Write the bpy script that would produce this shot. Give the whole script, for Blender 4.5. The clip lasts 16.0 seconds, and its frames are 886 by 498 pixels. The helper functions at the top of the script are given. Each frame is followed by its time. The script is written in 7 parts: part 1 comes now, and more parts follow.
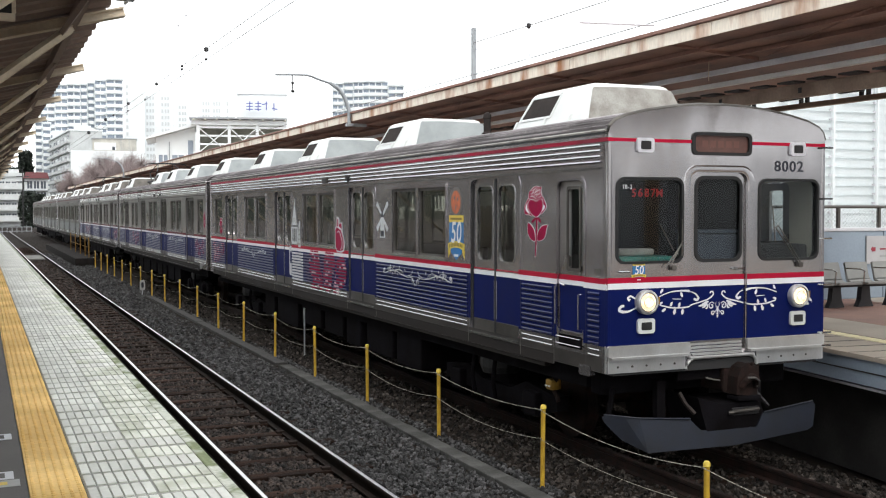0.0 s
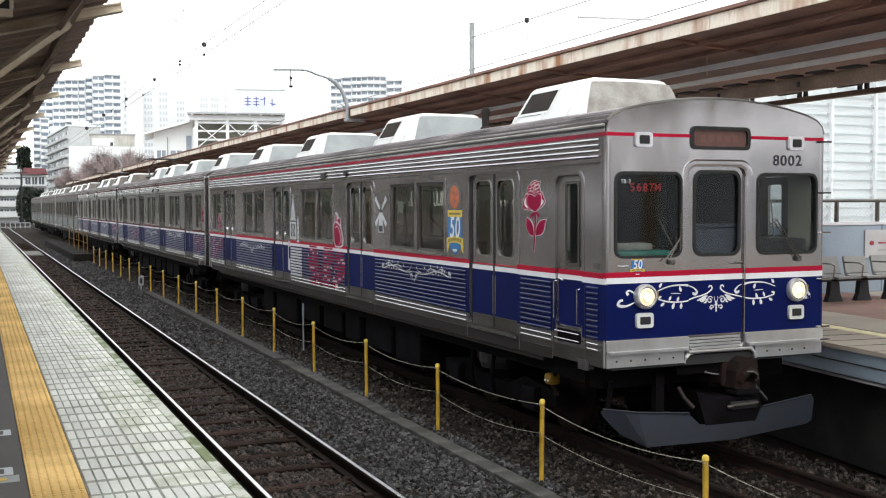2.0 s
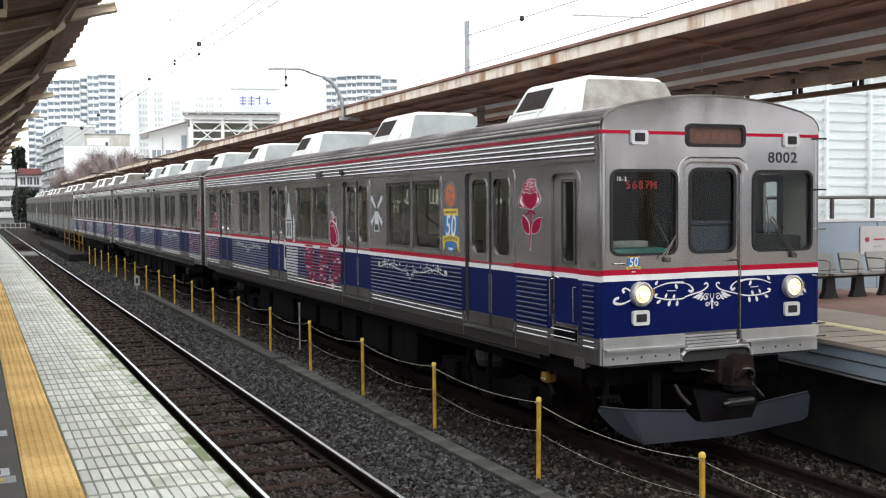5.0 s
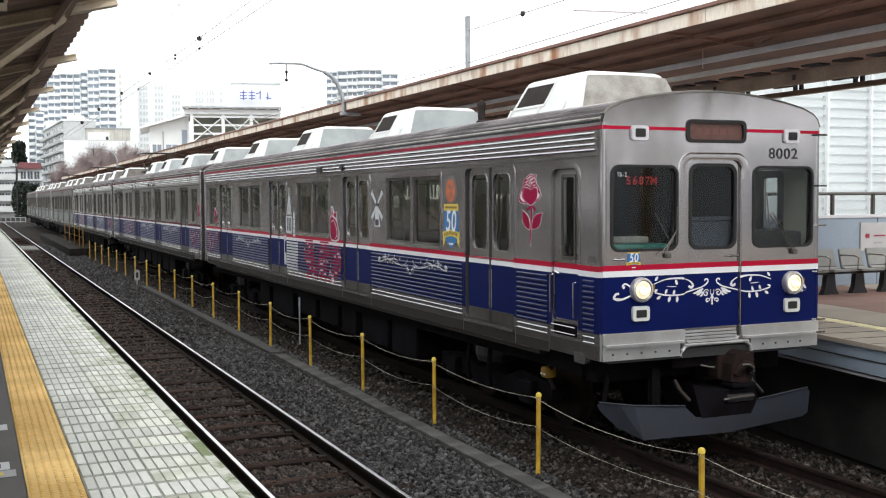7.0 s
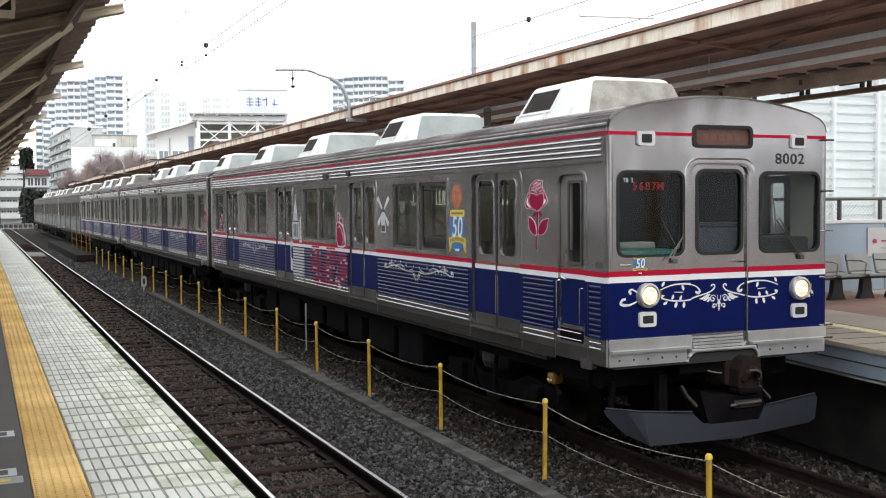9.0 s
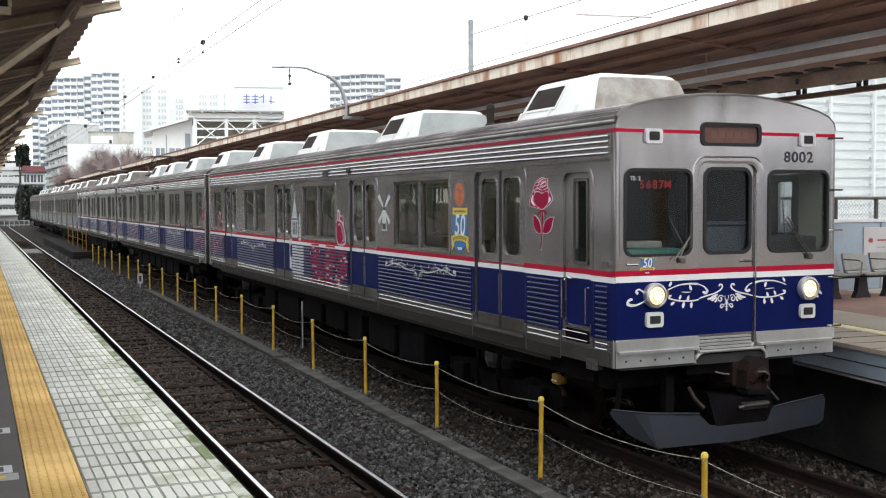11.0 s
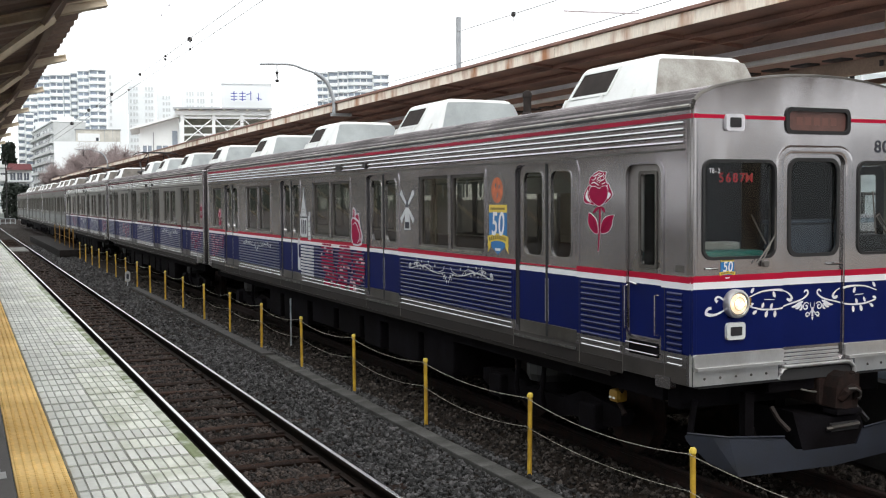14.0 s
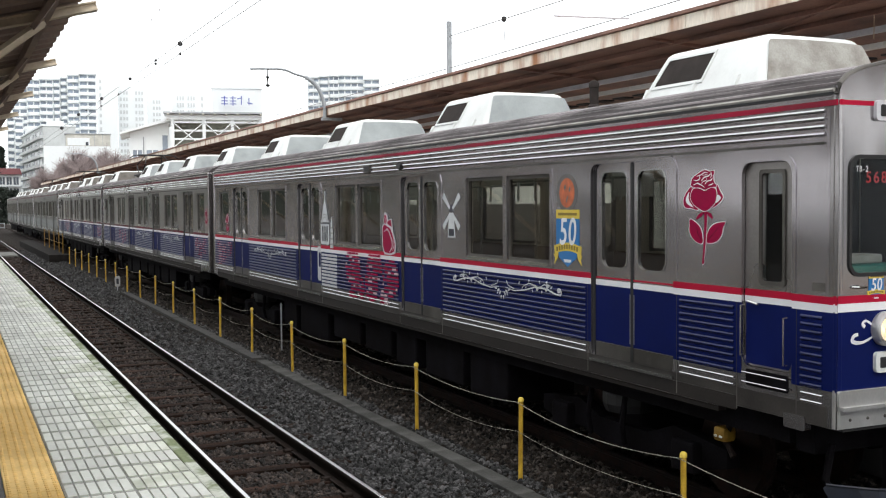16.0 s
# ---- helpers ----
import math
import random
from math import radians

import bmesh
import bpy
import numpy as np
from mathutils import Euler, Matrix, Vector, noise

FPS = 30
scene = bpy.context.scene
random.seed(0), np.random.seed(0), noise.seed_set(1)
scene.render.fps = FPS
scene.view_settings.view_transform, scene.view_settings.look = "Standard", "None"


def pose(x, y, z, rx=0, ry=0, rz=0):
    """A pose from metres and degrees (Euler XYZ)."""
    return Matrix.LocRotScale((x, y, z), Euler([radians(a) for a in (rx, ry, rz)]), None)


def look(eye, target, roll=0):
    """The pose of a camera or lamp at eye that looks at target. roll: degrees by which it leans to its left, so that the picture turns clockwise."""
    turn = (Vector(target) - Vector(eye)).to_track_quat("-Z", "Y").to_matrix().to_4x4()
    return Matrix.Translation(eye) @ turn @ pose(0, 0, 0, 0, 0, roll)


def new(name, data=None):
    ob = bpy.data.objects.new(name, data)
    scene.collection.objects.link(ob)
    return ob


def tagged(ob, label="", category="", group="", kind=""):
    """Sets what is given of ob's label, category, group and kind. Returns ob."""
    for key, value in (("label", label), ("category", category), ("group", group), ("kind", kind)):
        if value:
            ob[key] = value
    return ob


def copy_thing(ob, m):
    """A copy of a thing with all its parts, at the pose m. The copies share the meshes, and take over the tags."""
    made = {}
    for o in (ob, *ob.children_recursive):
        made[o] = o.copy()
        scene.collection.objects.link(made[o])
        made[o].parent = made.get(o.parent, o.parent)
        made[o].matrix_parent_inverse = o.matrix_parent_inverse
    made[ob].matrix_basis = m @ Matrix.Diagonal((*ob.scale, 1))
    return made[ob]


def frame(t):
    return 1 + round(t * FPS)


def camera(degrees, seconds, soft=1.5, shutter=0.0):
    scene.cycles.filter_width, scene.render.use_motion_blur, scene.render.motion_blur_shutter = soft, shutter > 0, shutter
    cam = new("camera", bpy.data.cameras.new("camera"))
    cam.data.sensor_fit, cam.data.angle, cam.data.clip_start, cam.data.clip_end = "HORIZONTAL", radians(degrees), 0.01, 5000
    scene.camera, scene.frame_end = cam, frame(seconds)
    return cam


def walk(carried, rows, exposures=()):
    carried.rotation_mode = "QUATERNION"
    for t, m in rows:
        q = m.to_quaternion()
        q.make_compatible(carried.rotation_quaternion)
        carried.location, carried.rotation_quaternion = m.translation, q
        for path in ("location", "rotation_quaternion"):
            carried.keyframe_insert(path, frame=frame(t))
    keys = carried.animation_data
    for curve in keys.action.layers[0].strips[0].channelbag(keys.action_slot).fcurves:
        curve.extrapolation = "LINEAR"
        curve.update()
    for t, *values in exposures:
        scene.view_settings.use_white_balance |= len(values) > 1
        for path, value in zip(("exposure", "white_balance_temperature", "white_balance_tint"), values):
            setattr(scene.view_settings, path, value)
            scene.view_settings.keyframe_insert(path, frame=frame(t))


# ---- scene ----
from mathutils.geometry import tessellate_polygon

# ---- camera: held by hand on the platform; only its aim sways ----
cam = camera(45.36, 16.0, 1.15)
AIM = (  # seconds, yaw, pitch, roll
    (0, -23.639, -2.115, 0.080),
    (0.5, -23.676, -2.369, 0.319),
    (1, -23.642, -2.511, 0.372),
    (1.5, -23.755, -2.484, 0.235),
    (2, -23.717, -2.390, 0.211),
    (2.5, -23.788, -2.404, 0.274),
    (3, -23.746, -2.469, 0.326),
    (3.5, -23.986, -2.474, 0.123),
    (4, -23.960, -2.398, 0.326),
    (6.5, -23.940, -2.683, 0.465),
    (7, -23.927, -2.730, 0.328),
    (7.5, -23.916, -2.764, 0.429),
    (8, -23.796, -2.726, 0.403),
    (8.5, -23.608, -2.460, 0.464),
    (9, -23.591, -2.411, 0.420),
    (11.5, -23.800, -2.593, 0.242),
    (12, -23.836, -2.699, 0.409),
    (12.5, -24.127, -2.671, 0.195),
    (13, -24.316, -2.733, 0.327),
    (13.5, -24.250, -2.791, 0.394),
    (14, -24.407, -2.697, 0.417),
    (14.5, -24.272, -2.521, 0.449),
    (15, -24.547, -2.414, 0.295),
    (15.5, -24.912, -2.402, 0.384),
    (16, -24.906, -2.454, 0.420),
)
walk(cam, [(t, pose(0, 0, 2.716, 90 + p, r, y)) for t, y, p, r in AIM], ((0, -0.02), (9, -0.04), (12, -0.10), (16, -0.13)))

# metres that the train has rolled forward, second by second
ROLLED = ((0, 0.000), (9, 0.000), (10.2, 0.000), (10.6, 0.045), (11, 0.185), (11.5, 0.404), (12, 0.642), (12.5, 0.865), (13, 1.080), (13.5, 1.296), (14, 1.567), (14.5, 1.906), (15, 2.303), (15.5, 2.767), (16, 3.308))
# ---- world: bright overcast sky ----
world = bpy.data.worlds.new("overcast")
scene.world = world
world.use_nodes = True
wn, wl = world.node_tree.nodes, world.node_tree.links
sky = wn.new("ShaderNodeTexSky")
sky.sky_type = "NISHITA"
sky.sun_disc, sky.sun_elevation, sky.sun_rotation = False, radians(48), radians(187)
sky.dust_density, sky.air_density = 4.0, 1.0
veil = wn.new("ShaderNodeMix")
veil.data_type = "RGBA"
veil.inputs[0].default_value = 0.86
veil.inputs[7].default_value = (14.0, 14.4, 14.55, 1)
wl.new(sky.outputs[0], veil.inputs[6])
wl.new(veil.outputs[2], wn["Background"].inputs[0])
wn["Background"].inputs[1].default_value = 0.145
sun = new("sun", bpy.data.lights.new("sun", "SUN"))
sun.data.energy, sun.data.angle, sun.data.color = 1.0, radians(25), (1.0, 0.97, 0.92)
sun.matrix_world = look((0, 0, 40), (4, 34, 0))
scene.view_settings.exposure = 0.0


# ---- materials ----
def mat(name, col, rough=0.6, metal=0.0, var=0.18, scale=3.0, fine=60.0, bump=0.15, second=None, stretch=(1, 1, 1), cut=(0.35, 0.7),
        each=0.0, depth=0.01, emit=0.0, wave=0.0, spec=0.5, world=False):
    """A surface with variation at two scales. second: the colour of stains; each: how far single pieces differ."""
    m = bpy.data.materials.new(name)
    m.use_nodes = True
    n, l = m.node_tree.nodes, m.node_tree.links
    b = n["Principled BSDF"]
    b.inputs["Roughness"].default_value, b.inputs["Metallic"].default_value = rough, metal
    b.inputs["Specular IOR Level"].default_value = spec
    tc, mp = n.new("ShaderNodeTexCoord"), n.new("ShaderNodeMapping")
    mp.inputs["Scale"].default_value = stretch
    l.new(n.new("ShaderNodeNewGeometry").outputs["Position"] if world else tc.outputs["Object"], mp.inputs[0])
    big, small = n.new("ShaderNodeTexNoise"), n.new("ShaderNodeTexNoise")
    for t, s, d in ((big, scale, 5), (small, fine, 3)):
        t.inputs["Scale"].default_value, t.inputs["Detail"].default_value = s, d
        l.new(mp.outputs[0], t.inputs["Vector"])
    ramp = n.new("ShaderNodeValToRGB")
    ramp.color_ramp.elements[0].position, ramp.color_ramp.elements[1].position = cut
    lo = second or [c * (1 - var) for c in col]
    ramp.color_ramp.elements[0].color, ramp.color_ramp.elements[1].color = (*lo, 1), (*[min(1, c * (1 + var * 0.5)) for c in col], 1)
    l.new(big.outputs[0], ramp.inputs[0])
    grain = n.new("ShaderNodeMapRange")
    grain.inputs["To Min"].default_value, grain.inputs["To Max"].default_value = 1 - var, 1 + var
    l.new(small.outputs[0], grain.inputs["Value"])
    mul = n.new("ShaderNodeVectorMath")
    mul.operation = "SCALE"
    l.new(ramp.outputs[0], mul.inputs[0])
    l.new(grain.outputs[0], mul.inputs["Scale"])
    out = mul.outputs[0]
    if each:
        info, spread, mul2 = n.new("ShaderNodeObjectInfo"), n.new("ShaderNodeMapRange"), n.new("ShaderNodeVectorMath")
        geo, add = n.new("ShaderNodeNewGeometry"), n.new("ShaderNodeMath")
        spread.inputs["To Min"].default_value, spread.inputs["To Max"].default_value = 1 - each, 1 + each
        add.operation = "ADD"
        l.new(info.outputs["Random"], add.inputs[0])
        l.new(geo.outputs["Random Per Island"], add.inputs[1])
        wrap = n.new("ShaderNodeMath")
        wrap.operation = "FRACT"
        l.new(add.outputs[0], wrap.inputs[0])
        l.new(wrap.outputs[0], spread.inputs["Value"])
        mul2.operation = "SCALE"
        l.new(out, mul2.inputs[0])
        l.new(spread.outputs[0], mul2.inputs["Scale"])
        out = mul2.outputs[0]
    l.new(out, b.inputs["Base Color"])
    rr = n.new("ShaderNodeMapRange")
    rr.inputs["To Min"].default_value, rr.inputs["To Max"].default_value = max(0.03, rough * 0.8), min(1, rough * 1.25)
    l.new(big.outputs[0], rr.inputs["Value"])
    l.new(rr.outputs[0], b.inputs["Roughness"])
    if bump:
        bp = n.new("ShaderNodeBump")
        bp.inputs["Strength"].default_value, bp.inputs["Distance"].default_value = bump, depth
        l.new(small.outputs[0], bp.inputs["Height"])
        l.new(bp.outputs[0], b.inputs["Normal"])
        if wave:
            dent, slow = n.new("ShaderNodeBump"), n.new("ShaderNodeTexNoise")
            slow.inputs["Scale"].default_value, slow.inputs["Detail"].default_value = 2.2, 1.0
            l.new(mp.outputs[0], slow.inputs["Vector"])
            dent.inputs["Strength"].default_value, dent.inputs["Distance"].default_value = 1.0, wave
            l.new(slow.outputs[0], dent.inputs["Height"])
            l.new(dent.outputs[0], bp.inputs["Normal"])
    if emit:
        l.new(out, b.inputs["Emission Color"])
        b.inputs["Emission Strength"].default_value = emit
    return m


def glass(name, tint, gloss=0.02, least=0.045):
    m = bpy.data.materials.new(name)
    m.use_nodes = True
    n, l = m.node_tree.nodes, m.node_tree.links
    clear, shine, mix, fr = n.new("ShaderNodeBsdfTransparent"), n.new("ShaderNodeBsdfGlossy"), n.new("ShaderNodeMixShader"), n.new("ShaderNodeLayerWeight")
    clear.inputs[0].default_value = (*tint, 1)
    shine.inputs["Roughness"].default_value = gloss
    fr.inputs[0].default_value = 0.5
    power, lift = n.new("ShaderNodeMath"), n.new("ShaderNodeMapRange")
    power.operation, power.inputs[1].default_value = "POWER", 5.0
    lift.inputs["To Min"].default_value = least
    l.new(fr.outputs["Facing"], power.inputs[0])
    l.new(power.outputs[0], lift.inputs["Value"])
    l.new(lift.outputs[0], mix.inputs[0])
    l.new(clear.outputs[0], mix.inputs[1])
    l.new(shine.outputs[0], mix.inputs[2])
    l.new(mix.outputs[0], n["Material Output"].inputs[0])
    return m


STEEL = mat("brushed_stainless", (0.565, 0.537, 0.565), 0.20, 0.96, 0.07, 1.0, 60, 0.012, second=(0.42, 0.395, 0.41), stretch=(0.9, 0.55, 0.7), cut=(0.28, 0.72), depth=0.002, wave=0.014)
# Same steel as the sides; base darkened for the reflections on the front.
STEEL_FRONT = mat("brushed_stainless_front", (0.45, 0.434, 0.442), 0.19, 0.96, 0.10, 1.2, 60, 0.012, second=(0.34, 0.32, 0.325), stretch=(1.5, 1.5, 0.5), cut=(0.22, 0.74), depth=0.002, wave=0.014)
STEEL_DIRTY_DARK = mat("grimy_dark_stainless", (0.14, 0.13, 0.12), 0.5, 0.6, 0.25, 2.0, 60, 0.08, second=(0.07, 0.063, 0.057), depth=0.003)
CHROME = mat("polished_steel", (0.55, 0.55, 0.54), 0.22, 1.0, 0.06, 4, 60, 0.0)
BLUE = mat("navy_blue_film", (0.003, 0.0085, 0.080), 0.5, 0.0, 0.16, 2.0, 120, 0.02, depth=0.002, spec=0.08)
BLUE_RIB = mat("navy_blue_rib", (0.003, 0.008, 0.068), 0.30, 0.0, 0.16, 2.0, 120, 0.02, depth=0.002, spec=0.45)
RED = mat("crimson_film", (0.42, 0.005, 0.034), 0.5, 0.0, 0.12, 3, 120, 0.02, depth=0.002, spec=0.15)
ROSE = mat("rose_red_film", (0.29, 0.002, 0.045), 0.5, 0.0, 0.12, 9, 160, 0.0, spec=0.1)
ROSE_DEEP = mat("deep_rose_film", (0.10, 0.002, 0.018), 0.5, 0.0, 0.12, 9, 160, 0.0, spec=0.1)
RED_WORN = mat("worn_red_film", (0.30, 0.008, 0.034), 0.55, 0.0, 0.3, 1.4, 60, 0.02, second=(0.19, 0.014, 0.03), depth=0.002, spec=0.15)
# Darker red for the bands and stripes of the rear cars.
RED_DULL = mat("dull_red_film", (0.15, 0.012, 0.026), 0.6, 0.0, 0.3, 1.2, 60, 0.02, second=(0.07, 0.022, 0.026), depth=0.002, spec=0.15)
WHITE_FILM = mat("white_film", (0.78, 0.78, 0.80), 0.35, 0.0, 0.06, 3, 120, 0.02, depth=0.002)
TEAL = mat("dull_teal_film", (0.045, 0.055, 0.054), 0.4, 0.0, 0.2, 3, 120, 0.02, depth=0.002)
SKYBLUE = mat("sky_blue_print", (0.02, 0.16, 0.42), 0.35, 0.0, 0.08, 8, 160, 0.0)
YELLOW_PRINT = mat("yellow_print", (0.68, 0.50, 0.07), 0.4, 0.0, 0.10, 8, 160, 0.0)
OLIVE_PRINT = mat("olive_print", (0.22, 0.15, 0.02), 0.5, 0.0, 0.1, 8, 160, 0.0)
ORANGE = mat("faded_orange_print", (0.52, 0.13, 0.05), 0.5, 0.0, 0.3, 14, 160, 0.0)
GREY_PRINT = mat("grey_print", (0.36, 0.36, 0.36), 0.4, 0.2, 0.15, 8, 160, 0.0)
SILVER_PRINT = mat("silver_print", (0.60, 0.615, 0.64), 0.4, 0.1, 0.1, 8, 160, 0.0)
INK = mat("dark_ink", (0.015, 0.017, 0.03), 0.4, 0.0, 0.1, 8, 160, 0.0)
# Cloth darker than the ribs, with the shade of the grooves in its colour.
ROOF = mat("weathered_roof_cloth", (0.062, 0.052, 0.053), 0.8, 0.0, 0.4, 2.0, 40, 0.3, second=(0.030, 0.025, 0.026), stretch=(1.5, 0.3, 1))
AC_SHELL = mat("ac_painted_shell", (0.70, 0.72, 0.71), 0.5, 0.0, 0.06, 2.0, 35, 0.1, second=(0.60, 0.61, 0.60))
AC_END = mat("ac_weathered_end", (0.36, 0.35, 0.325), 0.75, 0.0, 0.24, 5.0, 55, 0.2, second=(0.24, 0.22, 0.195), cut=(0.30, 0.62))
# Ends of the rear cars' units, with their shade put into the colour.
AC_END_SHADED = mat("ac_shaded_end", (0.17, 0.155, 0.14), 0.8, 0.0, 0.24, 3.0, 55, 0.2, second=(0.10, 0.09, 0.08), cut=(0.30, 0.62))
AC_END_PALE = mat("ac_pale_end", (0.37, 0.40, 0.405), 0.7, 0.0, 0.12, 3.0, 55, 0.15, second=(0.29, 0.315, 0.32), cut=(0.30, 0.62))
GRILLE = mat("brownish_black_grille", (0.040, 0.033, 0.031), 0.85, 0.0, 0.3, 5, 90, 0.3, spec=0.1)
KICK = mat("scuffed_kick_plate", (0.15, 0.14, 0.13), 0.42, 0.75, 0.2, 2.5, 60, 0.05, second=(0.09, 0.083, 0.076), depth=0.002)
RUBBER = mat("black_rubber", (0.012, 0.012, 0.013), 0.55, 0.0, 0.3, 6, 80, 0.1)
# Near-black base puts the deep shade under the train into the colour.
UNDER = mat("shade_dark_underframe", (0.0085, 0.0078, 0.0095), 0.9, 0.0, 0.4, 3, 50, 0.3, second=(0.005, 0.0042, 0.0045), spec=0.03)
RUSTY = mat("rusty_coupler_iron", (0.022, 0.011, 0.009), 0.85, 0.0, 0.45, 8, 60, 0.4, second=(0.010, 0.007, 0.006), spec=0.2)
PLOW = mat("blue_grey_plow_paint", (0.010, 0.014, 0.026), 0.6, 0.0, 0.25, 4, 60, 0.1, second=(0.007, 0.009, 0.015))
YELLOW = mat("yellow_paint", (0.56, 0.36, 0.035), 0.45, 0.0, 0.25, 5, 70, 0.1, second=(0.34, 0.20, 0.02))
YELLOW_DULL = mat("dull_yellow_paint", (0.24, 0.13, 0.01), 0.6, 0.0, 0.3, 5, 70, 0.1)
GLASS = glass("window_glass", (0.66, 0.66, 0.63), 0.03, 0.08)
GLASS_CAB = glass("cab_glass", (0.80, 0.82, 0.82))
INTERIOR = mat("beige_lining", (0.55, 0.51, 0.43), 0.6, 0.0, 0.08, 3, 60, 0.0)
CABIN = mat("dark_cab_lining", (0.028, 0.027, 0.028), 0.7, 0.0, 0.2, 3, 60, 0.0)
CONSOLE = mat("teal_console", (0.03, 0.20, 0.17), 0.5, 0.0, 0.15, 5, 60, 0.05)
SEAT = mat("brown_moquette", (0.10, 0.045, 0.03), 0.9, 0.0, 0.2, 6, 120, 0.2)
LAMP = mat("lit_headlamp", (1.0, 0.86, 0.66), 0.2, 0.0, 0.12, 22, 90, 0.0, second=(0.80, 0.60, 0.38), emit=0.80)
BULB = mat("headlamp_bulb", (1.0, 0.93, 0.80), 0.2, 0.0, 0.02, 6, 80, 0.0, emit=3.0)
INNER_BOX = mat("blue_grey_cab_seat", (0.06, 0.072, 0.098), 0.6, 0.0, 0.2, 5, 60, 0.1)
LED = mat("red_led", (0.55, 0.03, 0.04), 0.5, 0.0, 0.05, 6, 80, 0.0, emit=0.09)
DEST = mat("dark_brown_display", (0.115, 0.052, 0.042), 0.35, 0.0, 0.2, 10, 120, 0.0)
CONCRETE = mat("grey_concrete", (0.22, 0.22, 0.205), 0.9, 0.0, 0.22, 1.5, 30, 0.35, second=(0.12, 0.12, 0.11))
KERB = mat("worn_concrete_trough", (0.085, 0.084, 0.080), 0.95, 0.0, 0.32, 3.0, 30, 0.6, second=(0.050, 0.049, 0.046), cut=(0.34, 0.66), each=0.12, depth=0.012, spec=0.15)
TILE = mat("white_concrete_tile", (0.75, 0.755, 0.705), 0.5, 0.0, 0.14, 0.9, 28, 0.15, second=(0.55, 0.55, 0.50), each=0.12, world=True)
GROUT = mat("grey_tile_bed", (0.40, 0.40, 0.37), 0.9, 0.0, 0.2, 2, 40, 0.3, second=(0.28, 0.285, 0.25))
MOSS = mat("mossy_concrete", (0.50, 0.51, 0.45), 0.95, 0.0, 0.35, 5, 40, 0.6, second=(0.20, 0.235, 0.12), cut=(0.42, 0.58))
TACTILE = mat("yellow_tactile_paint", (0.86, 0.60, 0.235), 0.7, 0.0, 0.14, 1.3, 30, 0.2, second=(0.62, 0.385, 0.11), each=0.05, world=True)
TACTILE_PALE = mat("pale_tactile_block", (0.86, 0.78, 0.52), 0.7, 0.0, 0.14, 2, 50, 0.2)
ASPHALT = mat("platform_asphalt", (0.105, 0.098, 0.092), 0.9, 0.0, 0.2, 1.5, 160, 0.4)
BALLAST = mat("ballast_stone", (0.060, 0.0585, 0.060), 0.95, 0.0, 0.3, 11, 40, 0.9, second=(0.010, 0.0098, 0.010), cut=(0.36, 0.62), each=0.98, depth=0.02)
BALLAST_BROWN = mat("rusty_ballast_stone", (0.048, 0.036, 0.031), 0.95, 0.0, 0.3, 11, 40, 0.9, second=(0.009, 0.0065, 0.0055), cut=(0.36, 0.62), each=0.95, depth=0.02)
# Ballast under the train, with the train's shade put into its colour.
BALLAST_DARK = mat("shade_toned_ballast_stone", (0.052, 0.044, 0.039), 0.95, 0.0, 0.3, 11, 40, 0.9, second=(0.009, 0.0075, 0.0065), cut=(0.36, 0.62), each=0.95, depth=0.02, spec=0.2)
SLEEPER = mat("oily_timber_sleeper", (0.036, 0.021, 0.016), 0.95, 0.0, 0.5, 3, 30, 1.0, second=(0.013, 0.008, 0.006), stretch=(0.5, 2, 2), each=0.4, depth=0.02, spec=0.08)
# Rust, taken darker in colour for the shade on the webs.
RAIL_SIDE = mat("rusty_rail_web", (0.020, 0.0135, 0.011), 0.85, 0.0, 0.4, 4, 60, 0.3, spec=0.15)
RAIL_TOP = mat("polished_rail_head", (0.85, 0.85, 0.86), 0.28, 1.0, 0.05, 2, 60, 0.0, stretch=(1, 0.1, 1))
FASCIA = mat("rust_stained_fascia", (0.76, 0.68, 0.58), 0.65, 0.0, 0.20, 2.2, 26, 0.1, second=(0.38, 0.15, 0.055), stretch=(1, 1.3, 0.35), cut=(0.31, 0.52))
BROWN_SOFFIT = mat("brown_steel_soffit", (0.30, 0.165, 0.125), 0.7, 0.0, 0.28, 1.0, 25, 0.2, second=(0.16, 0.085, 0.065))
GREY_BEAM = mat("grey_duct_paint", (0.66, 0.65, 0.69), 0.6, 0.0, 0.18, 1.5, 30, 0.1)
# Duct paint made paler for the light the lower duct catches.
DUCT_LIT = mat("lightened_duct_paint", (0.84, 0.82, 0.80), 0.55, 0.0, 0.14, 1.5, 30, 0.1)
CREAM = mat("cream_steel_paint", (0.66, 0.58, 0.46), 0.6, 0.0, 0.2, 2.0, 30, 0.15, second=(0.42, 0.32, 0.22))
CORRUGATED = mat("brown_corrugated_sheet", (0.27, 0.20, 0.17), 0.7, 0.0, 0.2, 1.2, 30, 0.15, second=(0.18, 0.125, 0.105))
PANEL_WHITE = mat("white_louvre_sheet", (0.80, 0.84, 0.85), 0.5, 0.0, 0.07, 0.6, 30, 0.05)
PANEL_BLUE = mat("pale_blue_panel", (0.28, 0.335, 0.40), 0.6, 0.0, 0.12, 0.8, 30, 0.05)
PINK_PAVE = mat("reddish_paving", (0.27, 0.155, 0.12), 0.9, 0.0, 0.2, 1.5, 40, 0.2)
PAVE = mat("grey_platform_paving", (0.39, 0.335, 0.275), 0.9, 0.0, 0.15, 1.0, 40, 0.2)
BENCH = mat("grey_bench_plastic", (0.28, 0.275, 0.26), 0.5, 0.0, 0.12, 5, 90, 0.1)
IRON = mat("dark_iron", (0.035, 0.033, 0.035), 0.6, 0.4, 0.3, 5, 60, 0.2)
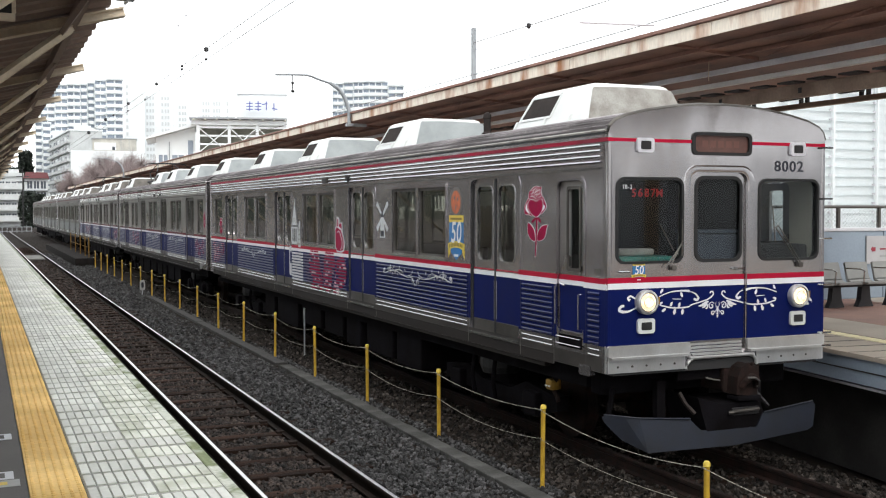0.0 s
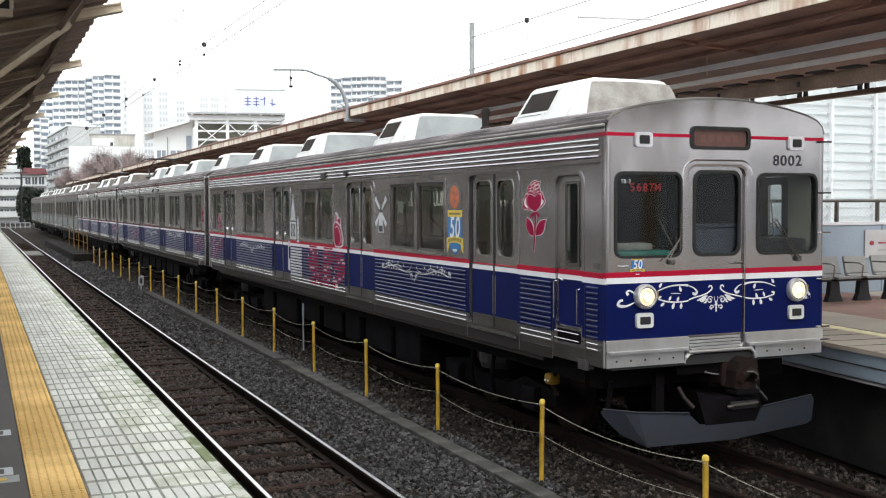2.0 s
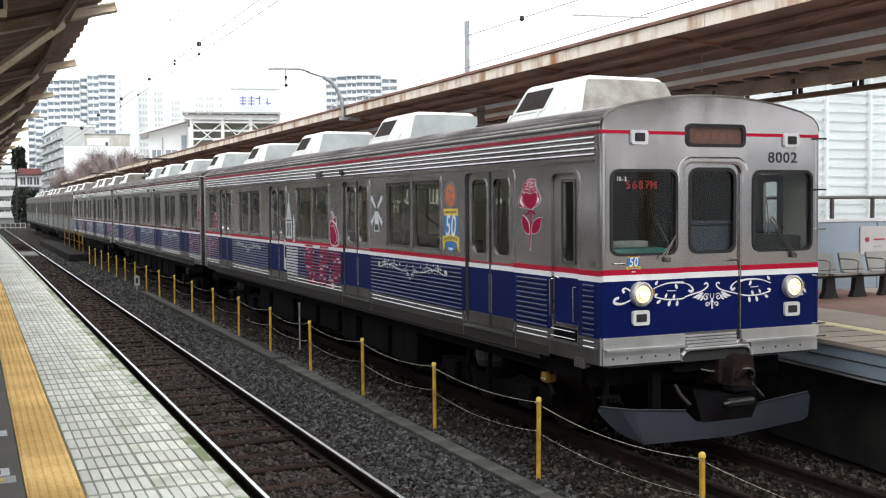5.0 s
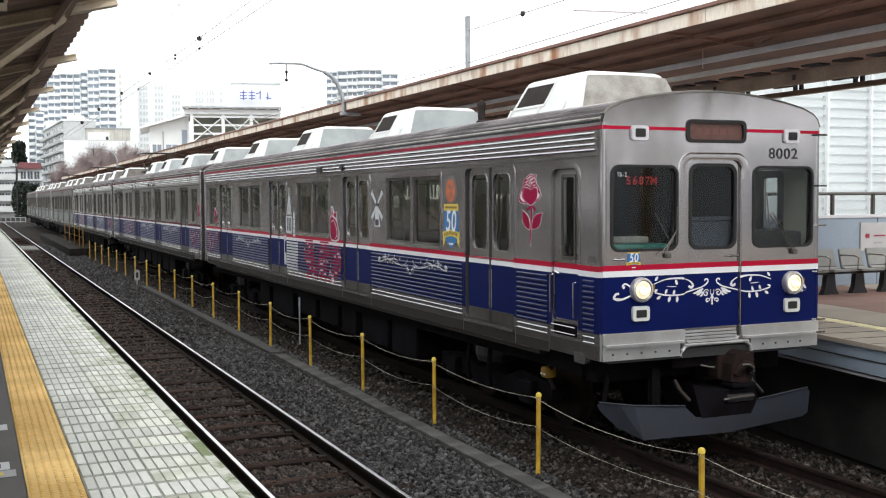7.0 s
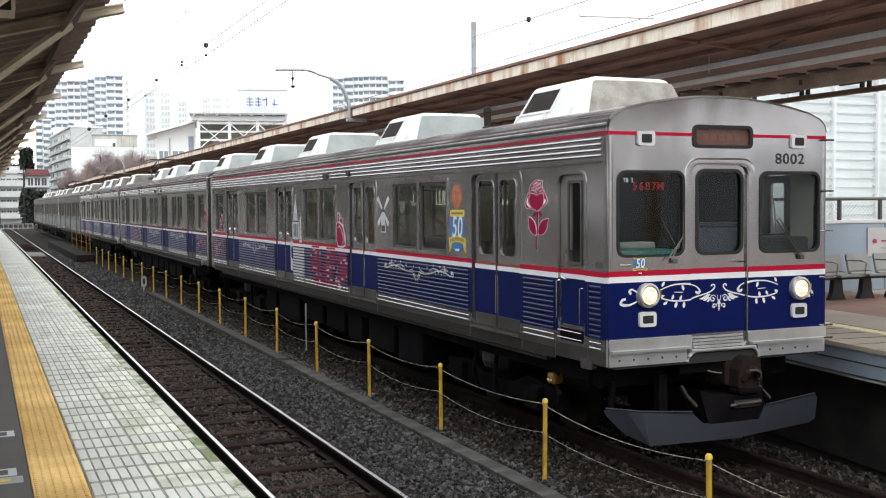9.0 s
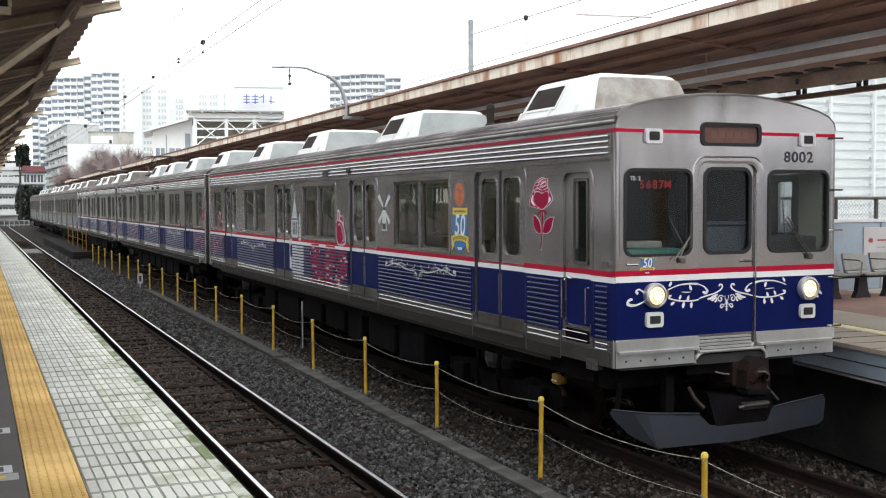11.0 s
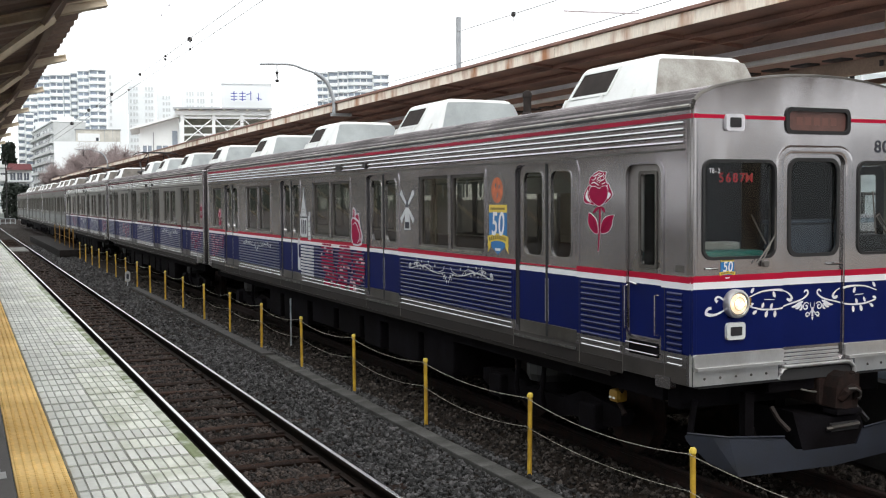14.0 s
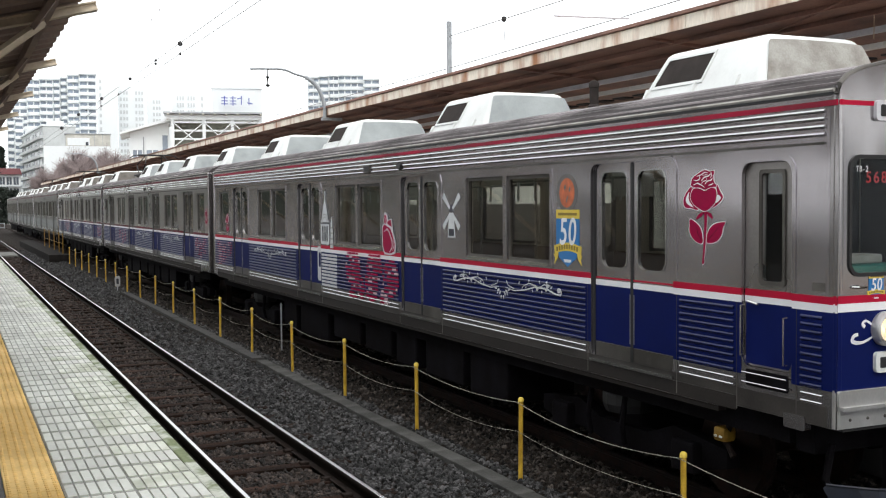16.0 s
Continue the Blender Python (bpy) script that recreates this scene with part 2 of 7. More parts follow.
GALV = mat("galvanised_steel", (0.36, 0.38, 0.40), 0.5, 0.6, 0.18, 5, 60, 0.1)
ROPE = mat("pale_rope", (0.33, 0.31, 0.26), 0.9, 0.0, 0.5, 60, 120, 0.3, second=(0.10, 0.09, 0.075), cut=(0.4, 0.6))
# Wire colour paled for the way it fades against the bright sky.
WIRE = mat("paled_wire", (0.22, 0.22, 0.22), 0.6, 0.3, 0.2, 5, 60, 0.0)
FACADE = mat("white_facade", (0.84, 0.87, 0.88), 0.8, 0.0, 0.05, 0.08, 2, 0.0)
FACADE_CREAM = mat("cream_facade", (0.80, 0.78, 0.70), 0.8, 0.0, 0.08, 0.12, 2, 0.0)
PARAPET = mat("weathered_parapet", (0.62, 0.60, 0.54), 0.85, 0.0, 0.15, 0.5, 4, 0.0, second=(0.46, 0.45, 0.41))
FACADE_GREY = mat("grey_facade", (0.40, 0.42, 0.44), 0.8, 0.0, 0.15, 0.12, 2, 0.0)
PANE_FAR = mat("bluish_window_glass", (0.30, 0.35, 0.42), 0.2, 0.0, 0.3, 0.3, 3, 0.0)
# Panes paled in colour for the glare that washes out the far towers.
PANE_PALE = mat("glare_paled_window_glass", (0.66, 0.68, 0.69), 0.3, 0.0, 0.25, 0.3, 3, 0.0)
ROOF_RED = mat("red_tin_roof", (0.20, 0.065, 0.07), 0.6, 0.0, 0.2, 0.4, 5, 0.0)
TWIG = mat("bare_twigs", (0.32, 0.26, 0.255), 0.9, 0.0, 0.25, 0.5, 8, 0.0)
BARK = mat("grey_bark", (0.12, 0.09, 0.075), 0.9, 0.0, 0.3, 2, 20, 0.3)
LEAF = mat("dark_evergreen_leaf", (0.012, 0.020, 0.012), 0.6, 0.0, 0.4, 0.8, 8, 0.0, each=0.4)
DIRT = mat("distant_ground", (0.050, 0.034, 0.027), 0.95, 0.0, 0.4, 0.15, 6, 0.4, second=(0.024, 0.017, 0.014))
SIGN_BLUE = mat("blue_sign_paint", (0.08, 0.11, 0.42), 0.5, 0.0, 0.1, 1, 20, 0.0)
SIGN_RED = mat("dark_red_sign_paint", (0.32, 0.03, 0.05), 0.5, 0.0, 0.1, 5, 60, 0.0)
STAINED = mat("stained_brown_beam", (0.30, 0.22, 0.17), 0.7, 0.0, 0.25, 1.5, 25, 0.1, second=(0.17, 0.11, 0.08))
BED = mat("dark_ballast_bed", (0.019, 0.0135, 0.0105), 0.95, 0.0, 0.4, 9, 30, 1.0, second=(0.011, 0.008, 0.006), depth=0.03, spec=0.1)
EMBLEM = mat("faded_emblem_grey", (0.15, 0.145, 0.14), 0.5, 0.3, 0.25, 10, 120, 0.0)
FILL_STRIP = mat("ceiling_fill_glow", (1.0, 0.97, 0.90), 0.4, 0.0, 0.02, 4, 60, 0.0, emit=1.3)
HILL = mat("wooded_slope", (0.030, 0.040, 0.026), 0.95, 0.0, 0.4, 0.12, 0.9, 1.0, second=(0.012, 0.016, 0.011), depth=0.8)
PINK = mat("pale_pink_print", (0.60, 0.40, 0.44), 0.4, 0.0, 0.15, 8, 160, 0.0)
STEEL_DULL = mat("dull_stainless", (0.088, 0.083, 0.073), 0.5, 0.5, 0.3, 1.6, 60, 0.02, stretch=(2.2, 2.2, 0.25), cut=(0.05, 0.95), depth=0.002)
# Darker copy of STEEL for the rear cars and the cab doors.
STEEL_MID = mat("mid_grey_stainless", (0.39, 0.37, 0.36), 0.28, 0.9, 0.12, 1.0, 60, 0.012, second=(0.25, 0.235, 0.23), stretch=(0.9, 0.55, 0.7), cut=(0.28, 0.72), depth=0.002, wave=0.014)
# Dark concrete; on the far platform it stands in for shade below the edge.
DARK_CONCRETE = mat("dark_concrete", (0.055, 0.052, 0.050), 0.95, 0.0, 0.3, 1.5, 30, 0.35, second=(0.025, 0.024, 0.023))
DARK_DECK = mat("dark_deck_concrete", (0.020, 0.017, 0.016), 0.95, 0.0, 0.4, 2.5, 20, 0.6, spec=0.1)
# Steel lightened in colour for the bright sky and ground it reflects.
SILL = mat("lightened_sill_stainless", (0.66, 0.66, 0.66), 0.32, 0.70, 0.10, 2.0, 60, 0.03, second=(0.52, 0.51, 0.50), stretch=(1.2, 1.2, 0.6), depth=0.002)
TILE_MOSSY = mat("mossy_white_tile", (0.68, 0.69, 0.62), 0.7, 0.0, 0.16, 2.6, 28, 0.25, second=(0.47, 0.49, 0.39), cut=(0.36, 0.54), each=0.10, world=True)
PANE_DARK = mat("dark_window_glass", (0.07, 0.08, 0.10), 0.2, 0.0, 0.25, 0.3, 3, 0.0)
FAINT = mat("faint_amber_print", (0.145, 0.064, 0.050), 0.5, 0.0, 0.1, 8, 160, 0.0)
NOTICE = mat("grey_notice_board", (0.46, 0.45, 0.46), 0.5, 0.0, 0.1, 3, 60, 0.0)
# Ribs lightened against the cloth: their highlights are put into the colour.
ROOF_RIB = mat("highlight_roof_rib", (0.30, 0.27, 0.275), 0.55, 0.0, 0.3, 1.6, 40, 0.2, second=(0.075, 0.062, 0.064), stretch=(1, 0.7, 1), cut=(0.36, 0.66), each=0.35)
GRIME = mat("grimy_side_sill", (0.026, 0.022, 0.020), 0.75, 0.0, 0.3, 2.0, 60, 0.08, second=(0.020, 0.017, 0.016), depth=0.003, spec=0.2)
GRIME_PALE = mat("brown_grimed_stainless", (0.055, 0.049, 0.045), 0.5, 0.4, 0.3, 2.5, 60, 0.08, second=(0.030, 0.026, 0.024), depth=0.003)
FACADE_MID = mat("pale_grey_facade", (0.56, 0.58, 0.58), 0.8, 0.0, 0.12, 0.3, 2, 0.0)
TERRACE = mat("olive_grey_terrace_wall", (0.34, 0.34, 0.30), 0.8, 0.0, 0.2, 0.6, 4, 0.0)
# Paint of the unseen west wall, dark to dim reflections in the side windows.
WALL_SHADE = mat("unseen_wall_dark_paint", (0.17, 0.165, 0.155), 0.8, 0.0, 0.2, 0.3, 6, 0.05)


# ---- mesh helpers ----
def part(name, bm, material, parent=None, label="", smooth=False):
    """Links a bmesh as one mesh object under a thing or under a part."""
    bmesh.ops.recalc_face_normals(bm, faces=bm.faces)
    me = bpy.data.meshes.new(name)
    bm.to_mesh(me)
    bm.free()
    me.materials.append(material)
    if smooth:
        me.shade_smooth()
        me.set_sharp_from_angle(angle=radians(50 if name == "rib" else 35))
    ob = new(name, me)
    ob.parent = parent
    return tagged(ob, label)


def again(ob, name, m, parent):
    """One more piece on the same mesh."""
    o = new(name, ob.data)
    o.parent, o.matrix_basis = parent, m
    return o


def empty(name, m, label, category, group="", kind=""):
    ob = new(name)
    ob.empty_display_size = 0.1
    ob.matrix_basis = m
    return tagged(ob, label, category, group, kind)


def box(bm, x0, x1, y0, y1, z0, z1, bevel=0.0, m=None):
    v = [bm.verts.new((x, y, z)) for x in (x0, x1) for y in (y0, y1) for z in (z0, z1)]
    fs = [bm.faces.new([v[i] for i in q]) for q in ((0, 1, 3, 2), (4, 6, 7, 5), (0, 4, 5, 1), (2, 3, 7, 6), (0, 2, 6, 4), (1, 5, 7, 3))]
    if m is not None:
        for w in v:
            w.co = m @ w.co
    if bevel:
        bmesh.ops.recalc_face_normals(bm, faces=fs)
        bmesh.ops.bevel(bm, geom=list({e for f in fs for e in f.edges}), offset=bevel, segments=2, affect="EDGES", profile=0.6)
    return bm


def boxed(x0, x1, y0, y1, z0, z1, bevel=0.0):
    return box(bmesh.new(), x0, x1, y0, y1, z0, z1, bevel)


def prism(bm, loops, put, d0, d1):
    """A plate with holes: loops of (a, b), the outline first; put(a, b, d) gives the place; it reaches from depth d0 to d1."""
    tris = tessellate_polygon([[Vector((a, b, 0)) for a, b in lp] for lp in loops])
    flat = [q for lp in loops for q in lp]
    lo, hi = ([bm.verts.new(put(a, b, d)) for a, b in flat] for d in (d0, d1))
    for t in tris:
        for ring in (lo, hi):
            try:
                bm.faces.new([ring[i] for i in t])
            except ValueError:
                pass
    at = 0
    for lp in loops:
        n = len(lp)
        for i in range(n):
            j = (i + 1) % n
            bm.faces.new((lo[at + i], lo[at + j], hi[at + j], hi[at + i]))
        at += n
    return bm


def rrect(a0, a1, b0, b1, r=0.0, n=4):
    if r <= 0:
        return [(a0, b0), (a1, b0), (a1, b1), (a0, b1)]
    out = []
    for cx, cy, s in ((a1 - r, b0 + r, -90), (a1 - r, b1 - r, 0), (a0 + r, b1 - r, 90), (a0 + r, b0 + r, 180)):
        for k in range(n + 1):
            w = radians(s + 90 * k / n)
            out.append((cx + r * math.cos(w), cy + r * math.sin(w)))
    return out


def oval(cx, cy, rx, ry, turn=0.0, n=20, tip=0.0):
    """An ellipse, or with tip a leaf that comes to a point."""
    out = []
    for k in range(n):
        w = 2 * math.pi * k / n
        x, y = rx * math.cos(w), ry * math.sin(w) * (1 - tip * max(0, math.cos(w)) ** 2)
        out.append((cx + x * math.cos(turn) - y * math.sin(turn), cy + x * math.sin(turn) + y * math.cos(turn)))
    return out


def ribbon(pts, w0, w1=None, mid=None):
    """The outline of a brush stroke along pts that swells from w0 over mid to w1."""
    w1 = w0 if w1 is None else w1
    n, left, right = len(pts), [], []
    for i, (x, y) in enumerate(pts):
        a, b = pts[max(0, i - 1)], pts[min(n - 1, i + 1)]
        d = math.hypot(b[0] - a[0], b[1] - a[1]) or 1
        t = i / (n - 1)
        w = w0 + (w1 - w0) * t
        if mid is not None:
            w += (mid - (w0 + w1) / 2) * math.sin(math.pi * t)
        nx, ny = -(b[1] - a[1]) / d * w / 2, (b[0] - a[0]) / d * w / 2
        left.append((x + nx, y + ny))
        right.append((x - nx, y - ny))
    return left + right[::-1]


def spiral(cx, cy, r0, r1, a0, a1, n=16):
    return [(cx + (r0 + (r1 - r0) * k / n) * math.cos(radians(a0 + (a1 - a0) * k / n)), cy + (r0 + (r1 - r0) * k / n) * math.sin(radians(a0 + (a1 - a0) * k / n)))
            for k in range(n + 1)]


def tube(bm, pts, r, sides=6, close=True):
    rings, pts = [], [Vector(p) for p in pts]
    for i, p in enumerate(pts):
        d = (pts[min(i + 1, len(pts) - 1)] - pts[max(i - 1, 0)]).normalized()
        ref = Vector((0, 0, 1)) if abs(d.z) < 0.9 else Vector((1, 0, 0))
        a = d.cross(ref).normalized()
        b = d.cross(a)
        rings.append([bm.verts.new(p + r * (math.cos(2 * math.pi * k / sides) * a + math.sin(2 * math.pi * k / sides) * b)) for k in range(sides)])
    for s, e in zip(rings, rings[1:]):
        for k in range(sides):
            bm.faces.new((s[k], s[(k + 1) % sides], e[(k + 1) % sides], e[k]))
    if close:
        bm.faces.new(rings[0])
        bm.faces.new(rings[-1])
    return bm


def lathe(bm, prof, m, sides=20):
    """prof: (radius, height) pairs turned about the z axis of m."""
    rings = []
    for r, h in prof:
        rings.append([bm.verts.new(m @ Vector((r * math.cos(2 * math.pi * k / sides), r * math.sin(2 * math.pi * k / sides), h))) for k in range(sides)])
    for s, e in zip(rings, rings[1:]):
        for k in range(sides):
            bm.faces.new((s[k], s[(k + 1) % sides], e[(k + 1) % sides], e[k]))
    bm.faces.new(rings[0])
    bm.faces.new(rings[-1])
    return bm


def lettering(text, size, bold=0.0, lean=0.0):
    """The mesh of a word in the built-in font, centred, in the xy plane."""
    cu = bpy.data.curves.new("word", "FONT")
    cu.body, cu.size, cu.align_x, cu.align_y, cu.extrude = text, size, "CENTER", "CENTER", 0.001
    cu.offset, cu.shear = bold, lean
    tmp = new("word", cu)
    bpy.context.view_layer.update()
    me = bpy.data.meshes.new_from_object(tmp.evaluated_get(bpy.context.evaluated_depsgraph_get()))
    bpy.data.objects.remove(tmp)
    me.materials.clear()
    return me


# ---- ground, tracks ----
FIRST_SLEEPER = -9.84

def ground():
    bm = bmesh.new()
    bmesh.ops.create_grid(bm, x_segments=2, y_segments=2, size=2500)
    ob = part("ground", bm, DIRT, label="bare grey-brown ground under the station and town")
    ob.location = (0, 1200, -0.55)
    tagged(ob, category="ground", kind="structure")
    bm = bmesh.new()
    xs = [1.2, 1.9, 2.3, 3.0, 3.75, 4.2, 4.9, 5.2, 5.9, 6.35, 6.5, 7.6, 8.3, 8.8]
    hs = [-0.42, -0.25, -0.19, -0.18, -0.19, -0.20, -0.19, -0.18, -0.15, -0.14, -0.165, -0.155, -0.17, -0.35]
    ys = [-30 + 2 * i for i in range(120)]
    rows = [[bm.verts.new((x, y, h + 0.015 * noise.noise((x * 2, y * 0.8, 3)))) for x, h in zip(xs, hs)] for y in ys]
    for a, b in zip(rows, rows[1:]):
        for i in range(len(xs) - 1):
            bm.faces.new((a[i], a[i + 1], b[i + 1], b[i]))
    bed = part("ballast_bed", bm, BED, label="dark grey crushed-stone ballast under the tracks", smooth=True)
    tagged(bed, category="ballast", kind="structure")
    return xs, hs


def stones(xs, hs):
    """Loose ballast stones, smaller and fewer with distance."""
    rng = np.random.default_rng(5)
    t = (1 + 5 ** 0.5) / 2
    ico = np.array([(-1, t, 0), (1, t, 0), (-1, -t, 0), (1, -t, 0), (0, -1, t), (0, 1, t), (0, -1, -t), (0, 1, -t), (t, 0, -1), (t, 0, 1), (-t, 0, -1), (-t, 0, 1)]) / 1.9
    tri = np.array([(0, 11, 5), (0, 5, 1), (0, 1, 7), (0, 7, 10), (0, 10, 11), (1, 5, 9), (5, 11, 4), (11, 10, 2), (10, 7, 6), (7, 1, 8),
                    (3, 9, 4), (3, 4, 2), (3, 2, 6), (3, 6, 8), (3, 8, 9), (4, 9, 5), (2, 4, 11), (6, 2, 10), (8, 6, 7), (9, 8, 1)])
    for name, x0, x1, material, label, lots in (
            ("ballast_stones", 3.66, 5.42, BALLAST, "loose grey crushed stones between the two tracks", ((5.5, 12, 820), (12, 22, 520), (22, 42, 150), (42, 75, 50))),
            ("dark_ballast_stones", 5.42, 9.1, BALLAST_DARK, "crushed stones under the train, coloured darker for its shade", ((3.0, 12, 400), (12, 22, 200), (22, 42, 70))),
            ("rusty_ballast_stones", 1.6, 3.62, BALLAST_BROWN, "brown rust-stained crushed stones between the sleepers", ((5.5, 12, 820), (12, 22, 520), (22, 42, 150), (42, 75, 50)))):
        vs, fs, n0 = [], [], 0
        for y0, y1, per in lots:
            n = int((x1 - x0) * (y1 - y0) * per)
            x, y = rng.uniform(x0, x1, n), rng.uniform(y0, y1, n)
            z = np.interp(x, xs, hs) + rng.uniform(-0.012, 0.020, n) + np.where((x > 3.68) & (x < 4.3), 0.03, 0)
            r = rng.uniform(0.013, 0.033, n) * (1 if y0 < 12 else 1.12 if y0 < 20 else (1.4 if y0 < 40 else 2.1))
            keep = ~((np.abs(x - 5.10) < 0.14) & (y < 36)) & (np.abs(x - 6.48) > 0.09) & (np.abs(x - 7.61) > 0.09) & (np.abs(x - 2.44) > 0.09) & (np.abs(x - 3.57) > 0.09)
            keep &= ~((x < 3.66) & (np.abs((y - FIRST_SLEEPER + 0.35) % 0.70 - 0.35) < 0.085) & (rng.random(n) < 0.66))
            for i in np.nonzero(keep)[0]:
                q = ico * rng.uniform(0.55, 1.25, (12, 3)) * r[i] * rng.uniform(0.7, 1.3, 3)
                a = rng.uniform(0, 6.28)
                q = q @ np.array([(math.cos(a), -math.sin(a), 0), (math.sin(a), math.cos(a), 0), (0, 0, 1)])
                vs.append(q + (x[i], y[i], z[i]))
                fs.append(tri + n0)
                n0 += 12
        me = bpy.data.meshes.new(name)
        me.from_pydata(np.concatenate(vs).tolist(), [], np.concatenate(fs).tolist())
        me.materials.append(material)
        tagged(new(name, me), label, "ballast", kind="stuff")


def track(cx, y0, y1, near):
    tr = empty("railway_track", pose(cx, 0, 0), "steel rails on dark timber sleepers in ballast", "track", "tracks", "structure")
    prof = [(-0.032, -0.012), (-0.028, 0.0), (0.028, 0.0), (0.032, -0.012), (0.032, -0.035), (0.008, -0.05), (0.008, -0.125), (0.062, -0.14), (0.062, -0.152),
            (-0.062, -0.152), (-0.062, -0.14), (-0.008, -0.125), (-0.008, -0.05), (-0.032, -0.035)]
    for s in (-1, 1):
        c = s * 0.566
        bm = prism(bmesh.new(), [[(a + c, b - 0.001) for a, b in prof]], lambda a, b, d: (a, d, b), y0, y1)
        # The train's own rails, head too, are coloured dark for its shade.
        rail = part("rail", bm, RAIL_SIDE if near else RUSTY, tr)
        part("rail_head", boxed(c - 0.018, c + 0.022, y0, y1, -0.010, 0.0015, 0.004), RAIL_TOP if near else RUSTY, rail, "polished running surface" if near else "running surface coloured dark for the shade under the train")
    rng = random.Random(3)
    proto = part("sleeper", boxed(-1.0, 1.0, -0.1, 0.1, -0.29, -0.145, 0.012), SLEEPER, tr)
    proto.location.y = FIRST_SLEEPER
    clip = part("rail_clip", boxed(-0.05, 0.05, -0.05, 0.05, -0.15, -0.115, 0.01), RAIL_SIDE, proto)
    clip.location.x = 0.566 - 0.09
    n = int((y1 - y0) / 0.70)
    for i in range(1, min(n, 140)):
        sl = again(proto, "sleeper", pose(rng.uniform(-0.03, 0.03), FIRST_SLEEPER + 0.70 * i, rng.uniform(-0.014, 0.006), 0, rng.uniform(-0.4, 0.4), rng.uniform(-1.6, 1.6)) @ Matrix.Diagonal((1, rng.uniform(0.82, 1.15), 1, 1)), tr)
        if near and i < 40:
            for x in (-0.656, -0.476, 0.476, 0.656):
                again(clip, "rail_clip", pose(x, 0, 0), sl)
    return tr


def cable_trough():
    """The low run of concrete covers beside the fence, which ends in a worn stub."""
    th = empty("cable_trough", pose(0, 0, 0), "worn grey concrete cable trough lying in the ballast", "trough", kind="structure")
    rng = random.Random(8)
    y = 1.0
    while y < 18.2:
        c = 5.06 + 0.006 * (y - 9)
        bm = boxed(-0.105, 0.105, 0.002, 0.998, -0.30, -0.130 + rng.uniform(-0.004, 0.004), 0.014)
        ob = part("trough_cover", bm, KERB, th)
        ob.matrix_basis = pose(c, y, 0, rng.uniform(-0.2, 0.2), rng.uniform(-0.8, 0.8), rng.uniform(-0.5, 0.0))
        y += 1.0
    y = 19.3
    while y < 36:
        bm = boxed(-0.105, 0.105, 0.002, 0.998, -0.30, -0.130 + rng.uniform(-0.004, 0.004), 0.014)
        ob = part("trough_cover", bm, DARK_CONCRETE, th)
        ob.matrix_basis = pose(5.13 + 0.003 * (y - 19), y, 0, rng.uniform(-0.3, 0.3), rng.uniform(-1.5, 1.5), rng.uniform(-0.7, 0.2))
        y += 1.0


# ---- our platform ----
def bm_copy(ob, material):
    """The same piece in another surface, not yet placed."""
    me = ob.data.copy()
    me.materials.clear()
    me.materials.append(material)
    q = new("tile", me)
    q.parent = ob.parent
    q.matrix_basis = pose(1.1075, 2.6 - 0.31, 1.1)
    return q


def near_platform():
    z = 1.1
    bm = boxed(-8.0, 1.31, -30, 150, -0.5, z - 0.03)
    pl = part("platform_near", bm, CONCRETE, label="concrete station platform with white tiles and a yellow tactile strip")
    tagged(pl, category="platform", kind="structure")
    part("asphalt_surface", boxed(-8.0, 0.236, -30, 150, z - 0.03, z - 0.004), ASPHALT, pl, "dark grey asphalt surface")
    part("edge_coping", boxed(1.295, 1.372, -30, 150, z - 0.22, z - 0.004, 0.012), MOSS, pl, "concrete edge coping with green moss")
    part("tile_bed", boxed(0.545, 1.295, -30, 150, z - 0.03, z - 0.010), GROUT, pl)
    rng = random.Random(2)
    # white tiles, 0.31 m long, each with raised bars
    bm = bmesh.new()
    bars, pitch, length = 6, 0.0612, 0.305
    for k in range(bars):
        box(bm, -0.1836 + k * pitch + 0.0045, -0.1836 + (k + 1) * pitch - 0.0045, -length / 2 + 0.023, length / 2 - 0.023, -0.016, 0.0, 0.003)
    proto = part("tile", bm, TILE, pl)
    mossy = bm_copy(proto, TILE_MOSSY)
    spots = [(0.7325 + 0.375 * c, 2.6 + 0.31 * r) for r in range(95) for c in range(2)]
    proto.location = (*spots[0], z)
    for x, y in spots[1:]:
        again(mossy if x > 1 and rng.random() < 0.6 else proto, "tile", pose(x, y, z + rng.uniform(-0.0015, 0.0015), rng.uniform(-0.25, 0.25), rng.uniform(-0.3, 0.3), rng.uniform(-0.4, 0.4)), pl)
    bm = bmesh.new()
    y = 2.6 + 0.31 * 95
    while y < 100:
        for c in range(12):
            x = 0.545 + 0.0625 * c
            box(bm, x + 0.0055, x + 0.057, y - 0.1295, y + 0.1295, z - 0.012, z)
        y += 0.31
    y = 2.6 - 2 * 0.31
    while y > -12:
        for c in range(12):
            x = 0.545 + 0.0625 * c
            box(bm, x + 0.0055, x + 0.057, y - 0.1295, y + 0.1295, z - 0.012, z)
        y -= 0.31
    far = part("far_tiles", bm, TILE, pl)
    tagged(far, kind="stuff")
    # yellow tactile blocks
    bm = boxed(-0.1485, 0.1485, -0.1485, 0.1485, -0.03, -0.004, 0.002)
    for i in range(6):
        for j in range(6):
            x, y, r = -0.125 + 0.05 * i, -0.125 + 0.05 * j, 0.0145
            lo = [bm.verts.new((x + r * math.cos(k * math.pi / 3), y + r * math.sin(k * math.pi / 3), -0.006)) for k in range(6)]
            hi = [bm.verts.new((x + 0.72 * r * math.cos(k * math.pi / 3), y + 0.72 * r * math.sin(k * math.pi / 3), 0.003)) for k in range(6)]
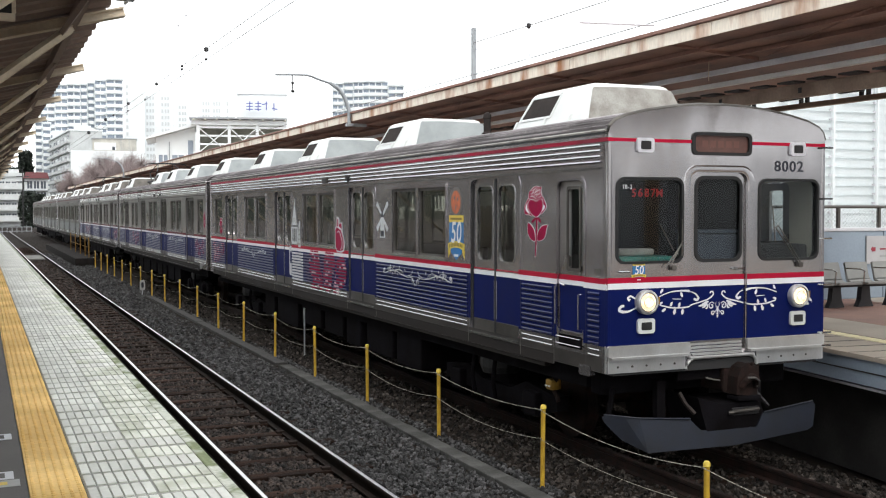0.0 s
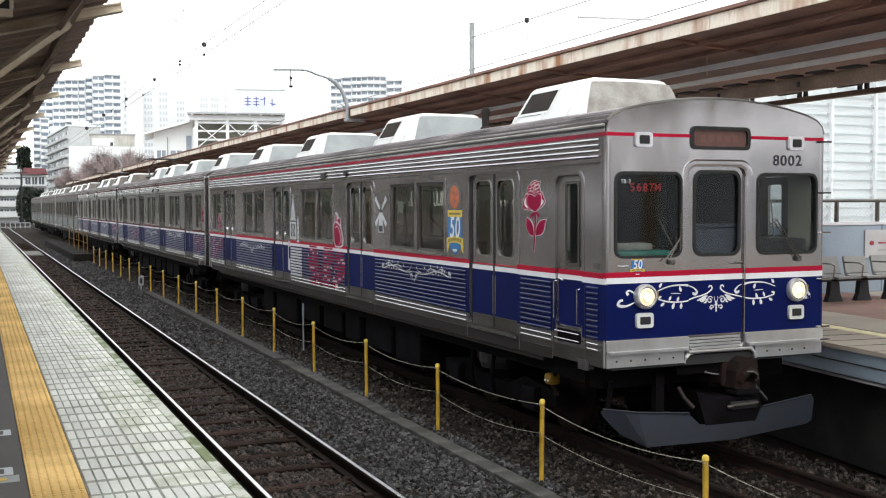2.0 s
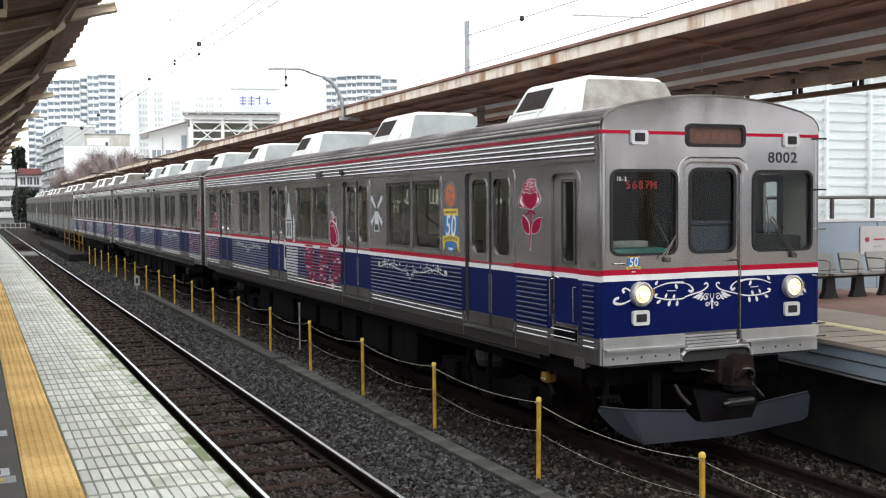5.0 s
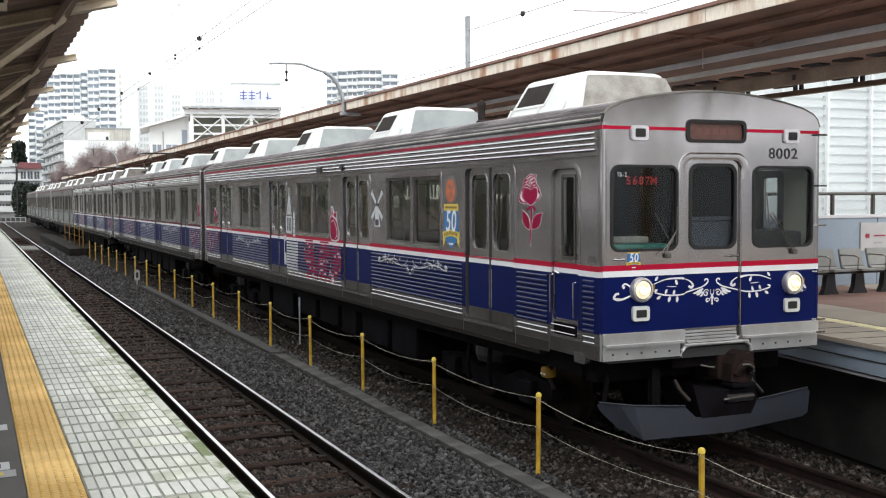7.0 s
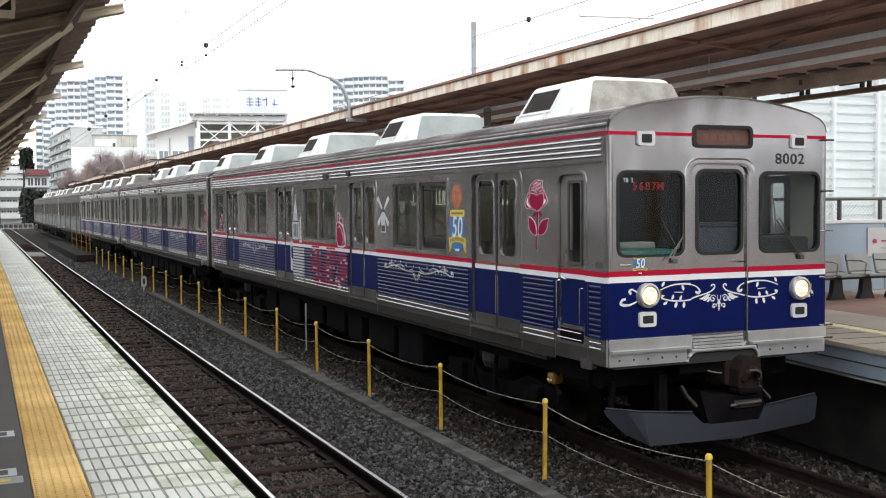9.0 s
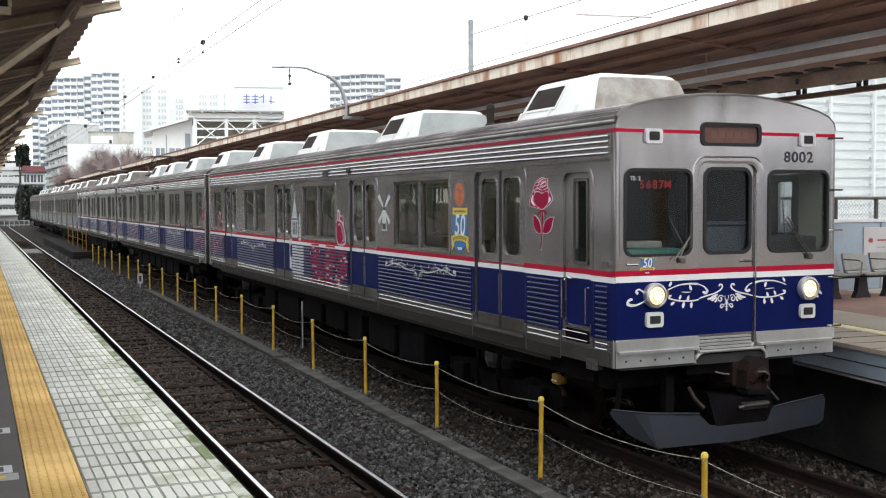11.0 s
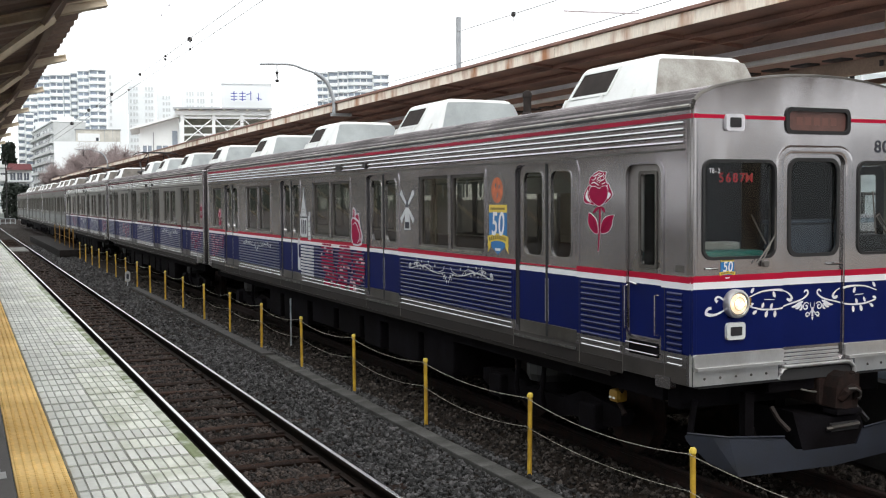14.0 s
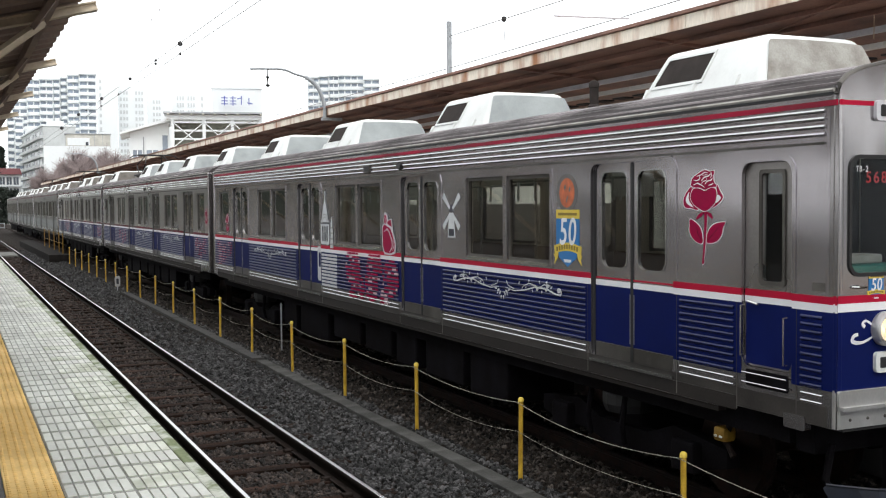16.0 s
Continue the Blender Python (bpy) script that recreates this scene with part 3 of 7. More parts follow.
            for k in range(6):
                bm.faces.new((lo[k], lo[(k + 1) % 6], hi[(k + 1) % 6], hi[k]))
            bm.faces.new(hi)
    proto = part("tactile_block", bm, TACTILE, pl)
    proto.location = (0.390, 2.6, z)
    for r in range(1, 120):
        again(proto, "tactile_block", pose(0.390, 2.6 + 0.302 * r, z + rng.uniform(-0.001, 0.001), 0, 0, rng.uniform(-0.4, 0.4)), pl)
    part("tactile_strip", boxed(0.24, 0.54, 38.8, 150, z - 0.03, z), TACTILE, pl)
    part("tactile_strip", boxed(0.24, 0.54, -30, 2.44, z - 0.03, z), TACTILE, pl)
    # boarding marks on the asphalt
    for y, x0, x1 in ((8.15, 0.02, 0.19), (6.95, -0.02, 0.17)):
        mark = part("boarding_mark", boxed(x0, x1, y - 0.1, y + 0.1, z - 0.003, z - 0.001), SILVER_PRINT, pl, "worn white boarding mark")
        part("mark_centre", boxed(x0 + 0.03, x1 - 0.05, y - 0.06, y + 0.06, z - 0.002, z + 0.0005), ASPHALT, mark)
    mark = part("boarding_mark", boxed(-0.02, 0.20, 6.66, 6.83, z - 0.003, z - 0.001), GREY_PRINT, pl, "worn grey and yellow boarding mark")
    part("mark_centre", boxed(0.02, 0.13, 6.71, 6.78, z - 0.002, z + 0.0005), YELLOW_PRINT, mark)
    # unseen walls that close the place and darken the reflections on the train
    tagged(part("wall_west", boxed(-8.2, -8.0, -30, 42, -0.5, 2.9), WALL_SHADE, label="plain low dark wall, unseen, added to dim the train's reflections"), category="wall", kind="structure")
    tagged(part("wall_south", boxed(-8.2, 24.0, -31, -30.8, -0.5, 3.4), FACADE_GREY, label="plain grey wall, unseen, added to darken the cab front's reflections"), category="wall", kind="structure")
    tagged(part("wall_east", boxed(23.8, 24.0, -30.8, 19.2, -0.5, 4.4), FACADE_GREY, label="plain grey wall, unseen, added to darken the cab front's reflections"), category="wall", kind="structure")


def near_canopy():
    """Corrugated sheets on cream rafters with struts, rising towards the track."""
    def roof_z(x):
        return 4.37 + 0.26 * (x - 1.0) if x > -2.2 else 4.37 - 0.832 - 0.26 * (x + 2.2)
    can = empty("canopy_near", pose(0, 0, 0), "brown corrugated platform canopy on cream-painted steel frames", "canopy", kind="structure")
    bm = bmesh.new()
    top, bot = [], []
    y, k = -12.0, 0
    xs = (-5.4, -2.2, 1.0)
    while y < 75:
        h = (0.0, 0.075, 0.075, 0.0)[k % 4]
        top.append([bm.verts.new((x, y, roof_z(x) + h)) for x in xs])
        bot.append([bm.verts.new((x, y, roof_z(x) + h - 0.004)) for x in xs])
        y += (0.07, 0.12, 0.07, 0.13)[k % 4]
        k += 1
    for ring in (top, bot):
        for a, b in zip(ring, ring[1:]):
            bm.faces.new((a[0], a[1], b[1], b[0]))
            bm.faces.new((a[1], a[2], b[2], b[1]))
    part("corrugated_sheet", bm, CORRUGATED, can)
    for x in (-4.6, -1.6, 0.05, 0.72):
        part("purlin", boxed(x - 0.03, x + 0.03, -12, 75, roof_z(x) - 0.11, roof_z(x) - 0.005, 0.006), CORRUGATED if x > 0.5 else CREAM, can)
    slope = math.degrees(math.atan(0.26))
    for i in range(-3, 17):
        y = 9.0 + 3.62 * i
        arm = bmesh.new()
        box(arm, -3.3, 0, -0.035, 0.035, -0.06, 0.0, 0.005)
        box(arm, -3.3, 0, -0.06, 0.06, -0.006, 0.006)
        box(arm, -3.3, 0, -0.06, 0.06, -0.066, -0.056)
        ob = part("rafter", arm, CREAM, can)
        ob.matrix_basis = pose(1.10, y, roof_z(1.10) - 0.04, 0, -slope, 0)
        st = bmesh.new()
        for dy in (-0.06, 0.05):
            tube(st, [(-2.1, y + dy, 1.95), (0.70, y + dy, roof_z(0.70) - 0.12)], 0.035, 4)
        part("strut", st, CREAM, can)
        if i > -2:
            part("strut", tube(bmesh.new(), [(0.62, y, roof_z(0.6) - 0.15), (0.72, y - 1.3, roof_z(0.72) - 0.10)], 0.028, 4), CORRUGATED, can)
        if i % 2 == 0:
            part("column", boxed(-2.3, -2.1, y - 0.1, y + 0.1, 1.09, 3.45, 0.01), CREAM, can)
    # fittings under the edge
    lamp = empty("platform_lamp", pose(1.02, 7.75, 4.27), "white fluorescent lamp box under the canopy edge", "lamp")
    part("housing", boxed(-0.07, 0.07, -0.5, 0.5, 0.0, 0.07, 0.012), AC_SHELL, lamp)
    part("tube", tube(bmesh.new(), [(0.0, -0.45, -0.02), (0.0, 0.45, -0.02)], 0.012, 8), WHITE_FILM, lamp)
    part("bracket", boxed(-0.02, 0.02, -0.03, 0.03, 0.1, 0.2), CREAM, lamp)
    sign = empty("hanging_clock_box", pose(0.10, 7.3, 3.93), "dark hanging display box with a pale rim", "display box")
    part("case", boxed(-0.42, 0.12, -0.08, 0.08, 0.0, 0.5, 0.01), RUBBER, sign)
    part("rim", boxed(-0.43, 0.13, -0.095, -0.07, -0.03, 0.02, 0.006), CREAM, sign)
    part("rim", boxed(0.11, 0.135, -0.095, -0.07, 0.02, 0.3, 0.006), CREAM, sign)
    part("hanger", boxed(-0.02, 0.02, -0.02, 0.02, 0.5, 0.52), IRON, sign)


# ---- fence between the tracks ----
def fence():
    fe = empty("rope_fence", pose(0, 0, 0), "yellow steel posts joined by two sagging ropes", "fence")
    post_bm = bmesh.new()
    lathe(post_bm, [(0.024, -0.30), (0.024, 0.665), (0.028, 0.668), (0.028, 0.69), (0.018, 0.703)], Matrix(), 12)
    proto = part("post", post_bm, YELLOW, fe, smooth=True)
    cap_bm = lathe(bmesh.new(), [(0.0295, 0.664), (0.0295, 0.69), (0.019, 0.706), (0.004, 0.71)], Matrix(), 12)
    cap = part("post_cap", cap_bm, YELLOW_PRINT, proto, smooth=True)
    hook = part("eyelet", tube(bmesh.new(), [(-0.02, 0.0, 0.655), (-0.05, 0.0, 0.66)], 0.011, 6), CHROME, proto)
    hook2 = part("eyelet", tube(bmesh.new(), [(-0.02, 0.0, 0.355), (-0.05, 0.0, 0.36)], 0.011, 6), CHROME, proto)
    ys = [1.45 + 2.7 * i for i in range(21)]
    rng = random.Random(4)
    tops = []
    for i, y in enumerate(ys):
        lean = pose(5.30, y, 0, rng.uniform(-0.5, 0.5), rng.uniform(-0.6, 0.6), 0)
        if i == 0:
            proto.matrix_basis = lean
        else:
            q = again(proto, "post", lean, fe)
            again(cap, "post_cap", Matrix(), q)
            again(hook, "eyelet", Matrix(), q)
            again(hook2, "eyelet", Matrix(), q)
        tops.append([lean @ Vector((-0.045, 0, h)) for h in (0.66, 0.36)])
    for a, b in zip(tops, tops[1:]):
        for k in (0, 1):
            sag = 0.085 * rng.uniform(0.8, 1.2)
            pts = [a[k].lerp(b[k], t / 14) - Vector((0, 0, sag * 4 * (t / 14) * (1 - t / 14))) for t in range(15)]
            part("rope", tube(bmesh.new(), pts, 0.0036 if k == 0 else 0.003, 5, False), ROPE, fe, smooth=True)
    # taller posts on the crossing deck far along the track
    dk = empty("crossing_deck", pose(0, 0, 0), "low dark concrete crossing deck with yellow guard posts", "deck")
    part("slab", boxed(4.55, 5.55, 58, 84, -0.5, 0.22, 0.03), DARK_DECK, dk)
    for i, y in enumerate((59.0, 61.2, 64.2, 67.5, 71.0)):
        part("guard_post", lathe(bmesh.new(), [(0.026, 0.215), (0.026, 1.28), (0.015, 1.31)], pose(5.32, y, 0), 8), YELLOW_DULL, dk)
    for h in (0.75, 1.22):
        part("guard_rail", tube(bmesh.new(), [(5.32, 59.0, h), (5.32, 71.0, h)], 0.011, 6), YELLOW_DULL, dk)
    mk = empty("marker_post", pose(5.78, 19.95, -0.2), "thin grey marker post with a white head", "post")
    part("pole", lathe(bmesh.new(), [(0.016, 0.0), (0.016, 0.92), (0.008, 0.95)], Matrix(), 10), GALV, mk)
    part("head", lathe(bmesh.new(), [(0.018, 0.86), (0.018, 1.0), (0.008, 1.01)], Matrix(), 10), AC_END_PALE, mk)
    sg = empty("track_sign", pose(5.12, 37.5, -0.2), "small white rounded track sign on a stake", "sign")
    part("plate", prism(bmesh.new(), [rrect(-0.09, 0.09, 0.16, 0.52, 0.07)], lambda a, b, d: (a, d, b), -0.01, 0.01), GREY_PRINT, sg)
    part("stake", boxed(-0.02, 0.02, 0.012, 0.03, 0.0, 0.4), GALV, sg)
    part("symbol", prism(bmesh.new(), [rrect(-0.04, 0.04, 0.25, 0.44, 0.03)], lambda a, b, d: (a, d, b), -0.014, -0.010), INK, sg)
    bx = empty("track_box", pose(3.0, 68, -0.16), "flat concrete cover board between the rails", "cover")
    part("board", boxed(-0.48, 0.48, -2.5, 2.5, 0.0, 0.09, 0.02), CONCRETE, bx)


# ---- far platform ----
def far_platform():
    z = 1.1
    turn = math.radians(7)

    def edge(y):
        return 8.72 + (math.tan(turn) * (y - 7.0) if y < 12 else math.tan(turn) * 5.0)
    ys = [-30, 3.0, 7.0, 9.5, 12.0, 40, 130]
    ex = [edge(max(y, 3.0)) for y in ys]

    def slab(name, x0, x1, z0, z1, material, parent, label=""):
        """A strip that follows the platform's edge, from x0 to x1 behind it."""
        line = [(e + x0, y) for e, y in zip(ex, ys)] + [(e + x1, y) for e, y in zip(ex, ys)][::-1]
        return part(name, prism(bmesh.new(), [line], lambda a, b, d: (a, b, d), z0, z1), material, parent, label)
    # Slab coloured dark for the shade below the platform edge.
    pl = slab("platform_far", 0.75, 12.0, -0.5, z - 0.03, DARK_CONCRETE, None, "concrete station platform behind the train")
    tagged(pl, category="platform", kind="structure")
    slab("coping", 0.0, 0.32, z - 0.05, z, PAVE, pl, "worn paved platform edge")
    slab("edge_wall", 0.04, 0.18, z - 0.34, z - 0.055, PANEL_BLUE, pl, "blue-grey concrete edge")
    slab("edge_wall", 0.10, 0.2, z - 0.40, z - 0.37, GREY_BEAM, pl, "blue-grey concrete edge")
    slab("edge_joint", 0.03, 0.05, z - 0.20, z - 0.185, DARK_CONCRETE, pl)
    slab("edge_deck", 0.18, 0.80, z - 0.16, z - 0.035, DARK_CONCRETE, pl)
    slab("paving", 0.32, 0.95, z - 0.03, z - 0.002, PAVE, pl)
    slab("paving", 1.25, 2.3, z - 0.03, z - 0.002, PAVE, pl)
    slab("red_paving", 2.3, 5.0, z - 0.03, z, PINK_PAVE, pl, "reddish paving under the benches")
    slab("paving", 5.0, 12.0, z - 0.03, z - 0.003, PAVE, pl)
    bm = boxed(-0.10, 0.10, -0.145, 0.145, -0.03, -0.012, 0.003)
    for k in range(5):
        box(bm, -0.095, 0.095, -0.140 + 0.058 * k, -0.104 + 0.058 * k, -0.013, 0.008)
    proto = part("tactile_block", bm, TACTILE_PALE, pl)
    proto.matrix_basis = pose(edge(4.0) + 1.05, 4.0, z, 0, 0, -7)
    for i in range(1, 60):
        y = 4.0 + 0.30 * i
        again(proto, "tactile_block", pose(edge(y) + 1.05, y, z, 0, 0, -7 if y < 12 else 0), pl)
    for i in range(24):
        y = 4.15 + 0.45 * i
        part("paving_joint", boxed(0.01, 0.93, -0.008, 0.008, -0.01, 0.0015), DARK_CONCRETE, pl).matrix_basis = pose(edge(y), y, z, 0, 0, -7 if y < 12 else 0)
    # low panelled wall with a mesh rail on it
    wall = empty("platform_rear_wall", pose(0, 14.6, z), "pale blue panelled wall with a mesh guard rail", "wall", kind="structure")
    for i in range(6):
        part("panel", boxed(11.2 + 2.0 * i, 13.18 + 2.0 * i, -0.04, 0.04, 0.0, 1.22, 0.01), PANEL_BLUE, wall)
    part("cap_rail", boxed(11.2, 23.2, -0.06, 0.06, 1.22, 1.28, 0.01), GREY_BEAM, wall)
    part("top_rail", tube(bmesh.new(), [(11.2, 0, 1.66), (23.2, 0, 1.66)], 0.028, 8), STEEL_DIRTY_DARK, wall)
    for i in range(13):
        part("upright", boxed(11.2 + 0.97 * i, 11.25 + 0.97 * i, -0.03, 0.03, 1.28, 1.64), STEEL_DIRTY_DARK, wall)
    bm = bmesh.new()
    for i in range(150):
        for dx in (-0.19, 0.19):
            tube(bm, [(11.3 + 0.08 * i, 0, 1.29), (11.3 + 0.08 * i + 2 * dx, 0, 1.65)], 0.003, 3)
    tagged(part("wire_mesh", bm, GALV, wall), kind="stuff")
    # tall louvred screen behind
    scr = empty("louvred_screen", pose(0, 19.5, z), "tall white louvred screen with posts", "screen", kind="structure")
    for i in range(24):
        bm = bmesh.new()
        h = 0.20 + 0.22 * i
        vs = [bm.verts.new(q) for q in ((14.0, -0.045, h), (34.0, -0.045, h), (34.0, 0.02, h + 0.232), (14.0, 0.02, h + 0.232))]
        bm.faces.new(vs)
        bmesh.ops.solidify(bm, geom=bm.faces[:], thickness=0.012)
        part("louvre_slat", bm, PANEL_WHITE, scr)
    for i in range(12):
        x = 14.46 + 1.375 * i
        part("screen_post", boxed(x - 0.025, x + 0.035, -0.16, -0.07, 0.0, 5.5, 0.01), PANEL_WHITE, scr)
        # Grey blocks beside each post mark the dark ends of the slats.
        for k in range(24):
            part("slat_bracket", boxed(x - 0.075, x - 0.027, -0.10, -0.046, 0.20 + 0.22 * k, 0.252 + 0.22 * k), GREY_BEAM, scr)
    # notice on the wall
    sg = empty("wall_notice", pose(15.05, 14.53, 1.99), "white notice with a dark red arrow mark", "sign")
    part("board", boxed(-0.30, 0.9, 0, 0.02, -0.27, 0.24, 0.006), NOTICE, sg)
    part("arrow_mark", prism(bmesh.new(), [[(-0.20, 0), (-0.15, 0.055), (-0.15, 0.035), (-0.09, 0.04), (-0.09, -0.04), (-0.15, -0.035), (-0.15, -0.055)]], lambda a, b, d: (a, d, b), -0.006, -0.001), SIGN_RED, sg)
    for x0, x1, h in ((0.02, 0.3, 0.0), (0.02, 0.22, -0.13)):
        part("text_bar", boxed(x0, x1, -0.005, -0.001, h - 0.012, h + 0.015), SIGN_RED if h == 0 else GREY_PRINT, sg)


def bench_row():
    be = empty("platform_bench", pose(12.92, 13.35, 1.1, 0, 0, 0), "row of grey moulded seats on a dark pedestal bench", "bench", "platform benches")
    part("beam", boxed(-0.9, 2.2, -0.05, 0.05, 0.33, 0.40, 0.01), IRON, be)
    for x in (-0.05, 0.58, 1.21, 1.84):
        bm = prism(bmesh.new(), [[(-0.17, 0), (0.17, 0), (0.11, 0.12), (0.08, 0.36), (-0.08, 0.36), (-0.11, 0.12)]], lambda a, b, d: (x + a, d, b), -0.05, 0.05)
        part("pedestal", bm, IRON, be)
    for i in range(5):
        x = -0.55 + 0.61 * i
        bm = bmesh.new()
        prof = [(-0.26, 0.42), (0.12, 0.40), (0.20, 0.44), (0.28, 0.73), (0.315, 0.72), (0.24, 0.41), (0.15, 0.36), (-0.26, 0.385)]
        prism(bm, [prof], lambda a, b, d: (d, a, b), x - 0.25, x + 0.25)
        bmesh.ops.bevel(bm, geom=bm.edges[:], offset=0.012, segments=2, affect="EDGES")
        part("seat", bm, BENCH, be, smooth=True)
        part("armrest", tube(bmesh.new(), [(x + 0.315, -0.2, 0.40), (x + 0.315, -0.22, 0.60), (x + 0.315, -0.15, 0.63), (x + 0.315, 0.18, 0.63)], 0.014, 6), CHROME, be)
    return be


def far_canopy():
    X, top, bot = 8.80, 5.21, 4.985
    can = empty("canopy_far", pose(0, 0, 0), "brown steel platform canopy with a rust-streaked pale fascia", "canopy", kind="structure")
    y, i = -6.76, 0
    while y < 118:
        part("fascia", boxed(X - 0.02, X, y, y + 3.62 - 0.012, bot, top - 0.045, 0.004), FASCIA, can, "pale fascia plate streaked with rust" if i == 0 else "")
        y, i = y + 3.62, i + 1
    part("roof_edge", boxed(X - 0.07, X + 0.1, -6.76, 118, top - 0.04, top + 0.01, 0.008), BROWN_SOFFIT, can, "dark rusty roof lip")
    part("roof_sheet", prism(bmesh.new(), [[(X, 5.16), (13.4, 4.80), (13.4, 4.86), (X, 5.20)]], lambda a, b, d: (a, d, b), -6.76, 118), BROWN_SOFFIT, can)
    part("soffit", prism(bmesh.new(), [[(X + 0.004, 5.03), (10.4, 4.92), (10.4, 4.95), (X + 0.004, 5.06)]], lambda a, b, d: (a, d, b), -6.76, 118), BROWN_SOFFIT, can)
    for x, z in ((9.35, 4.97), (9.9, 4.93)):
        part("stringer", boxed(x - 0.02, x + 0.02, -6.76, 118, z - 0.035, z + 0.03), BROWN_SOFFIT, can)
    for i in range(30):
        y = -5.76 + 3.62 * i
        bm = prism(bmesh.new(), [[(X + 0.01, 4.99), (10.38, 4.87), (10.38, 4.92), (X + 0.01, 5.04)]], lambda a, b, d: (a, d, b), y - 0.03, y + 0.03)
        part("bracket_arm", bm, BROWN_SOFFIT, can)
        if i % 3 == 1:
            part("cross_brace", tube(bmesh.new(), [(9.1, y + 0.2, 4.95), (10.3, y + 3.3, 4.90)], 0.012, 4), BROWN_SOFFIT, can)
    part("duct", boxed(10.42, 10.50, -6.76, 118, 4.785, 4.865, 0.012), GREY_BEAM, can, "grey cable duct under the canopy")
    part("duct", boxed(10.93, 11.03, -6.76, 118, 4.685, 4.76, 0.012), DUCT_LIT, can, "cable duct under the canopy, coloured paler for the light on it")
    part("main_beam", boxed(11.32, 11.46, -6.76, 118, 4.40, 4.60, 0.01), STAINED, can, "stained cream main beam")
    part("lower_beam", boxed(12.35, 12.47, -6.76, 118, 4.37, 4.45, 0.01), STAINED, can, "brown rear rail")
    part("rear_purlin", boxed(13.2, 13.35, -6.76, 118, 4.72, 4.82), BROWN_SOFFIT, can)
    for i in range(8):
        y = 1.4 + 14.48 * i
        part("column", boxed(11.31, 11.51, y - 0.1, y + 0.1, 1.07, 4.40, 0.01), CREAM, can)
    # Dark boxes in place of the shaded slots along the main beam.
    for i in range(70):
        y = 1.2 + 0.62 * i
        part("cleat", boxed(11.08, 11.30, y, y + 0.36, 4.60, 4.625), IRON, can)
        if i % 2 == 0:
            part("cleat", boxed(11.465, 11.52, y + 0.3, y + 0.75, 4.39, 4.42), IRON, can)
        if i % 3 == 0:
            part("bolt_plate", boxed(11.305, 11.319, y + 0.1, y + 0.16, 4.46, 4.54), IRON, can)
    for i in range(22):
        y = 1.8 + 1.3 * i
        for dy in (0.0, 0.14):
            part("clamp", boxed(12.37, 12.44, y + dy, y + dy + 0.045, 4.45, 4.62, 0.01), IRON, can)
    for y in (9.3, 12.9):
        part("hanger_rod", tube(bmesh.new(), [(9.95, y, 4.93), (9.95, y, 4.62)], 0.006, 5), CREAM, can)


def overhead_line():
    """Contact and messenger wires over the near track, feeders on a mast, and the arms that hold the far wires."""
    ow = empty("overhead_wire", pose(0, 0, 0), "thin overhead contact wire with hangers and clamps", "overhead wire")
    part("contact_wire", tube(bmesh.new(), [(3.0, 2.0, 4.86), (3.0, 130, 4.86)], 0.004, 5), WIRE, ow)
    part("messenger_wire", tube(bmesh.new(), [(3.0, 2.0, 5.01), (3.0, 130, 5.01)], 0.004, 5), WIRE, ow)
    for y, z, r in ((15.24, 5.0, 0.034), (15.25, 4.86, 0.018), (17.2, 5.01, 0.02), (17.22, 4.96, 0.02), (19.84, 5.01, 0.028), (23.8, 5.02, 0.034), (23.9, 4.87, 0.02), (28.3, 5.03, 0.04), (32.8, 5.0, 0.05), (26.6, 5.0, 0.02), (21.3, 4.87, 0.02)):
        part("clamp", lathe(bmesh.new(), [(r * 0.4, -r), (r, -r * 0.5), (r, r * 0.5), (r * 0.4, r)], pose(3.0, y, z), 8), IRON, ow)
    for y in (15.2, 24, 32.5, 42):
        part("hanger", tube(bmesh.new(), [(3.0, y, 4.86), (3.0, y, 5.01)], 0.003, 4), WIRE, ow)
    for y, z in ((16.8, 5.74), (17.5, 5.70)):
        part("insulator", lathe(bmesh.new(), [(0.006, -0.02), (0.014, -0.012), (0.014, 0.012), (0.006, 0.02)], pose(3.0, y, z), 8), GREY_BEAM, ow)
    part("registration_arm", tube(bmesh.new(), [(1.02, 2.2, 4.50), (2.2, 2.2, 4.95), (3.0, 2.2, 5.01)], 0.02, 6), GALV, ow)
    mast = empty("steel_mast", pose(13.0, 27.5, 1.07), "slim grey steel mast carrying two feeder wires", "mast")
    part("leg", boxed(-0.062, 0.062, -0.05, 0.05, 0.0, 6.82, 0.012), GALV, mast)
    for i in range(9):
        part("step_bolt", boxed(0.062, 0.10, -0.012, 0.012, 0.6 + 0.7 * i, 0.63 + 0.7 * i), GALV, mast)
    part("cross_arm", tube(bmesh.new(), [(0.03, -8.78, 5.50), (-1.78, -8.78, 5.44)], 0.022, 6), GREY_BEAM, mast)
    part("feeder_wire", tube(bmesh.new(), [(0, 0, 6.40), (0, -24.0, 6.15)], 0.011, 5), WIRE, mast)
    part("feeder_wire", tube(bmesh.new(), [(0, 30.0, 5.6), (0, 0, 5.50), (0, -11, 5.58), (0, -24.0, 5.62)], 0.011, 5), WIRE, mast)
    part("dropper", tube(bmesh.new(), [(0, -3.3, 6.35), (0, -3.35, 5.55)], 0.007, 4), WIRE, mast)
    part("wire_clamp", lathe(bmesh.new(), [(0.02, -0.08), (0.06, -0.05), (0.06, 0.04), (0.02, 0.06)], pose(0, -3.3, 6.37), 8), IRON, mast)
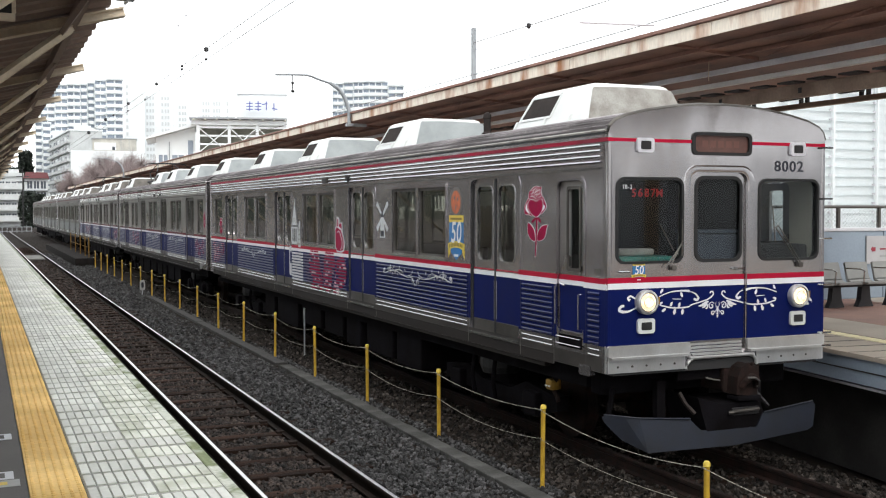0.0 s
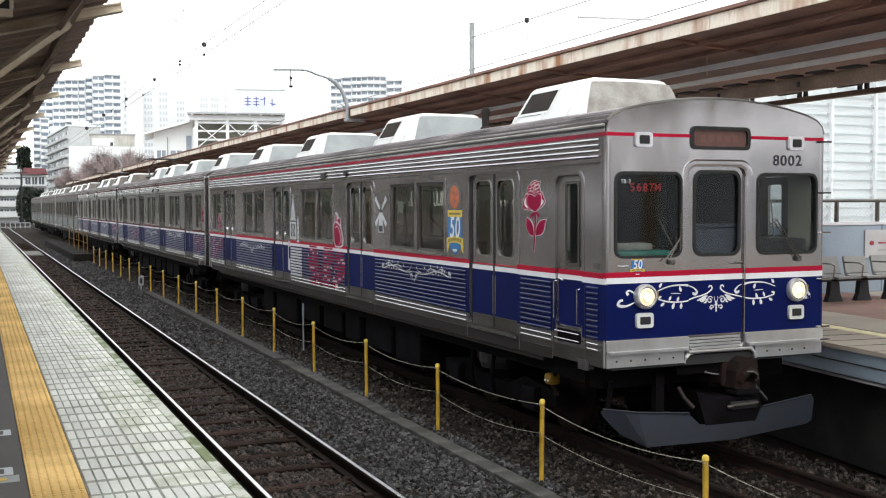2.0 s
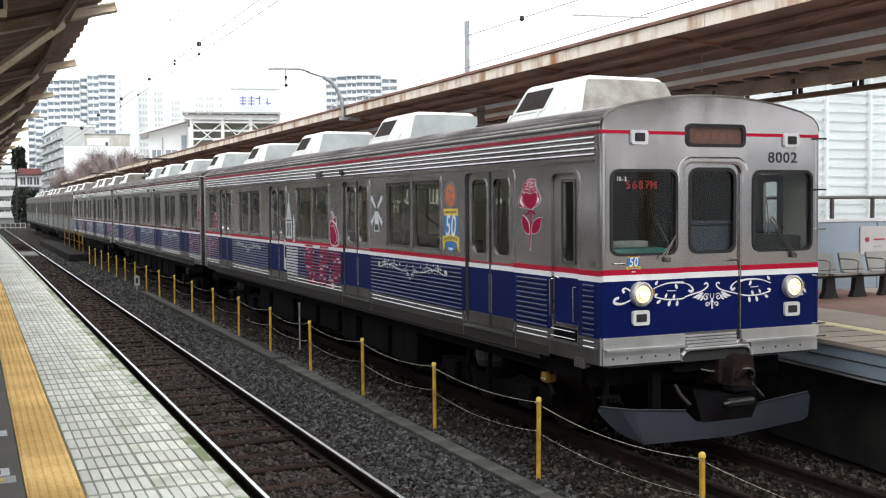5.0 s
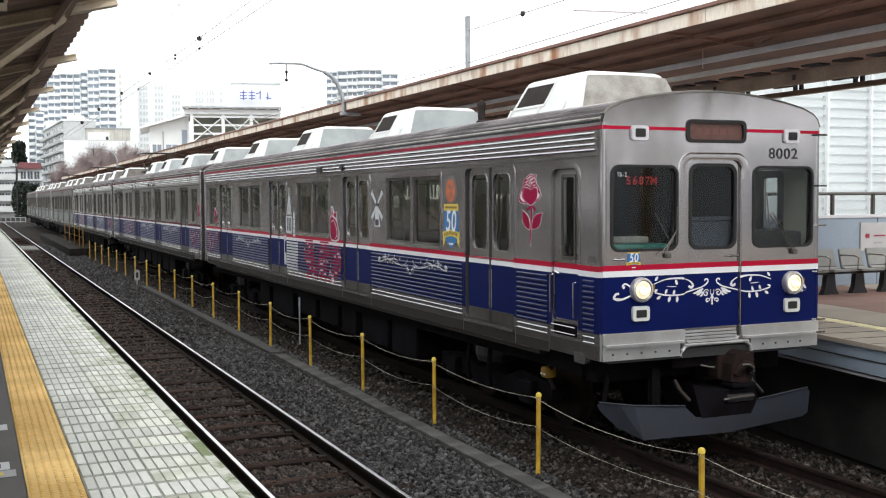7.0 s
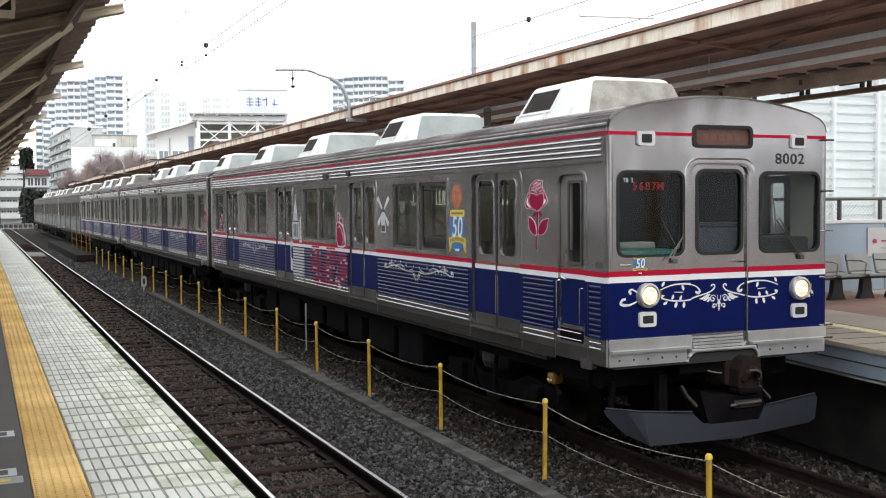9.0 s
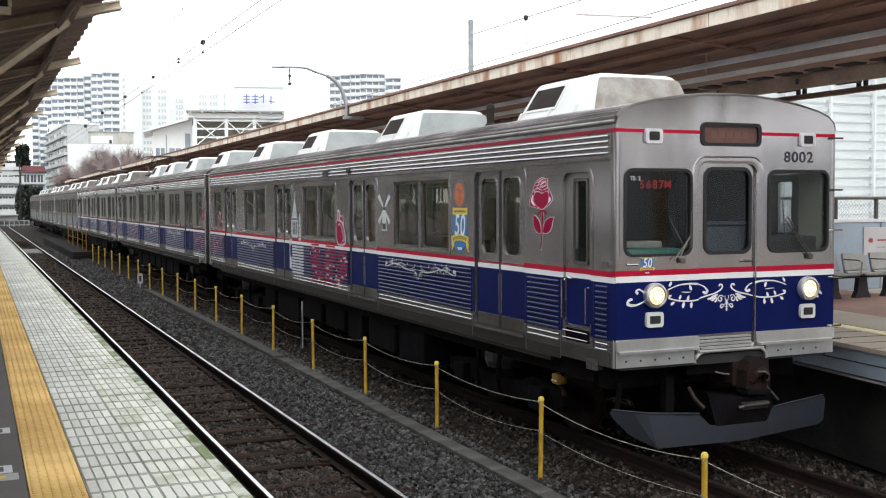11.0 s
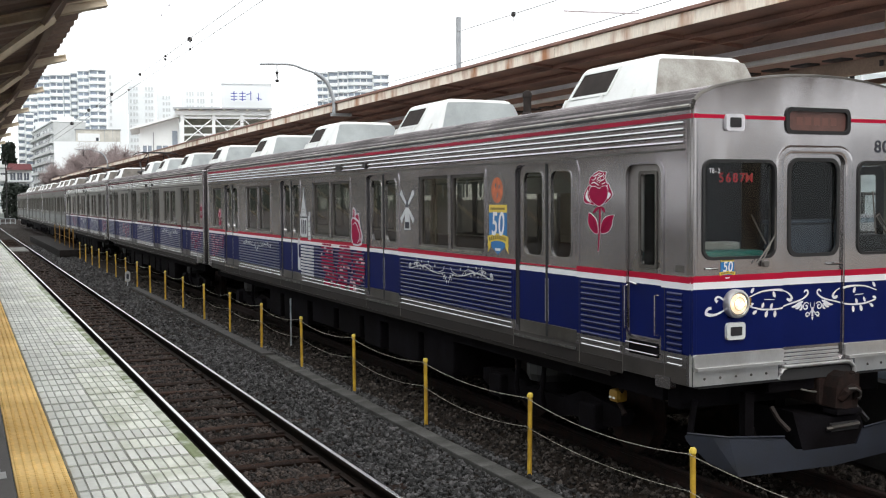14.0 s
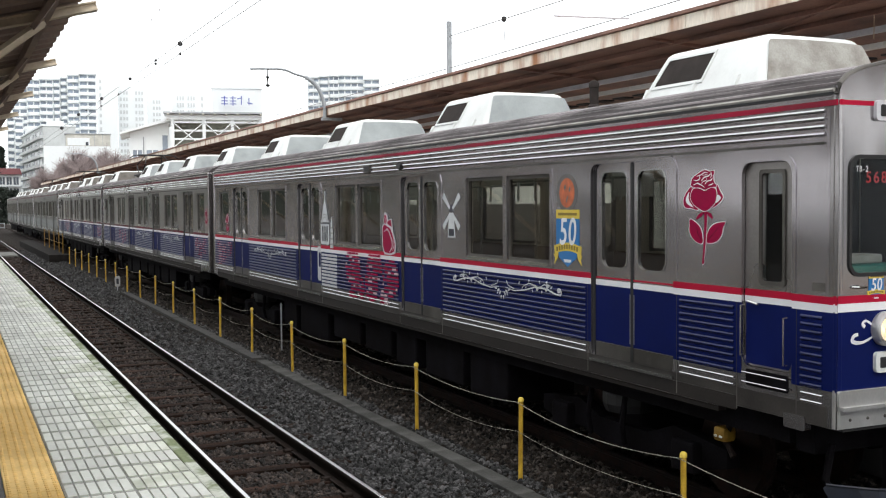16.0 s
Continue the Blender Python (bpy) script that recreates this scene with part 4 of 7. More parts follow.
    for y in (25.9, 72.0):
        arm = empty("wire_support_arm", pose(8.72, y, 4.90), "curved grey steel arm holding an overhead-wire insulator", "support arm", "wire support arms")
        pts = [(0, 0, 0), (0.0, 0, 0.30), (-0.08, 0, 0.58), (-0.21, 0, 0.82), (-0.44, 0, 1.0), (-0.80, 0, 1.11), (-1.09, 0, 1.20), (-1.5, 0, 1.20), (-1.92, 0, 1.18)]
        dense = []
        for k in range(len(pts) - 1):
            p0, p1, p2, p3 = (Vector(pts[min(max(k + o, 0), len(pts) - 1)]) for o in (-1, 0, 1, 2))
            for s in range(5):
                t = s / 5
                dense.append(0.5 * (2 * p1 + (p2 - p0) * t + (2 * p0 - 5 * p1 + 4 * p2 - p3) * t * t + (3 * p1 - 3 * p2 + p3 - p0) * t ** 3))
        part("pole", tube(bmesh.new(), dense[:22], 0.05, 10), GALV, arm, smooth=True)
        part("arm_tube", tube(bmesh.new(), dense[21:] + [Vector(pts[-1])], 0.028, 8), GALV, arm, smooth=True)
        part("foot", boxed(-0.08, 0.45, -0.07, 0.07, -0.05, 0.03, 0.01), GALV, arm)
        part("insulator", lathe(bmesh.new(), [(0.012, 0), (0.012, -0.16), (0.05, -0.20), (0.02, -0.23), (0.012, -0.36), (0.06, -0.40), (0.02, -0.44)], pose(-1.48, 0, 1.19), 10), IRON, arm)


# ---- the train ----
HALF, LENGTH = 1.38, 19.5
DOORS = (2.53, 7.35, 12.17, 16.99)
BAYS = (4.95, 9.76, 14.58)


def left(a, b, d):
    return (-HALF - d, a, b)


def right_side(a, b, d):
    return (HALF + d, a, b)


def face(a, b, d):
    return (a, -d, b)


def plate(name, loops, put, d0, d1, material, parent, label="", smooth=False):
    return part(name, prism(bmesh.new(), loops, put, d0, d1), material, parent, label, smooth)


ARCH = [(1.38, 3.46), (1.355, 3.535), (1.29, 3.595), (1.15, 3.65), (0.9, 3.705), (0.6, 3.752), (0.3, 3.78), (0.0, 3.787)]
ARCH = ARCH + [(-a, b) for a, b in ARCH[-2::-1]]


def write(text, size, step, m, material, parent, wide=1.0, bold=0.0, lean=0.0):
    """A word, one object a character, centred on m."""
    for i, ch in enumerate(text):
        me = lettering(ch, size, bold * size / 0.4, lean)
        me.materials.append(material)
        ob = new("character", me)
        ob.parent = parent
        ob.matrix_basis = m @ pose((i - (len(text) - 1) / 2) * step, 0, 0) @ Matrix.Diagonal((wide, 1, 1, 1))


def air_conditioner(car, u, end=AC_END_PALE):
    """A tapered roof unit with rounded shoulders, dark side grilles and a front end coloured darker than the shell."""
    z0, top = 3.70, 4.19
    bm = bmesh.new()
    lo = [(-0.78, u - 0.89), (0.76, u - 0.89), (0.76, u + 0.90), (-0.78, u + 0.90)]
    hi = [(-0.53, u - 0.72), (0.51, u - 0.72), (0.51, u + 0.74), (-0.53, u + 0.74)]
    a = [bm.verts.new((x, y, z0)) for x, y in lo]
    b = [bm.verts.new((x, y, top)) for x, y in hi]
    for k in range(4):
        bm.faces.new((a[k], a[(k + 1) % 4], b[(k + 1) % 4], b[k]))
    bm.faces.new(b)
    bm.faces.new(a)
    bmesh.ops.recalc_face_normals(bm, faces=bm.faces)
    bmesh.ops.bevel(bm, geom=[e for e in bm.edges if max(v.co.z for v in e.verts) > 4], offset=0.085, segments=5, affect="EDGES", profile=0.5)
    ac = part("air_conditioner", bm, AC_SHELL, car, "pale grey roof air conditioner", True)
    slope = 0.25 / 0.49

    def flank(s):
        return lambda p, q, d: (s * (0.78 - slope * (q - z0) + d), p, q)
    for s in (-1, 1):
        grid = [(u - 0.02, z0 + 0.15), (u + 0.70, z0 + 0.15), (u + 0.62, z0 + 0.40), (u - 0.06, z0 + 0.40)]
        plate("grille", [grid], flank(s), 0.0, 0.004, GRILLE, ac, "dark intake grille")
        rim = [(u - 0.045, z0 + 0.12), (u + 0.74, z0 + 0.12), (u + 0.645, z0 + 0.425), (u - 0.085, z0 + 0.425)]
        plate("grille_frame", [rim, grid], flank(s), 0.0, 0.011, AC_SHELL, ac)
        for k in (-0.55, 0.05, 0.78):
            plate("lug", [[(u + k - 0.02, z0 + 0.03), (u + k + 0.02, z0 + 0.03), (u + k + 0.02, z0 + 0.13), (u + k - 0.02, z0 + 0.13)]], flank(s), 0.0, 0.025, AC_SHELL, ac)
    fr = 0.17 / 0.49
    rim = [(-0.70, z0 + 0.02), (0.68, z0 + 0.02)] + [(0.50 + 0.045 * math.cos(w), z0 + 0.385 + 0.045 * math.sin(w)) for w in (0.2, 0.7, 1.2, 1.57)]
    rim += [(-0.25, z0 + 0.44), (-0.02, z0 + 0.443), (0.22, z0 + 0.44)][::-1] + [(-0.52 - 0.045 * math.cos(w), z0 + 0.385 + 0.045 * math.sin(w)) for w in (1.57, 1.2, 0.7, 0.2)]
    plate("end_panel", [rim], lambda p, q, d: (p, u - 0.89 + fr * (q - z0) - d, q), 0.0, 0.004, end, ac, "grey end, toned darker than the shell")
    return ac


def pantograph(car, u):
    """A raised collector: base frame on insulators, crossed lattice arms and a flat head with drooping horns."""
    pg = part("pantograph", boxed(-0.6, 0.6, u - 0.9, u + 0.9, 3.86, 3.92, 0.01), IRON, car, "dark raised pantograph")
    for s in (-0.5, 0.5):
        for e in (-1, 1):
            part("lower_arm", tube(bmesh.new(), [(s, u + 0.35 * e, 3.92), (s * 0.95, u + 1.0 * e, 4.28)], 0.024, 6), IRON, pg)
            part("upper_arm", tube(bmesh.new(), [(s * 0.95, u + 1.0 * e, 4.28), (s * 0.6, u + 0.12 * e, 4.60)], 0.018, 6), IRON, pg)
            part("insulator", boxed(s - 0.06, s + 0.06, u + 0.7 * e - 0.1, u + 0.7 * e + 0.1, 3.72, 3.86), AC_END, pg)
        part("horn", tube(bmesh.new(), [(s * 1.1, u, 4.63), (s * 1.5, u, 4.60), (s * 1.8, u, 4.50)], 0.020, 6), IRON, pg)
    part("pan_head", boxed(-0.6, 0.6, u - 0.14, u + 0.14, 4.60, 4.65, 0.01), IRON, pg)


def bogie(car, u):
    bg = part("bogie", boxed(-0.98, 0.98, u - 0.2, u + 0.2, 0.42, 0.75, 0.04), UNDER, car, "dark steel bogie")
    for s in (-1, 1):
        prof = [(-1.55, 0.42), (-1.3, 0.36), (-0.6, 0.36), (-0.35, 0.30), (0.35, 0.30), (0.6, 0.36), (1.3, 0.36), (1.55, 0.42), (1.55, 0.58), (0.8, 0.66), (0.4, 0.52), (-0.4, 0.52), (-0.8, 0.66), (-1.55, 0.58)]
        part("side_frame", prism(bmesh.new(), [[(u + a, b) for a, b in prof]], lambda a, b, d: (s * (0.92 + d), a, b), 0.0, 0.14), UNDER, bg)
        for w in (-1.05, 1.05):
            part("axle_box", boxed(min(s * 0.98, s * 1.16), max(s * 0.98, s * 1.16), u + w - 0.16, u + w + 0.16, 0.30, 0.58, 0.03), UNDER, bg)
        part("air_spring", lathe(bmesh.new(), [(0.24, 0.66), (0.27, 0.74), (0.27, 0.84), (0.22, 0.9)], pose(s * 0.98, u, 0), 14), RUBBER, bg)
    sets = []
    for w in (-1.05, 1.05):
        bm = bmesh.new()
        tube(bm, [(-0.78, 0, 0), (0.78, 0, 0)], 0.07, 10)
        for s in (-1, 1):
            lathe(bm, [(0.10, 0.0), (0.30, 0.02), (0.34, 0.0), (0.43, 0.0), (0.43, 0.10), (0.455, 0.11), (0.455, 0.135), (0.1, 0.135)], pose(s * 0.60, 0, 0, 0, -90 * s, 0), 28)
        wh = part("wheelset", bm, RUSTY, bg, "worn steel wheelset", True)
        wh.location = (0, u + w, 0.43)
        sets.append(wh)
    return sets


def arch(a0, a1, b0, b1, foot, top, inner):
    """The outline of a door surround that stands on foot and is open below."""
    def over(p, q, h, r):
        return [(p, foot)] + [(p + r - r * math.cos(w), h - r + r * math.sin(w)) for w in (0, 0.4, 0.8, 1.2, 1.57)] + [(q - r + r * math.sin(w), h - r + r * math.cos(w)) for w in (0, 0.4, 0.8, 1.2, 1.57)] + [(q, foot)]
    return over(a0, a1, top, 0.13) + over(b0, b1, inner, 0.10)[::-1]


def side_wall(car, put, s, look_of, cab):
    """One long side: wall with openings, doors, windows, ribs and paint bands."""
    shown = s < 0
    metal = (STEEL if cab else STEEL_MID) if look_of == "navy" else STEEL_DULL
    red = RED if cab else RED_DULL
    holes = [rrect(c - 0.65, c + 0.65, 1.20, 3.085, 0.10) for c in DOORS]
    holes += [rrect(c - 0.99, c + 0.99, 2.075, 3.02, 0.02, 2) for c in BAYS]
    ends = []
    if cab:
        holes.append(rrect(0.45, 1.00, 1.42, 3.02, 0.09))
        ends.append((18.05, 18.95))
    else:
        ends += [(0.55, 1.45), (18.05, 18.95)]
    holes += [rrect(a, b, 2.075, 3.02, 0.02, 2) for a, b in ends]
    w0 = 0.082 if cab else 0.062
    outline = [(w0, 1.085), (1.02, 1.085), (1.3, 1.045), (18.3, 1.045), (18.6, 1.085), (LENGTH - 0.062, 1.085), (LENGTH - 0.062, 3.46), (w0, 3.46)]
    wall = plate("side_wall", [outline] + holes, put, -0.07, 0.0, metal, car, "brushed stainless steel side")
    plate("lining", [[(0.1, 1.2), (LENGTH - 0.1, 1.2), (LENGTH - 0.1, 3.38), (0.1, 3.38)]] + holes, put, -0.085, -0.073, INTERIOR, wall)
    # windows
    for a, b in [(c - 0.99, c + 0.99) for c in BAYS] + ends:
        two = b - a > 1.5
        m = (a + b) / 2
        fr = plate("window_frame", [rrect(a, b, 2.075, 3.02, 0.02, 2), *([rrect(a + 0.035, m - 0.07, 2.11, 2.985, 0.03), rrect(m + 0.07, b - 0.035, 2.11, 2.985, 0.03)] if two
                   else [rrect(a + 0.035, b - 0.035, 2.11, 2.985, 0.03)])], put, -0.06, -0.022, STEEL_DIRTY_DARK, wall)
        for p, q in ([(a + 0.03, m - 0.065), (m + 0.065, b - 0.03)] if two else [(a + 0.03, b - 0.03)]):
            g = plate("window_pane", [rrect(p, q, 2.1, 2.99)], put, -0.048, -0.042, GLASS, fr)
            g.visible_shadow = False
            if shown:
                plate("window_sill", [rrect(p, q, 2.052, 2.085)], put, 0.0, 0.014, CHROME, fr, "bright metal sill")
        if two and shown:
            plate("window_surround", [rrect(a - 0.05, b + 0.05, 2.03, 3.065, 0.02, 2), rrect(a, b, 2.078, 3.02, 0.02, 2)], put, 0.0, 0.008, metal, fr)
            plate("mullion", [rrect(m - 0.045, m + 0.045, 2.08, 3.02)], put, -0.022, 0.006, metal, fr)
    # doors
    for c in DOORS:
        for k in (-1, 1):
            a, b = (c - 0.65, c - 0.004) if k < 0 else (c + 0.004, c + 0.65)
            p, q = (a + 0.15, b - 0.085) if k < 0 else (a + 0.085, b - 0.15)
            # Rear cars' leaves are darker: the shade of their recesses put into colour.
            leaf = plate("door_leaf", [rrect(a, b, 1.19, 3.09), rrect(p, q, 2.10, 3.0, 0.09, 5)], put, -0.06, -0.03, metal if cab else STEEL_DIRTY_DARK, car, "stainless passenger door leaf with a rounded window")
            g = plate("window_pane", [rrect(p - 0.01, q + 0.01, 2.09, 3.01)], put, -0.05, -0.045, GLASS, leaf)
            g.visible_shadow = False
            if shown:
                plate("kick_plate", [rrect(a + 0.003, b - 0.003, 1.205, 1.366)], put, -0.03, -0.0275, KICK, leaf)
                plate("window_trim", [rrect(p - 0.014, q + 0.014, 2.086, 3.014, 0.1, 5), rrect(p, q, 2.10, 3.0, 0.09, 5)], put, -0.03, -0.024, CHROME if cab else STEEL_DIRTY_DARK, leaf)
                if look_of == "navy":
                    plate("blue_band", [rrect(a + 0.002, b - 0.002, 1.37, 1.918)], put, -0.03, -0.027, BLUE, leaf, "navy blue lower panel")
                    plate("white_band", [rrect(a + 0.002, b - 0.002, 1.918, 1.972)], put, -0.03, -0.0265, WHITE_FILM, leaf)
                    plate("red_band", [rrect(a + 0.002, b - 0.002, 1.985, 2.0)], put, -0.03, -0.0265, red, leaf)
                else:
                    plate("teal_band", [rrect(a + 0.002, b - 0.002, 1.42, 1.9)], put, -0.03, -0.027, TEAL, leaf)
        if shown:
            plate("door_frame", [arch(c - 0.70, c + 0.70, c - 0.65, c + 0.65, 2.034, 3.125, 3.085)], put, 0.0, 0.007, metal, wall)
            for e in (-0.034, 0.028):
                plate("seal_strip", [rrect(c + e, c + e + 0.006, 1.40, 1.86)], put, -0.03, -0.024, GREY_PRINT, wall)
            plate("door_seal", [rrect(c - 0.02, c + 0.02, 1.21, 3.08)], put, -0.03, -0.022, RUBBER, wall)
            plate("door_sill", [rrect(c - 0.66, c + 0.66, 1.175, 1.20)], put, -0.03, 0.018, CHROME, wall, "worn bright door sill")
            plate("edge_seal", [rrect(c + 0.606, c + 0.649, 1.21, 3.02)], put, -0.03, -0.020, RUBBER, wall)
    if not shown and not cab:
        return wall
    if cab:
        # Leaf in a darker steel, which stands in for shade in the recess.
        leaf = plate("cab_door", [rrect(0.455, 0.995, 1.425, 3.015, 0.085), rrect(0.575, 0.80, 2.10, 2.93, 0.03)], put, -0.065, -0.03, STEEL_MID, car, "narrow stainless cab door")
        g = plate("window_pane", [rrect(0.57, 0.805, 2.09, 2.94)], put, -0.055, -0.05, GLASS_CAB, leaf)
        if not shown:
            return wall
        plate("window_trim", [rrect(0.545, 0.83, 2.07, 2.96, 0.03), rrect(0.575, 0.80, 2.10, 2.93, 0.03)], put, -0.03, -0.018, STEEL_DIRTY_DARK, leaf)
        plate("blue_band", [rrect(0.47, 0.98, 1.44, 1.925)], put, -0.03, -0.026, BLUE, leaf, "navy blue lower panel")
        plate("red_band", [rrect(0.456, 0.994, 1.975, 2.03)], put, -0.03, -0.026, RED, leaf)
        plate("white_band", [rrect(0.456, 0.994, 1.925, 1.975)], put, -0.03, -0.026, WHITE_FILM, leaf)
        plate("door_frame", [arch(0.41, 1.04, 0.45, 1.0, 2.034, 3.06, 3.02)], put, 0.0, 0.007, metal, wall)
        for a, z0, z1 in ((0.50, 1.48, 1.84), (0.975, 1.50, 1.90)):
            part("grab_rail", tube(bmesh.new(), [put(a, z0, 0.0), put(a, z0, 0.035), put(a, z1, 0.035), put(a, z1, 0.0)], 0.007, 6), metal, wall)
        part("door_handle", tube(bmesh.new(), [put(0.93, 1.935, 0.0), put(0.78, 1.92, 0.03)], 0.012, 6), CHROME, leaf)
        # Plate stands proud; its black is the shade of a step recess.
        plate("foot_step", [rrect(0.48, 0.95, 1.27, 1.40, 0.02)], put, -0.02, 0.004, UNDER, wall, "black plate in place of a shaded foot step recess")
        for h in (1.30, 1.375):
            part("step_bar", tube(bmesh.new(), [put(0.47, h, 0.03), put(0.96, h, 0.03)], 0.007, 6), STEEL, wall)
        plate("maker_plate", [rrect(0.12, 0.24, 2.065, 2.125)], put, 0.0, 0.004, STEEL_DIRTY_DARK, wall)
        plate("jack_pad", [rrect(0.30, 0.52, 1.02, 1.13, 0.02)], put, -0.05, 0.012, metal, wall)
    # ribbed lower panels between the doors, and paint bands
    spans = []
    cuts = [(0.0, 0.0)] + ([(0.450, 1.0)] if cab else []) + [(c - 0.65, c + 0.65) for c in DOORS] + [(LENGTH, LENGTH)]
    for (p, q), (r, t) in zip(cuts, cuts[1:]):
        spans.append((q + 0.004, r - 0.004))
    for a, b in spans:
        if b - a < 0.1:
            continue
        ra, rb = a + 0.085 + (0.05 if a < 0.1 else 0), b - 0.095 - (0.04 if b > LENGTH - 0.1 else 0)
        if look_of == "navy":
            pan = plate("lower_panel", [rrect(a, b, 1.352, 1.918)], put, 0.0, 0.004, BLUE, wall, "navy blue ribbed panel")
            plate("white_band", [rrect(a, b, 1.918, 1.975)], put, 0.0, 0.0045, WHITE_FILM, wall)
            plate("red_band", [rrect(a, b, 1.975, 2.03)], put, 0.0, 0.0045, red, wall)
        else:
            pan = plate("lower_panel", [rrect(a, b, 1.42, 1.90)], put, 0.0, 0.004, TEAL, wall, "pale teal ribbed panel")
        for k in range(10):
            h = 1.872 - 0.0555 * k
            prof = [(-0.014, 0.0), (-0.011, 0.007), (-0.004, 0.012), (0.004, 0.012), (0.011, 0.007), (0.014, 0.0)]
            bm = bmesh.new()
            v0 = [bm.verts.new(put(ra, h + e, 0.004 + o)) for e, o in prof]
            v1 = [bm.verts.new(put(rb, h + e, 0.004 + o)) for e, o in prof]
            for i in range(5):
                bm.faces.new((v0[i], v0[i + 1], v1[i + 1], v1[i]))
            bm.faces.new(v0)
            bm.faces.new(v1)
            part("rib", bm, BLUE_RIB if look_of == "navy" else TEAL, pan, "", True)
        for h in (1.308, 1.252):
            part("bright_rib", tube(bmesh.new(), [put(ra, h, 0.003), put(rb, h, 0.003)], 0.0075, 6), CHROME, wall)
        for e in (a, b):
            if 0.1 < e < LENGTH - 0.1:
                plate("panel_joint", [rrect(e + (0.044 if e == a else -0.056), e + (0.056 if e == a else -0.044), 1.06, 1.35)], put, 0.0, 0.003, STEEL_DIRTY_DARK, wall)
                if look_of == "navy":
                    plate("panel_step", [rrect(e + (0.047 if e == a else -0.053), e + (0.053 if e == a else -0.047), 1.352, 1.916)], put, 0.004, 0.0055, RUBBER, wall)
    # upper ribs and stripe
    plate("grimy_sill", [rrect(1.06, LENGTH - 0.3, 1.05, 1.165)], put, 0.0, 0.002, GRIME, wall)
    plate("grimy_band", [rrect(1.06, LENGTH - 0.3, 1.169, 1.238)], put, 0.0, 0.002, GRIME_PALE, wall)
    if cab:
        plate("grimy_sill", [rrect(0.09, 1.056, 1.088, 1.236)], put, 0.0, 0.002, GRIME_PALE, wall)
    for h in (3.357, 3.302, 3.245, 3.19):
        part("upper_rib", tube(bmesh.new(), [put(0.13, h, 0.0), put(LENGTH - 0.13, h, 0.0)], 0.015, 8), (CHROME if look_of == "navy" else metal) if h > 3.2 else metal, wall)
    plate("gutter", [rrect(0.13, LENGTH - 0.13, 3.118, 3.136)], put, 0.0, 0.012, STEEL_DIRTY_DARK, wall)
    plate("red_stripe", [rrect(0.02, LENGTH, 3.388, 3.428)], put, 0.0, 0.006, RED_WORN if cab else red, wall, "thin red roof stripe")
    # Black strip on the wall stands in for the shade under the lip.
    plate("drip_gap", [rrect(0.05, LENGTH, 3.468, 3.486)], put, 0.0, 0.004, RUBBER, wall)
    part("rain_lip", tube(bmesh.new(), [put(0.05, 3.50, -0.005), put(LENGTH, 3.50, -0.005)], 0.015, 6), AC_END, wall)
    plate("skirt", [rrect(1.3, 18.3, 0.995, 1.045)], put, -0.10, -0.02, GRIME, wall)
    plate("side_lamp", [rrect(9.15, 9.38, 3.185, 3.29, 0.01)], put, 0.0, 0.03, STEEL_DIRTY_DARK, wall)
    plate("side_lamp_glass", [rrect(9.17, 9.36, 3.2, 3.275)], put, 0.03, 0.034, IRON, wall)
    plate("speaker", [rrect(7.95, 8.08, 3.2, 3.28, 0.03)], put, 0.0, 0.03, IRON, wall)
    return wall


def car_shell(look_of, cab, ends=AC_END_PALE):
    car = new("train_car")
    side_wall(car, left, -1, look_of, cab)
    side_wall(car, right_side, 1, look_of, cab)
    roof = part("roof", prism(bmesh.new(), [ARCH + [(-1.30, 3.44), (1.30, 3.44)]], lambda a, b, d: (a, d, b), 0.03, LENGTH - 0.02), ROOF, car, "dark weathered ribbed roof", True)
    for a, b in ((1.345, 3.545), (1.29, 3.595), (1.22, 3.628), (1.14, 3.654), (1.06, 3.673), (0.98, 3.690), (0.89, 3.708), (0.79, 3.723)):
        for s in (-1, 1):
            part("roof_rib", tube(bmesh.new(), [(s * a, 0.05, b), (s * a, LENGTH - 0.04, b)], 0.013, 5), ROOF_RIB, roof)
    part("floor", boxed(-1.3, 1.3, 0.02, LENGTH - 0.02, 1.06, 1.16), CABIN, car)
    part("inner_ceiling", boxed(-1.28, 1.28, 0.1, LENGTH - 0.1, 3.38, 3.43), INTERIOR, car)
    part("end_wall", boxed(-1.375, 1.375, LENGTH - 0.06, LENGTH, 1.09, 3.46), STEEL_DIRTY_DARK, car)
    for a, b in ((3.3, 6.6), (8.1, 11.4), (12.95, 16.2)):
        for s in (-1, 1):
            bm = boxed(min(s * 0.85, s * 1.28), max(s * 0.85, s * 1.28), a, b, 1.2, 1.6, 0.03)
            box(bm, min(s * 1.18, s * 1.28), max(s * 1.18, s * 1.28), a, b, 1.6, 2.05, 0.02)
            part("long_seat", bm, SEAT, car, "brown long bench seat")
        for y in (a, b):
            for s in (-1, 1):
                part("grab_pole", tube(bmesh.new(), [(s * 0.84, y, 1.16), (s * 0.84, y, 3.38)], 0.017, 8), CHROME, car)
    # Unseen lamp strips, added to brighten what shows through the windows.
    for s in (-0.55, 0.55):
        part("ceiling_lamp", boxed(s - 0.06, s + 0.06, 1.9, LENGTH - 0.5, 3.345, 3.378, 0.01), FILL_STRIP, car, "ceiling lamp strip, added to brighten the car's inside")
    for u in (2.37, 7.54, 12.38, 16.72) if cab else (1.40, 6.0, 10.2, 13.4):
        air_conditioner(car, u, AC_END if cab and u < 3 else ends)
